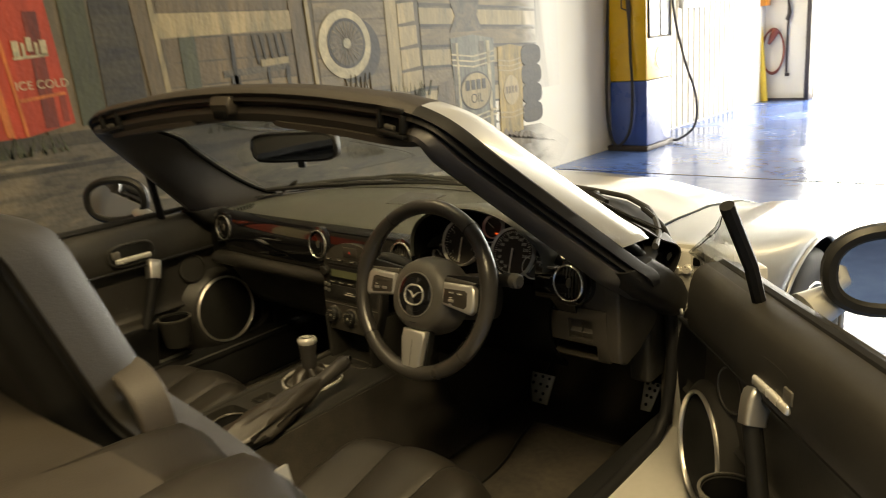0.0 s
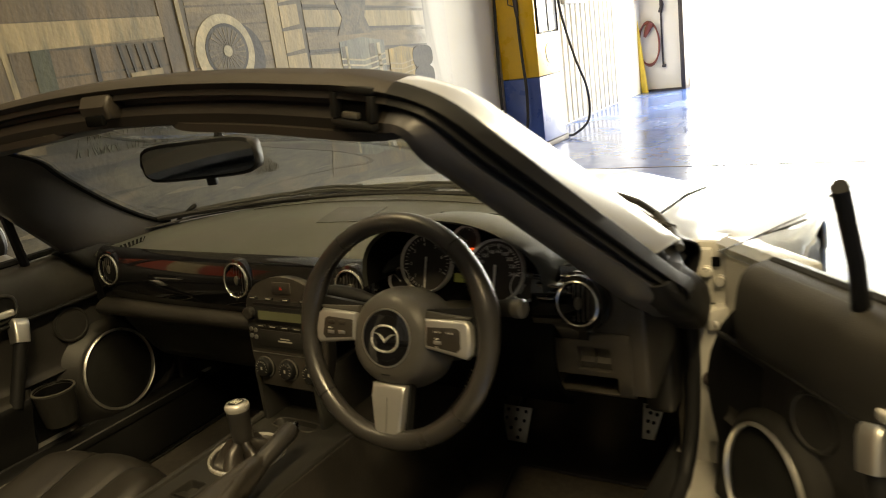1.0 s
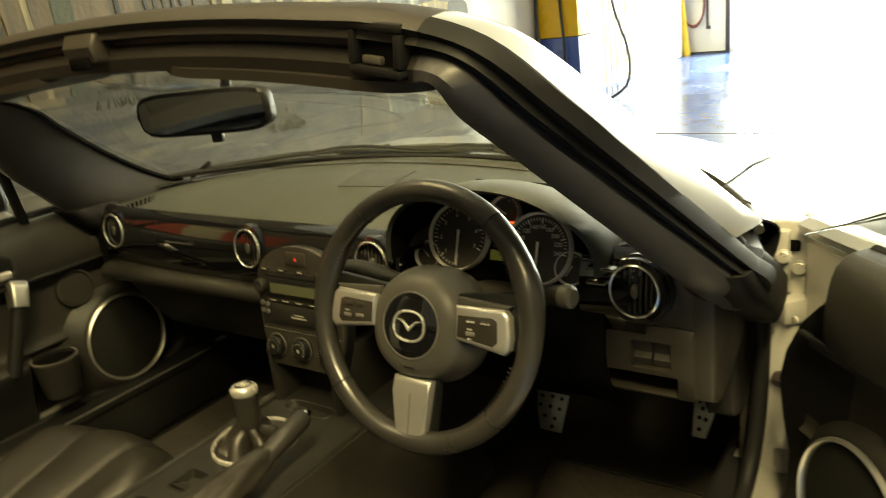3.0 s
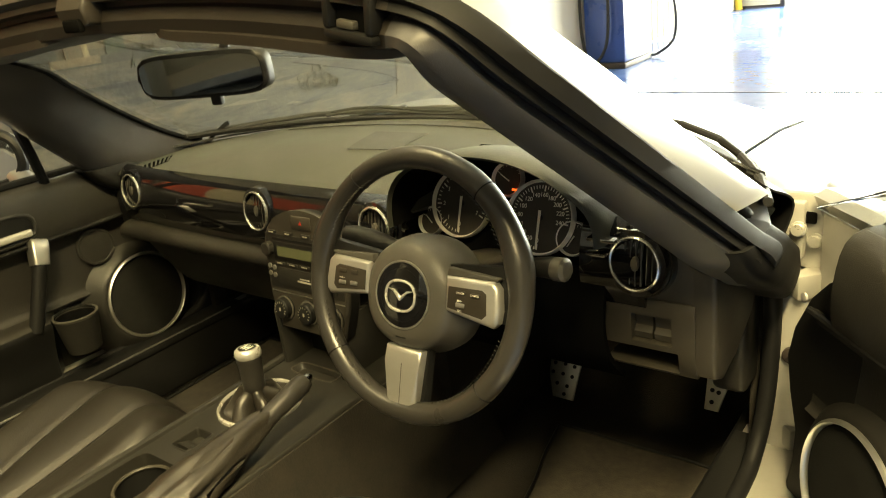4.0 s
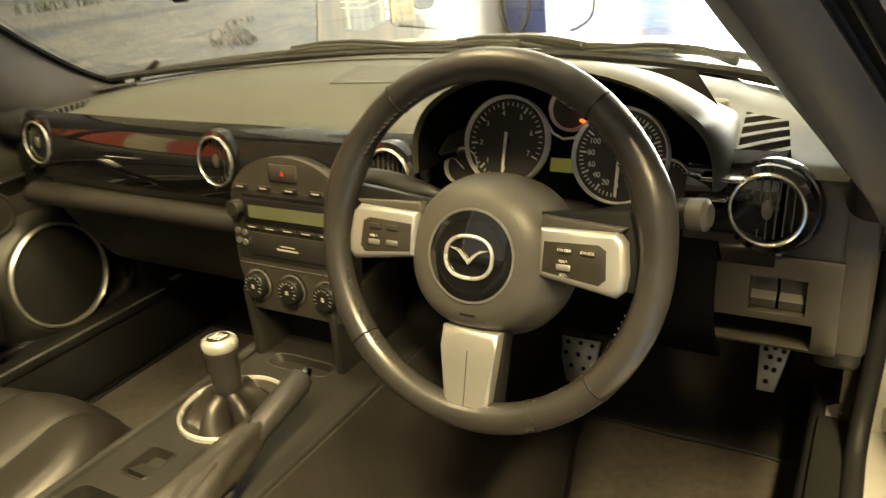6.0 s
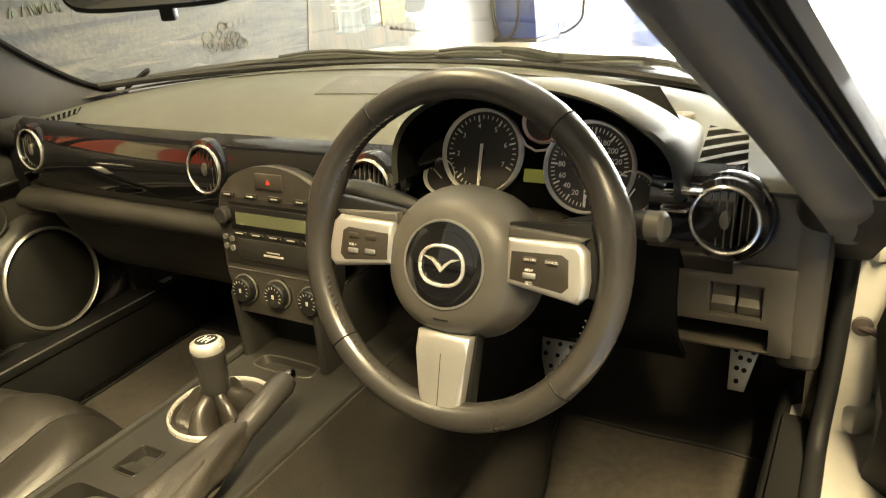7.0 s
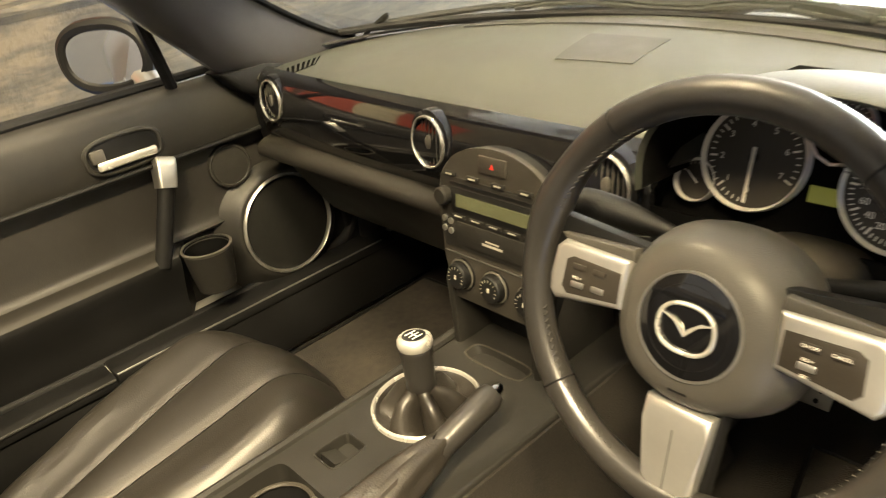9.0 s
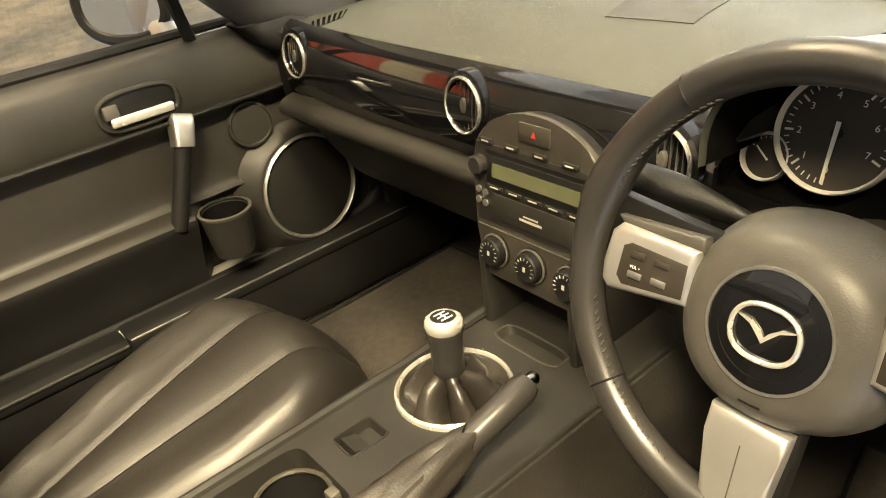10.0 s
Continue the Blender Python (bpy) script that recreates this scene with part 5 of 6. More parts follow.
for s in (1, -1):
    back = prism([(s * 0.05, -0.020), (s * 0.150, -0.026), (s * 0.158, 0.012), (s * 0.148, 0.045), (s * 0.05, 0.036)], 0.014, SW @ pose(0, 0, -0.016), 0.004)
    part("spoke_core", back, DARK, wheel_rim)
    part("spoke_top", prism([(s * 0.060, 0.022), (s * 0.132, 0.0245), (s * 0.138, 0.030), (s * 0.062, 0.034)], 0.012, SW @ pose(0, 0, -0.004), 0.004, 3), GREY, wheel_rim)
    plate = prism([(s * 0.064, -0.020), (s * 0.134, -0.030), (s * 0.141, -0.023), (s * 0.1425, -0.008), (s * 0.139, 0.018), (s * 0.131, 0.026), (s * 0.062, 0.024)], 0.013, SW @ pose(0, 0, 0.0), 0.0065, 4)
    spoke = part("spoke", plate, SPOKE, wheel_rim, "silver spoke plate")
    part("button_panel", prism([(s * 0.068, -0.015), (s * 0.120, -0.021), (s * 0.126, -0.015), (s * 0.124, 0.010), (s * 0.117, 0.014), (s * 0.068, 0.012)], 0.003, SW @ pose(0, 0, 0.0105), 0.001), BRONZE, wheel_rim, "dark button panel")
    for bx, by in ((0.088, 0.006), (0.109, 0.006), (0.088, -0.009), (0.109, -0.010)):
        if s > 0 and (bx, by) == (0.109, -0.010):
            continue
        part("button", box(s * bx - 0.0065, s * bx + 0.0065, by - 0.0028, by + 0.0028, 0.0135, 0.0155, 0.001, m=SW), BRONZE if by > 0 else SATIN, wheel_rim, "small button")
for text, bx, by in (("VOL +", -0.109, -0.0035), ("ON OFF", 0.088, 0.006), ("CANCEL", 0.109, 0.006), ("RES/+", 0.088, -0.0035), ("SET/-", 0.089, -0.0155)):
    letters(text, 0.0034, SW @ pose(bx, by, 0.0158), MARK, wheel_rim, "print")
low = prism([(-0.030, -0.080), (0.030, -0.080), (0.0285, -0.10), (0.024, -0.150), (0.017, -0.163), (-0.017, -0.163), (-0.024, -0.150), (-0.0285, -0.10)], 0.014, SW @ pose(0, 0, -0.004), 0.007, 4)
part("spoke", low, SPOKE, wheel_rim, "silver lower spoke plate")
part("spoke_groove", box(-0.0005, 0.0005, -0.154, -0.100, 0.0096, 0.0102, m=SW), GREY, wheel_rim)
part("spoke_core", prism([(-0.034, -0.06), (0.034, -0.06), (0.030, -0.158), (-0.030, -0.158)], 0.014, SW @ pose(0, 0, -0.018), 0.004), DARK, wheel_rim)
shroud = []
for y, w, h, zc in ((0.062, 0.045, 0.040, 0.700), (0.12, 0.058, 0.046, 0.682), (0.20, 0.062, 0.050, 0.660), (0.27, 0.062, 0.052, 0.640)):
    shroud.append([(0.367 + a, y, zc + b) for a, b in oval(w, h, 24, 3)])
column = part("steering_column", loft(shroud, closed=True), STACK, car, "dark grey steering column shroud")
wip = part("wiper_stalk", tube(spline([(0.305, 0.125, 0.722), (0.27, 0.112, 0.736), (0.228, 0.100, 0.748), (0.185, 0.088, 0.757)], 12), [0.006, 0.0065, 0.007, 0.008, 0.0095, 0.0115, 0.0135, 0.0150, 0.0158, 0.0160, 0.0155, 0.012], 12, flat=0.8), DARK, column, "black wiper stalk")
for text, x, z in (("OFF", 0.222, 0.7475), ("INT", 0.224, 0.7415), ("PULL", 0.238, 0.742)):
    letters(text, 0.0055, frame_at((x, 0.0945, z), (0, -1, 0.08)), MARK, column, "print")
part("lamp_stalk", tube(spline([(0.40, 0.115, 0.715), (0.46, 0.105, 0.735), (0.52, 0.090, 0.752), (0.552, 0.082, 0.757)], 10), [0.010, 0.010, 0.010, 0.011, 0.012, 0.012, 0.013, 0.014, 0.0145, 0.012], 12), DARK, column, "black lamp stalk")
part("stalk_end", lathe([(0.0146, 0), (0.0146, 0.014), (0.010, 0.018), (0, 0.018)], frame_at((0.541, 0.084, 0.7555), (1, -0.15, 0.1)), 18), GREY, column)
part("ignition_lock", lathe([(0.016, 0), (0.016, 0.016), (0.012, 0.02), (0, 0.02)], frame_at((0.425, 0.15, 0.665), (0.7, -1, 0.1)), 20), CHROME, column, "ignition lock")

# ---- centre stack ----
CS = frame_at((-0.003, 0.156, 0.634), (0, -0.992, 0.125))
outline = [(-0.080, -0.112), (0.080, -0.112), (0.098, -0.05), (0.103, 0.03)] + [(0.103 * math.cos(a), 0.045 + 0.068 * math.sin(a)) for a in np.linspace(0.05, math.pi - 0.05, 19)] + [(-0.103, 0.03), (-0.098, -0.05)]
stack = part("radio_console", prism(outline, 0.009, CS @ pose(0, 0, -0.007), 0.004, 3), STACK, car, "dark grey centre console stack with radio and heater knobs")
part("console_body", prism([(x * 0.985, y * 0.985) for x, y in outline], 0.023, CS @ pose(0, 0, -0.030)), DARK, stack, "black body of the stack")
part("radio_face", prism([(-0.092, -0.035), (0.092, -0.035), (0.097, 0.065), (-0.097, 0.065)], 0.002, CS @ pose(0, 0, 0.0015), 0.001), PLASTIC, stack)
part("display_frame", box(-0.076, 0.080, 0.018, 0.052, 0.003, 0.0048, 0.001, m=CS), DARK, stack)
part("display", box(-0.066, 0.072, 0.0255, 0.0435, 0.0048, 0.0056, m=CS), LCD, stack, "pale green radio display")
part("disc_slot", box(-0.078, 0.080, 0.0545, 0.0585, 0.003, 0.0042, m=CS), DARK, stack)
for x in (-0.078, -0.035, 0.010, 0.055):
    part("key", box(x - 0.011, x + 0.011, 0.0655, 0.0715, 0.001, 0.0055, 0.001, m=CS), PLASTIC, stack, "slim key")
    part("key_print", box(x - 0.006, x + 0.006, 0.0675, 0.0695, 0.0055, 0.0059, m=CS), DIM, stack)
part("hazard_button", box(-0.024, 0.024, 0.080, 0.103, 0.001, 0.0042, 0.002, m=CS), STACK, stack, "hazard switch")
part("hazard_mark", prism([(-0.004, 0.088), (0.004, 0.088), (0, 0.095)], 0.0004, CS @ pose(0, 0, 0.0042)), RED, stack, "red triangle")
part("volume_knob", lathe([(0.013, 0.002), (0.0125, 0.014), (0.010, 0.016), (0, 0.016)], CS @ pose(-0.087, 0.037, 0), 24), PLASTIC, stack, "volume knob")
for k, x in enumerate((-0.062, -0.030, 0.002, 0.034, 0.066)):
    part("key", box(x - 0.013, x + 0.013, 0.0095, 0.0145, 0.003, 0.0055, 0.001, m=CS), PLASTIC, stack)
    part("key_print", box(x - 0.007, x + 0.007, 0.0112, 0.0130, 0.0055, 0.0059, m=CS), DIM, stack)
part("tape_flap", box(-0.066, 0.078, -0.028, 0.005, 0.003, 0.0055, 0.002, m=CS), PLASTIC, stack)
part("flap_print", box(-0.018, 0.018, -0.017, -0.014, 0.0055, 0.0059, m=CS), DIM, stack)
part("flap_print", box(-0.012, 0.012, -0.0115, -0.0095, 0.0055, 0.0059, m=CS), DIM, stack)
for x, y in ((-0.090, 0.004), (-0.090, -0.010), (-0.078, 0.002), (-0.078, -0.012)):
    part("key", lathe([(0.0045, 0.001), (0.0045, 0.006), (0, 0.0065)], CS @ pose(x, y, 0), 12), SATIN, stack)
part("bright_line", box(-0.093, 0.093, -0.044, -0.0425, 0.001, 0.0028, m=CS), SATIN, stack)
for x in (-0.060, 0.002, 0.064):
    kn = part("heater_knob", lathe([(0.0235, 0.0), (0.0235, 0.004), (0.0195, 0.005), (0.0185, 0.0145), (0.0165, 0.0165), (0, 0.017)], CS @ pose(x, -0.072, 0), 32), DARK, stack, "black rotary heater knob")
    part("knob_ring", lathe([(0.0222, 0.003), (0.0228, 0.0055), (0.0205, 0.0065), (0.020, 0.004)], CS @ pose(x, -0.072, 0), 32), GREY, stack)
    tk = bmesh.new()
    for k in range(11):
        mm = CS @ pose(x, -0.072, 0.0172, 0, 0, -120 + 24 * k)
        prism([(-0.0004, 0.0115), (0.0004, 0.0115), (0.0004, 0.0150), (-0.0004, 0.0150)], 0.0004, mm, bm=tk)
    prism([(-0.002, -0.003), (0.002, -0.003), (0.002, 0.003), (-0.002, 0.003)], 0.0004, CS @ pose(x, -0.072, 0.0172), bm=tk)
    part("knob_print", tk, DIM, stack, "pale marks", False)
part("console_cheek", box(-0.092, -0.078, 0.135, 0.30, 0.40, 0.56, 0.006), PLASTIC, stack)
part("console_cheek", box(0.058, 0.072, 0.135, 0.30, 0.40, 0.56, 0.006), PLASTIC, stack)
part("cubby", box(-0.08, 0.06, 0.20, 0.29, 0.40, 0.56), DARK, stack)

# ---- tunnel console ----
base = bmesh.new()
def loop_at(outline, z, cx=0.0, cy=0.0):
    vs = [base.verts.new((cx + x, cy + y, z)) for x, y in outline]
    return vs, [base.edges.new((vs[k], vs[(k + 1) % len(vs)])) for k in range(len(vs))]


def wall_down(upper, lower):
    for k in range(len(upper)):
        base.faces.new((upper[k], upper[(k + 1) % len(upper)], lower[(k + 1) % len(upper)], lower[k]))


def rect_at(inset, x0=-0.112, x1=0.134, y0=-0.66, y1=0.30):
    return [(x0 + inset, y0), (x1 - inset, y0), (x1 - inset, y1), (x0 + inset, y1)]


# wells sunk in the console top: cups, window switch, gear gaiter, oddments tray
GX, GY = -0.016, 0.013
top_loop, top_edges = loop_at(rect_at(0.011), 0.447)
WELLS = [(oval(0.060, 0.099, 40, 9), -0.022, -0.269, 0.370, 0.94), (oval(0.020, 0.025, 28, 8), -0.036, -0.113, 0.4330, 0.93),
         (oval(0.069, 0.069, 48), GX, GY, 0.405, 0.98), (oval(0.054, 0.017, 36, 4), -0.004, 0.134, 0.4365, 0.86)]
for outline, cx, cy, z, shrink in WELLS:
    rim_loop, rim_edges = loop_at(outline, 0.447, cx, cy)
    top_edges += rim_edges
    foot_loop, _ = loop_at([(x * shrink, y * shrink) for x, y in outline], z, cx, cy)
    wall_down(rim_loop, foot_loop)
    base.faces.new(foot_loop)
bmesh.ops.triangle_fill(base, edges=top_edges, use_beauty=True)
above = top_loop
for inset, z in ((0.0075, 0.4462), (0.005, 0.4435), (0.004, 0.439), (0.0, 0.20)):
    below, _ = loop_at(rect_at(inset), z)
    wall_down(above, below)
    above = below
base.faces.new(above)
tun = part("centre_tunnel", base, PLASTIC, car, "dark grey tunnel console")
skirt = sheet(lambda u, v: (lerp(0.128, 0.205, v**1.6), lerp(-0.62, 0.40, u), lerp(0.440, 0.20, v)), 9, 9, 0.006)
part("tunnel_side", skirt, CARPET, tun, "carpeted tunnel side")
part("tunnel_side", sheet(lambda u, v: (lerp(-0.106, -0.16, v**1.6), lerp(-0.62, 0.40, u), lerp(0.440, 0.20, v)), 9, 9, 0.006), CARPET, tun)
part("edge_roll", tube([(-0.100, -0.60, 0.446), (-0.100, 0.0, 0.446), (-0.100, 0.17, 0.452)], 0.008, 8), PLASTIC, tun)
part("tray_rim", hoop(oval(0.055, 0.018, 36, 4), pose(-0.004, 0.134, 0.4472), 0.0016, 6), STACK, tun)
part("rocker", prism([(-0.013, 0.0), (-0.013, 0.0150), (-0.004, 0.0110), (0.008, 0.0070), (0.010, 0.0)], 0.030, Matrix(((0, 0, 1, -0.051), (1, 0, 0, -0.119), (0, 1, 0, 0.4330), (0, 0, 0, 1))), 0.001), PLASTIC, tun, "window rocker switch")
part("well_rim", hoop(oval(0.0215, 0.0265, 32, 8), pose(-0.036, -0.113, 0.4472), 0.0015, 6), PLASTIC, tun)
for y in (-0.215, -0.305):
    part("cup_ring", hoop(oval(0.043, 0.043, 32), pose(-0.022, y, 0.436), 0.0030, 6), STACK, tun, "cup holder rim")
    part("cup_well", lathe([(0.043, 0.0), (0.041, -0.05), (0, -0.052)], pose(-0.022, y, 0.434), 28), DARK, tun, "dark cup well")
part("holder_tab", box(-0.006, 0.010, -0.186, -0.172, 0.425, 0.441, 0.003), GREY, tun)
part("gaiter_ring", lathe([(0.0675, 0.0), (0.0680, 0.006), (0.0702, 0.0085), (0.0730, 0.006), (0.0738, 0.0)], pose(GX, GY, 0.446), 48), BRIGHT, tun, "bright gaiter ring")
rows = []
for i, (r_, z, cx) in enumerate(((0.067, 0.4495, GX), (0.064, 0.4470, GX), (0.0575, 0.4400, GX), (0.050, 0.4375, -0.014), (0.042, 0.441, -0.013), (0.035, 0.450, -0.012), (0.028, 0.466, -0.010), (0.023, 0.475, -0.009), (0.0190, 0.484, -0.008), (0.0165, 0.491, -0.007))):
    amp = (0.0, 0.04, 0.14, 0.32, 0.50, 0.58, 0.52, 0.32, 0.12, 0.0)[i]
    cy = lerp(GY, 0.004, i / 9)
    ring = []
    for a in [k * math.tau / 90 for k in range(90)]:
        fold = abs(math.cos(2.5 * a + 0.16 * i + 0.5 * math.sin(a) + 0.4)) ** 0.5 * 2 - 1.25
        ring.append((cx + r_ * (1 + amp * fold) * math.cos(a), cy + r_ * (1 + amp * fold) * math.sin(a), z + 0.034 * amp * fold))
    rows.append(ring)
part("gear_gaiter", loft(rows, closed=True, caps=False), BOOT, tun, "pleated leather gaiter")
KN = Matrix.Translation((-0.007, 0.004, 0.499)) @ pose(0, 0, 0, -4, -3, 0)
lever = part("gear_lever", lathe([(0.0150, -0.016), (0.0190, -0.010), (0.0192, 0.010), (0.0198, 0.030), (0.0212, 0.040), (0.0212, 0.045), (0.020, 0.047)], KN, 28), HIDE, tun, "gear lever with a silver-topped knob")
part("lever_cap", lathe([(0.0208, 0.045), (0.0222, 0.047), (0.0230, 0.052), (0.0218, 0.0575), (0.0185, 0.0605), (0.015, 0.061)], KN, 28), BRIGHT, tun, "satin silver knob top")
part("shift_plate", lathe([(0.0165, 0.0588), (0.0160, 0.0608), (0, 0.0616)], KN, 24), DARK, tun)
gate = bmesh.new()
for x in (-0.007, 0.0, 0.007):
    box(x - 0.0007, x + 0.0007, -0.008, 0.008, 0.0612, 0.0622, bm=gate, m=KN)
box(-0.007, 0.007, -0.0007, 0.0007, 0.0612, 0.0622, bm=gate, m=KN)
part("shift_pattern", gate, MARK, tun, "", False)
hb = part("handbrake", tube([(0.100, -0.125, 0.482), (0.103, -0.08, 0.494), (0.106, -0.03, 0.508), (0.108, 0.010, 0.519), (0.108, 0.020, 0.522)], [0.0140, 0.0150, 0.0162, 0.0172, 0.0140], 16), HIDE, car, "leather handbrake lever with a chrome button")
part("button", lathe([(0.0080, 0.0), (0.0078, 0.010), (0.005, 0.014), (0, 0.0145)], frame_at((0.108, 0.019, 0.5217), (0.01, 1, 0.26)), 16), CHROME, hb, "chrome button")
gait = []
for i, (y, z, rx, rz) in enumerate(((-0.335, 0.452, 0.012, 0.006), (-0.325, 0.455, 0.036, 0.012), (-0.305, 0.459, 0.050, 0.020), (-0.27, 0.463, 0.055, 0.026), (-0.235, 0.467, 0.053, 0.029), (-0.20, 0.472, 0.047, 0.030), (-0.165, 0.478, 0.040, 0.029), (-0.13, 0.484, 0.033, 0.027), (-0.10, 0.490, 0.027, 0.0245), (-0.08, 0.495, 0.0225, 0.0215), (-0.066, 0.4985, 0.0180, 0.0180))):
    deep = (0, 0.10, 0.2, 0.26, 0.28, 0.28, 0.24, 0.2, 0.14, 0.08, 0.0)[i]
    ring = []
    for a in [k * math.tau / 40 for k in range(40)]:
        fold = 1 + deep * (abs(math.cos(2.5 * a + 0.9 * i + 0.6 * math.sin(2 * i))) ** 0.6 * 2 - 1.3)
        ring.append((0.094 + 0.001 * i + 0.80 * rx * fold * math.cos(a), y + 0.007 * math.sin(5 * a + i), z + rz * fold * math.sin(a)))
    gait.append(ring)
part("handbrake_gaiter", loft(gait, closed=True), BOOT, hb, "creased leather gaiter")

# ---- floor, pedals ----
for s in (1, -1):
    x0, x1 = (0.13, 0.675) if s > 0 else (-0.675, -0.108)
    pan = sheet(lambda u, v: (lerp(x0, x1, u), lerp(-0.66, 0.80, v), 0.190 + 0.24 * max(0, (v - 0.885) / 0.115) ** 1.4), 5, 31, 0.01)
    cp = part("footwell_carpet", pan, CARPET, car, "black footwell carpet")

    def mat_edge(y):
        """The inner edge of the mat, cut back beside the pedals."""
        return 0.345 - 0.20 * max(0, y - 0.20) * min(1, max(0, (y - 0.18) / 0.2))

    def mat_at(u, v):
        y = lerp(-0.45, 0.49, v)
        xa, xb = (mat_edge(y), x1 - 0.03) if s > 0 else (x0 + 0.06, x1 - 0.03)
        return (lerp(xa, xb, u), y, 0.201 + 0.005 * math.sin(u * 3) * v + 0.002 * math.sin(9 * u + 7 * v))

    mat_ob = tagged(part("floor_mat", sheet(mat_at, 11, 31, 0.008), MATTING), "worn brown-black floor mat in the driver's footwell" if s > 0 else "brown-black floor mat in the passenger's footwell", "floor mat", group="footwell mats")
    rim = [mat_at(0, k / 30) for k in range(31)] + [mat_at(k / 10, 1) for k in range(1, 11)] + [mat_at(1, 1 - k / 10) for k in range(1, 11)] + [mat_at(1 - k / 10, 0) for k in range(1, 10)]
    part("binding", tube([(x, y, z + 0.004) for x, y, z in rim], 0.0035, 6, True), DARK, mat_ob)
    part("inner_sill", box(s * (0.668 if s > 0 else 0.658) - 0.030, s * (0.668 if s > 0 else 0.658) + 0.030, -0.60, 0.56, 0.20, 0.332, 0.014, 3), DARK, car, "dark inner sill trim")
for s in (1, -1):
    part("footwell_side", box(s * 0.684 - 0.010, s * 0.684 + 0.010, 0.432, 0.80, 0.172, 0.695), CARPET, car, "carpeted footwell side")
part("tunnel_front", box(-0.150, 0.170, 0.302, 0.798, 0.172, 0.445, 0.02), CARPET, tun, "carpeted front of the tunnel")
part("heater_box", box(-0.40, 0.30, 0.36, 0.70, 0.50, 0.74, 0.03), DARK, car, "black heater box behind the dash")
part("bulkhead", box(-0.66, 0.66, 0.80, 0.83, 0.17, 0.66), DARK, car, "black bulkhead")
part("bulkhead_top", box(-0.50, 0.50, 0.80, 0.83, 0.662, 0.74), DARK, car)


def pedal(x, y, z, pts, holes, name):
    m = frame_at((x, y, z), (0, -0.88, 0.47))
    p = part(name, prism(pts, 0.005, m, 0.0015), STEEL, car, "drilled alloy pedal")
    for hx, hy in holes:
        part("stud", lathe([(0.0042, 0.004), (0.0042, 0.0062), (0, 0.0065)], m @ pose(hx, hy, 0), 12), DARK, p)
    part("arm", tube([m @ Vector((0, 0.02, -0.002)), m @ Vector((0, 0.10, -0.05)), m @ Vector((0, 0.22, -0.06))], 0.008, 6), DARK, p)


pedal(0.570, 0.592, 0.306, [(-0.016, -0.038), (0.010, -0.038), (0.026, 0.036), (-0.020, 0.036)], [(-0.010, 0.03), (0.004, 0.034), (0.017, 0.03), (-0.002, 0.018), (0.012, 0.016), (-0.006, 0.0), (0.006, -0.002), (-0.004, -0.022)], "accelerator_pedal")
pedal(0.244, 0.595, 0.248, [(-0.018, -0.044), (0.030, -0.044), (0.036, 0.038), (-0.038, 0.038), (-0.034, 0.0)], [(-0.024, 0.028), (0.0, 0.030), (0.022, 0.028), (-0.026, 0.008), (-0.002, 0.008), (0.020, 0.006), (-0.012, -0.014), (0.012, -0.016), (0.008, -0.034)], "brake_pedal")

# ---- doors ----
HINGE = (0.80, 0.43)
DOOR_OPEN = 43.0


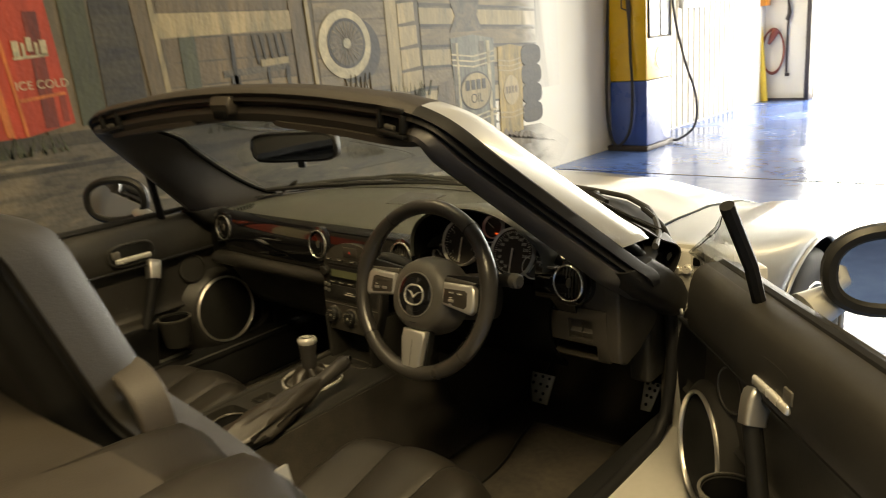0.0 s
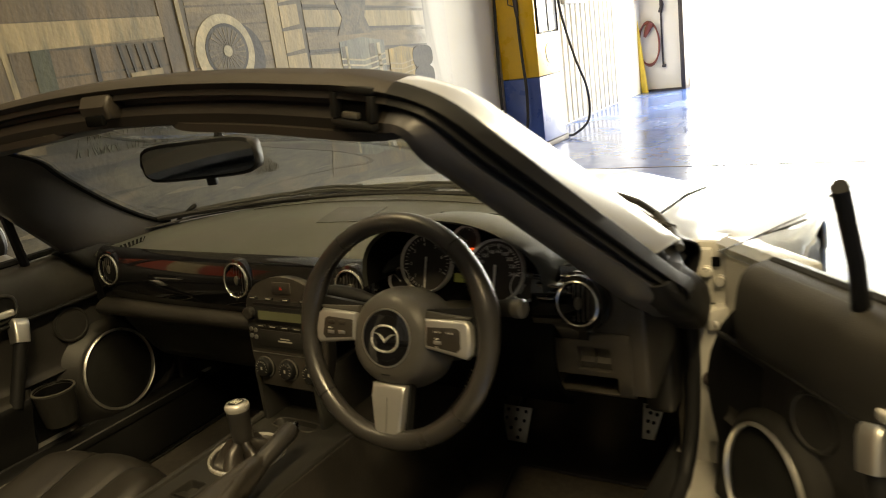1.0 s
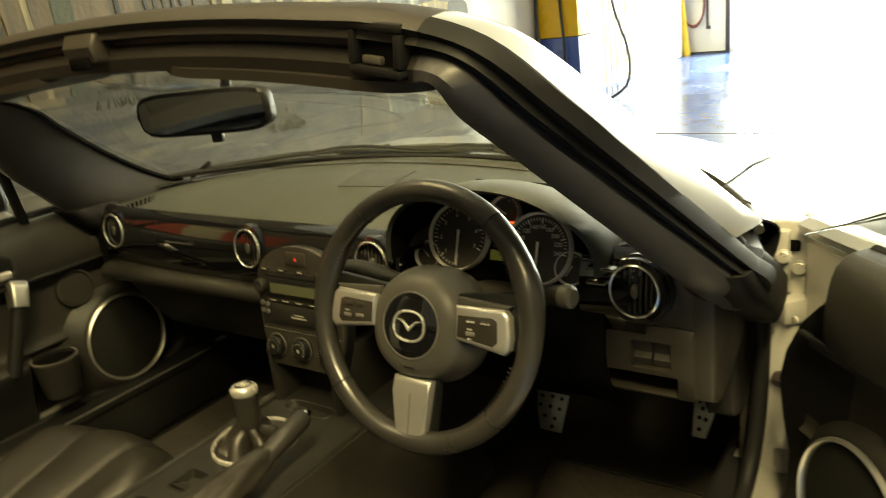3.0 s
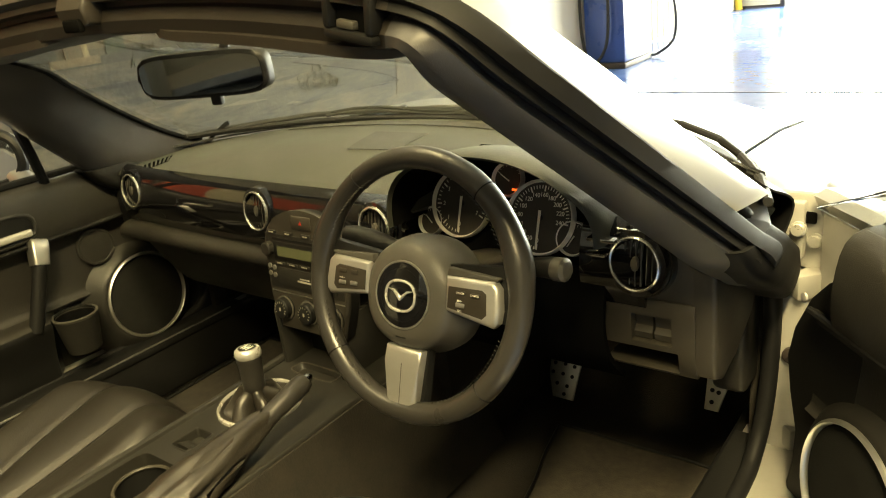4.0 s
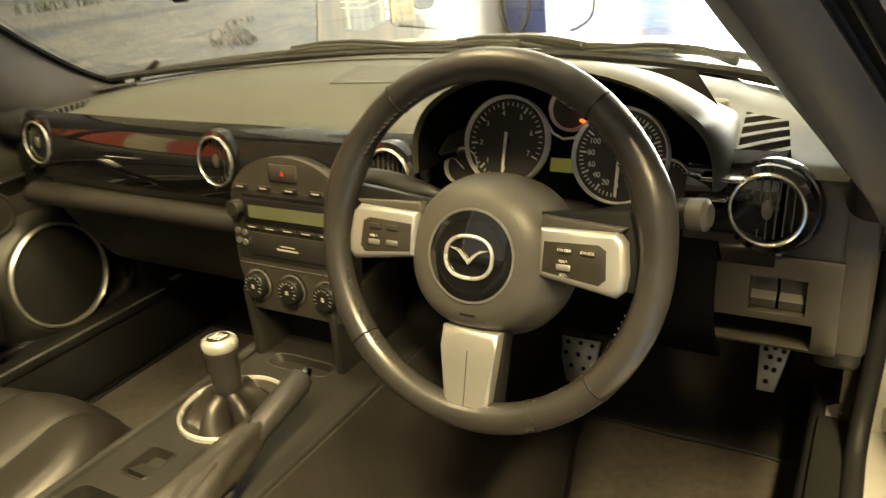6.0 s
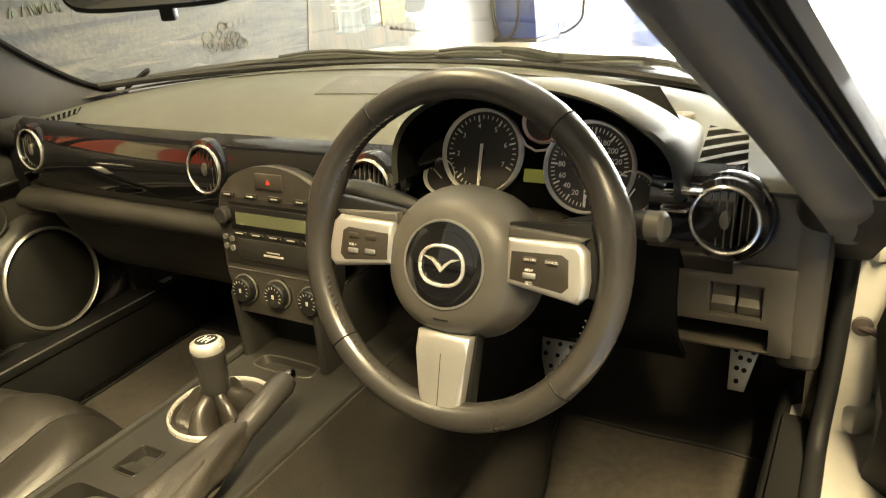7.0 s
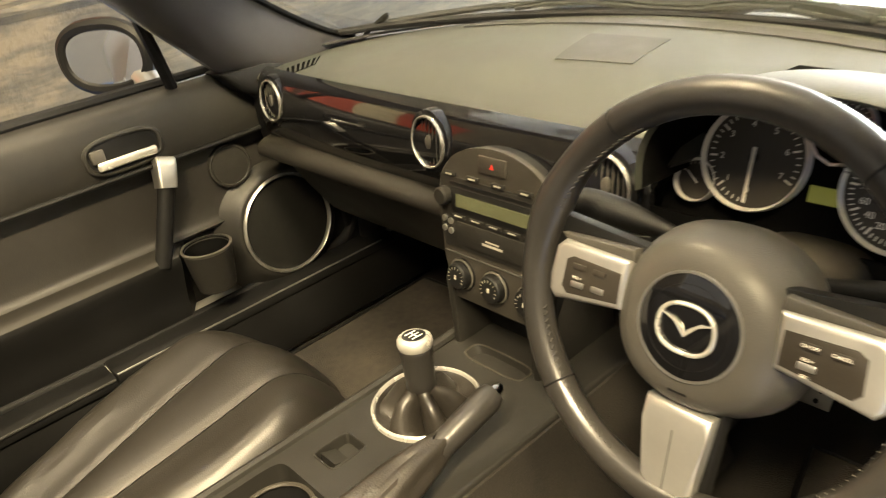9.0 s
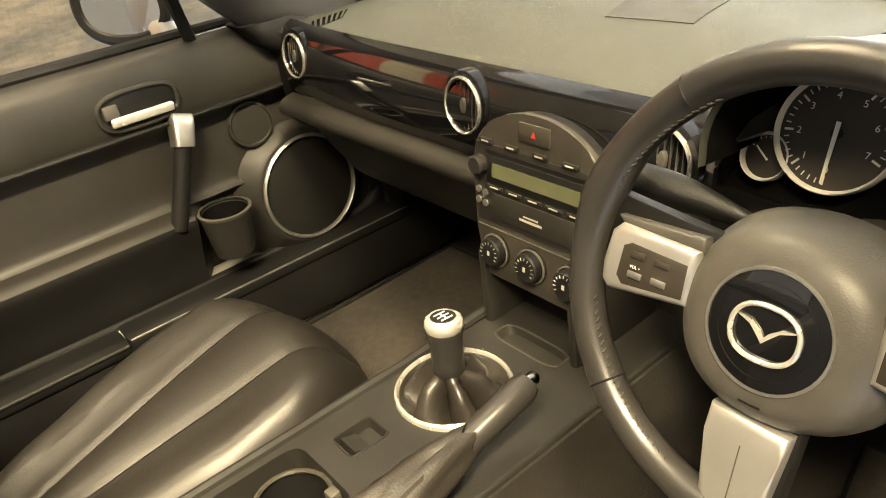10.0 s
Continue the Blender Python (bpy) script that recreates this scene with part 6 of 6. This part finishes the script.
def door(s, turn):
    """A door in its closed place, moved about its hinge by turn degrees."""
    hx, hy = s * HINGE[0], HINGE[1]
    place = Matrix.Translation((hx, hy, 0)) @ pose(0, 0, 0, 0, 0, s * turn)

    def L(x, y, z):
        return Vector((s * x - hx, y - hy, z))

    M = Matrix.Translation((-hx, -hy, 0))
    skin = sheet(lambda u, v: L(lerp(0.785, 0.858, math.sin(min(1, v * 2.2) * math.pi / 2)) - 0.03 * max(0, v - 0.5), lerp(0.470, -0.645, u), lerp(0.764, 0.235, v)), 25, 17, 0.02)
    d = part("door", skin, PAINT, car, "silver driver's door standing open" if s > 0 else "silver passenger door, closed", m=place)
    part("door_edge", box(min(s * 0.780, s * 0.836) - hx, max(s * 0.780, s * 0.836) - hx, 0.290 - hy, 0.470 - hy, 0.245, 0.757, 0.008), JAMB, d, "painted steel edge of the door")
    section = spline([(0, 0.772, 0.768), (0, 0.735, 0.772), (0, 0.704, 0.762), (0, 0.692, 0.725), (0, 0.690, 0.680), (0, 0.695, 0.655)], 15)
    front = [(0.240, 0.722), (0.297, 0.712), (0.325, 0.694), (0.360, 0.658), (0.394, 0.600), (0.408, 0.550), (0.398, 0.498), (0.380, 0.445), (0.384, 0.390), (0.396, 0.345), (0.385, 0.300), (0.350, 0.284), (0.300, 0.283)]
    flank = Matrix(((0, 0, 1, (s * 0.7265 - 0.0215) - hx), (1, 0, 0, -hy), (0, 1, 0, 0), (0, 0, 0, 1)))
    part("shut_trim", prism(front, 0.043, flank, 0.008, 3), DARK, d, "black trim at the door's hinge end")
    part("edge_strip", tube([L(0.752, q.x + 0.016, q.y) for q in spline([(y, z, 0) for y, z in front[:11]], 40)], 0.010, 8), GREY, d, "grey edge of the trim")
    part("edge_seal", tube([L(0.776, q.x + 0.030, q.y) for q in spline([(y, z, 0) for y, z in front[:11]], 40)], 0.012, 8), SEAL, d, "black rubber seal round the door edge")
    part("trim_stud", lathe([(0.006, 0.0), (0.006, 0.003), (0, 0.005)], M @ frame_at((s * 0.704, 0.372, 0.655), (-s, 0, 0)), 12), BRIGHT, d, "small bright stud")
    part("upper_trim", sheet(lambda u, v: L(section[round(v * 14)].y, lerp(0.285, -0.63, u), section[round(v * 14)].z), 21, 15, 0.008), PLASTIC, d, "dark grey upper door trim")
    sec2 = spline([(0, 0.700, 0.652), (0, 0.712, 0.640), (0, 0.714, 0.58), (0, 0.712, 0.515), (0, 0.700, 0.498)], 13)
    part("door_inset", sheet(lambda u, v: L(sec2[round(v * 12)].y, lerp(0.345, -0.63, u), sec2[round(v * 12)].z), 21, 13, 0.008), LEATHER, d, "black door inset")
    sec3 = spline([(0, 0.708, 0.500), (0, 0.680, 0.497), (0, 0.660, 0.486), (0, 0.662, 0.462), (0, 0.684, 0.40), (0, 0.695, 0.345), (0, 0.715, 0.29)], 19)
    def rest(v0, v1):
        def at(u, v):
            y, q = lerp(0.355, -0.63, u), sec3[round(lerp(v0, v1, v) * 18)]
            return L(q.y + 0.055 * min(1, max(0, (y + 0.022) / 0.03)), y, q.z)
        return at

    part("armrest", sheet(rest(0, 1 / 3), 61, 7, 0.008), LEDGE, d, "dark grey armrest ledge")
    part("lower_trim", sheet(rest(1 / 3, 1), 61, 13, 0.008), DARK, d, "black lower door trim")
    part("trim_bead", tube([L(0.690, 0.34, 0.654), L(0.690, -0.62, 0.654)], 0.005, 8), DARK, d)
    part("belt_strip", tube([L(0.748, 0.285, 0.773), L(0.748, 0.0, 0.776), L(0.748, -0.63, 0.780)], 0.011, 8), SEAL, d, "black window seal")
    # speaker
    spk = M @ frame_at((s * 0.684, 0.219, 0.447), (-s, 0.05, 0.08)) @ Matrix.Scale(1.055, 4)
    pod = lathe([(0.150, -0.042), (0.138, -0.030), (0.124, -0.016), (0.112, -0.004), (0.106, 0.002), (0.100, 0.004), (0.094, 0.002)], spk, 44)
    part("speaker_pod", pod, PLASTIC, d, "dark moulded speaker pod")
    part("speaker_ring", lathe([(0.0925, 0.001), (0.0930, 0.007), (0.0955, 0.010), (0.0990, 0.007), (0.0995, 0.001)], spk, 48), SATIN, d, "thin silver speaker ring")
    part("speaker_mesh", lathe([(0.0935, 0.0), (0.08, 0.006), (0.05, 0.010), (0, 0.012)], spk, 40), surf("speaker_cloth", (0.012, 0.012, 0.011), 0.85, 0, 0.2, 60, 0.9, 900, spec=0.1), d, "black speaker mesh")
    tw = M @ frame_at((s * 0.702, 0.140, 0.599), (-s, -0.12, 0.05))
    part("tweeter", lathe([(0.044, -0.004), (0.042, 0.0015), (0.038, 0.0022), (0.036, 0.0), (0, 0.0004)], tw, 36), PLASTIC, d, "round black tweeter")
    # cup holder on the armrest
    cup = Matrix.Translation(L(0.657, 0.030, 0.388)) @ Matrix.Diagonal((1.12, 1.12, 1, 1))
    part("cup_holder", lathe([(0.0, 0.012), (0.032, 0.012), (0.036, 0.04), (0.041, 0.086), (0.0425, 0.095), (0.039, 0.097), (0.0375, 0.092)], cup, 32), PLASTIC, d, "black cup holder")
    # near-black copy of the inner wall, for the shade down in the cup
    part("cup_inside", lathe([(0.0385, 0.0965), (0.0375, 0.090), (0.033, 0.022), (0, 0.020)], cup, 32), VOID, d, "inside of the cup holder, near-black for its shade")
    part("cup_lip", lathe([(0.0425, 0.093), (0.0438, 0.098), (0.039, 0.099)], cup, 32), GREY, d)
    # inner handle
    hm = M @ frame_at((s * 0.6905, -0.046, 0.697), (-s, 0, 0.03), (0, 0, 1)) @ pose(0, 0, 0, 0, 0, 0)
    part("handle_bowl", prism(oval(0.066, 0.030, 36, 3.0), 0.003, hm, 0.001), DARK, d, "black handle bowl")
    part("bowl_rim", hoop(oval(0.066, 0.030, 40, 3.0), hm @ pose(0, 0, 0.003), 0.0045, 8), PLASTIC, d)
    part("handle", box(-0.052, 0.054, -0.021, -0.005, 0.006, 0.016, 0.005, 3, m=hm), BRIGHT, d, "bright inner door handle")
    lx = 0.046 if s < 0 else -0.046
    part("lock_knob", box(-abs(lx) - 0.012 if s < 0 else 0.034, -0.034 if s < 0 else abs(lx) + 0.012, -0.006, 0.016, 0.004, 0.012, 0.003, m=hm), GREY, d)
    # grab bar
    part("grab_bar", tube([L(0.676, 0.004, 0.624), L(0.673, -0.022, 0.556), L(0.668, -0.054, 0.476)], 0.0150, 14), DARK, d, "straight black grab bar")
    axis = frame_at(L(0.675, -0.001, 0.612), L(0.688, 0.016, 0.664) - L(0.675, -0.001, 0.612), (-s, 0, 0))
    cap = [[axis @ Vector((x, y - lean, h)) for x, y in oval(w, w, 28, 5)] for h, w, lean in ((0.0, 0.0150, 0), (0.0005, 0.0172, 0), (0.012, 0.0178, 0), (0.040, 0.0195, 0.003), (0.052, 0.0200, 0.007), (0.056, 0.0180, 0.009), (0.0565, 0.010, 0.009))]
    part("bar_cap", loft(cap, closed=True), SATIN, d, "square silver cap of the grab bar")
    # quarter light
    part("quarter_post", tube([L(0.722, 0.082, 0.765), L(0.695, 0.060, 0.84), L(0.640, 0.020, 0.945)], 0.011, 8), SEAL, d, "black quarter-light post")
    part("quarter_edge", tube([L(0.640, 0.022, 0.943), L(0.668, 0.11, 0.893), L(0.700, 0.25, 0.830), L(0.727, 0.375, 0.776)], 0.0011, 6), SEAL, d, "thin dark edge of the quarter light")
    q = sheet(lambda u, v: L(lerp(0.728, lerp(0.722, 0.645, v), 1), lerp(0.095, 0.385, u) * (1 - v) + lerp(0.03, 0.075, u) * v, lerp(0.772, lerp(0.945, 0.90, u), v)), 5, 5, 0.003)
    pane_q = part("quarter_light", q, GLASS, d, "small fixed quarter light")
    pane_q.visible_shadow = False
    # door mirror
    mp = M @ frame_at((s * 0.905, 0.045, 0.818), (-s * 0.22, -1, 0.02) if s > 0 else (0.60, -0.80, 0.02))
    shell = []
    for sc, h in ((0.10, -0.080), (0.55, -0.074), (0.82, -0.055), (0.97, -0.025), (1.0, -0.004), (0.98, 0.004)):
        shell.append([mp @ Vector((x * sc, y * sc, h)) for x, y in oval(0.096, 0.066, 36, 2.4)])
    mir = part("door_mirror", loft(shell, closed=True), PAINT, d, "silver oval door mirror")
    part("mirror_rim", hoop(oval(0.090, 0.061, 40, 2.4), mp @ pose(0, 0, 0.001), 0.013, 8), DARK, d, "black mirror surround")
    part("mirror_glass", prism(oval(0.083, 0.054, 40, 2.4), 0.003, mp @ pose(0, 0, 0.004)), MIRROR, d, "mirror glass")
    part("mirror_foot", tube([L(0.79, 0.075, 0.752), L(0.835, 0.085, 0.765), L(0.88, 0.085, 0.785)], [0.034, 0.026, 0.024], 12, flat=0.7), PAINT, d, "silver mirror foot")
    # outside handle
    part("outer_handle", tube([L(0.862, -0.40, 0.66), L(0.885, -0.44, 0.665), L(0.885, -0.52, 0.668), L(0.862, -0.555, 0.668)], [0.010, 0.012, 0.012, 0.010], 10), PAINT, d, "silver outside handle")
    part("handle_dish", prism(oval(0.075, 0.032, 28, 2.4), 0.002, M @ frame_at((s * 0.857, -0.47, 0.665), (s, 0, 0))), PAINT, d)
    if turn:
        for z in (0.36, 0.62):
            part("hinge", box(min(s * 0.745, s * 0.80) - hx, max(s * 0.745, s * 0.80) - hx, 0.46 - hy, 0.525 - hy, z - 0.02, z + 0.02, 0.006), JAMB, d, "painted door hinge")
    return d


door(-1, 0.0)
door(1, DOOR_OPEN)
strap = part("check_strap", tube([(0.732, 0.428, 0.505), (0.748, 0.420, 0.502), (0.775, 0.402, 0.496), (0.810, 0.380, 0.490)], [0.009, 0.005, 0.0055, 0.0055], 8), DARKMETAL, car, "dark door check strap")
part("strap_boss", lathe([(0.013, 0.0), (0.013, 0.007), (0.008, 0.009), (0, 0.009)], frame_at((0.733, 0.4295, 0.506), (0, -1, 0)), 14), DARKMETAL, strap)
for z in (0.590,):
    part("jamb_bolt", lathe([(0.008, 0.0), (0.008, 0.005), (0, 0.006)], frame_at((0.700, 0.4295, z), (0, -1, 0)), 8), DARKMETAL, car)

# ---- seats ----
def seat(cx, label):
    def cushion(u, v):
        fan = lerp(0.15, 0.34, v)
        p = abs(2 * u - 1)
        p = p / 0.34 * fan if p < 0.34 else fan + (p - 0.34) / 0.66 * (1 - fan)
        q = math.copysign(p, 2 * u - 1)
        z = lerp(0.286, 0.418, v**0.85) + 0.020 * math.exp(-(((p - 0.62) / 0.24) ** 2)) * (1 - 0.5 * v)
        z += 0.011 * max(0, 1 - (q / fan) ** 2) - 0.0035 * max(0, 1 - abs(p - fan) / 0.07) ** 1.4
        z -= 0.125 * max(0, (p - 0.66) / 0.34) ** 2.1 + 0.12 * max(0, (v - 0.78) / 0.22) ** 2.2
        z += 0.0022 * math.sin(23 * v + 4 * q) * max(0, 1 - v * 1.4) * (p > 0.5)
        return (cx + q * 0.228 * (1 - 0.06 * v**3) * (0.58 + 0.42 * min(1, v / 0.60) ** 0.8), lerp(-0.52, 0.052 - 0.115 * p**2.6, v), z)

    st = part("driver_seat" if cx > 0 else "passenger_seat", sheet(cushion, 101, 49, 0.02), SEATHIDE, car, label)
    part("seat_base", box(cx - 0.20, cx + 0.20, -0.50, -0.04, 0.21, 0.27, 0.02), DARK, st)
    for side in (1, -1):
        p = []
        for k in range(30):
            v = lerp(0.05, 0.97, k / 29)
            x, y, z = cushion((side * 0.34 + 1) / 2, v)
            p.append((x, y, z + 0.0006))
        part("seam", tube(p, 0.0008, 5), SEAL, st, "stitched seam")

    def back(u, v):
        q = 2 * u - 1
        w = lerp(0.262, 0.250, v / 0.4) if v < 0.4 else lerp(0.250, 0.138, ((v - 0.4) / 0.25) ** 0.8) if v < 0.65 else lerp(0.138, 0.116, ((v - 0.65) / 0.35) ** 1.3)
        h = lerp(0.34, 1.060, v)
        y = -0.478 - 0.215 * v - 0.008 * v * v
        bol = 0.075 * math.exp(-(((abs(q) - 0.82) / 0.17) ** 2)) * math.sin(min(1, v * 1.5) * math.pi)
        edge = max(0, abs(q) - 0.85) / 0.15
        top = max(0, v - 0.93) / 0.07
        return (cx + q * w, y + bol - 0.060 * edge**1.8 - 0.035 * top**2, h - 0.01 * top**2)

    def back_rear(u, v):
        x, y, z = back(u, v)
        q = abs(2 * u - 1)
        return (cx + (x - cx) * 1.0, y - 0.125 * (1 - q**8) * (1 - 0.3 * v) - 0.004, z - 0.004)

    part("backrest", sheet(back, 41, 41, 0.012), LEATHER, st, "black leather backrest with a fixed headrest")
    part("back_shell", sheet(back_rear, 31, 31, 0.006), DARK, st, "black seat back shell")
    for q in (0.55, -0.55):
        part("seam", tube([Vector(back((q * (1 - 0.3 * k / 20) + 1) / 2, 0.06 + 0.62 * k / 20)) + Vector((0, 0.0015, 0)) for k in range(21)], 0.0026, 5), SEAL, st)
    for side in (0.93, 0.07):
        part("seam", tube([Vector(back(side, v)) + Vector((math.copysign(0.001, side - 0.5), 0.001, 0)) for v in np.linspace(0.08, 0.90, 24)], 0.0022, 5), SEAL, st)
    part("seam", tube([Vector(back(u, 0.66)) + Vector((0, 0.0015, 0)) for u in np.linspace(0.05, 0.95, 21)], 0.0026, 5), SEAL, st)
    s = 1 if cx > 0 else -1
    path = spline([(0.418, 0.800), (0.432, 0.832), (0.462, 0.852), (0.502, 0.856), (0.540, 0.838), (0.560, 0.800), (0.558, 0.735)], 22)
    rows = []
    for k, p in enumerate(path):
        a, b = path[max(0, k - 1)], path[min(21, k + 1)]
        n = Vector((b.y - a.y, 0, a.x - b.x)).normalized()
        wide = 0.019 + 0.004 * math.sin(k / 21 * math.pi)
        rows.append([Vector((s * (p.x + n.x * h), -0.645 + w, p.y + n.z * h)) for w, h in ((-wide, -0.003), (-wide * 0.85, -0.006), (wide * 0.85, -0.006), (wide, -0.003), (wide, 0.003), (wide * 0.85, 0.006), (-wide * 0.85, 0.006), (-wide, 0.003))])
    part("belt_guide", loft(rows, closed=True), BROWNTRIM, st, "grey-brown belt guide loop")
    return st


seat(0.375, "black leather driver's seat with bolsters and a fixed headrest")
seat(-0.375, "black leather passenger seat with fanned seams")
for s in (1, -1):
    part("belt", sheet(lambda u, v: (s * lerp(0.535, 0.36, u), lerp(-0.642, -0.80, u), lerp(0.812, 0.785, u) - 0.012 * math.sin(u * math.pi) + lerp(-0.021, 0.021, v)), 13, 3, 0.002), WEB, car, "dark blue-grey seat belt")
    tower = [[(s * 0.675 + a * (1 - 0.35 * k * k), -0.735 + b * (1 - 0.45 * k * k), lerp(0.50, 0.768, k**0.5)) for a, b in oval(0.062, 0.085, 24, 2.8)] for k in (0, 0.25, 0.5, 0.75, 0.9, 1.0)]
    part("belt_tower", loft(tower, closed=True), BROWNTRIM, car, "grey-brown belt tower trim")
for s in (1, -1):
    corner = [[(s * lerp(0.575, 0.805, k / 12), y, z + 0.010 - 0.05 * max(0, abs(k / 6 - 1) - 0.55) ** 1.5 + 0.012 * math.sin(k * 0.9)) for k in range(13)] for y, z in ((-0.612, 0.735), (-0.622, 0.775), (-0.645, 0.797), (-0.70, 0.806), (-0.80, 0.812), (-0.98, 0.82))]
    cm = loft(corner)
    bmesh.ops.solidify(cm, geom=cm.faces[:], thickness=0.012)
    part("deck_corner", cm, BROWNTRIM, car, "grey-brown trim corner behind the door")
rear_deck = sheet(lambda u, v: ((2 * u - 1) * 0.74, lerp(-0.73, -1.12, v), lerp(0.795, 0.83, v) + 0.02 * math.sin(u * math.pi) + 0.012 * math.cos(u * 12.5)), 41, 9, 0.02)
part("rear_deck", rear_deck, BROWNTRIM, car, "grey-brown deck behind the seats")
folded = []
for y, z, h in ((-0.86, 0.80, 0.02), (-0.90, 0.83, 0.045), (-1.0, 0.845, 0.055), (-1.10, 0.84, 0.045), (-1.16, 0.825, 0.02)):
    folded.append([((2 * k / 24 - 1) * 0.62, y + 0.01 * math.cos(k), z + h * (1 - (2 * k / 24 - 1) ** 4)) for k in range(25)])
fr = loft(folded)
bmesh.ops.solidify(fr, geom=fr.faces[:], thickness=0.02)
part("folded_roof", fr, SOFTTOP, car, "dark folded fabric roof")
part("rear_bulkhead", box(-0.70, 0.70, -0.80, -0.74, 0.17, 0.80, 0.01), CARPET, car, "carpeted rear bulkhead")
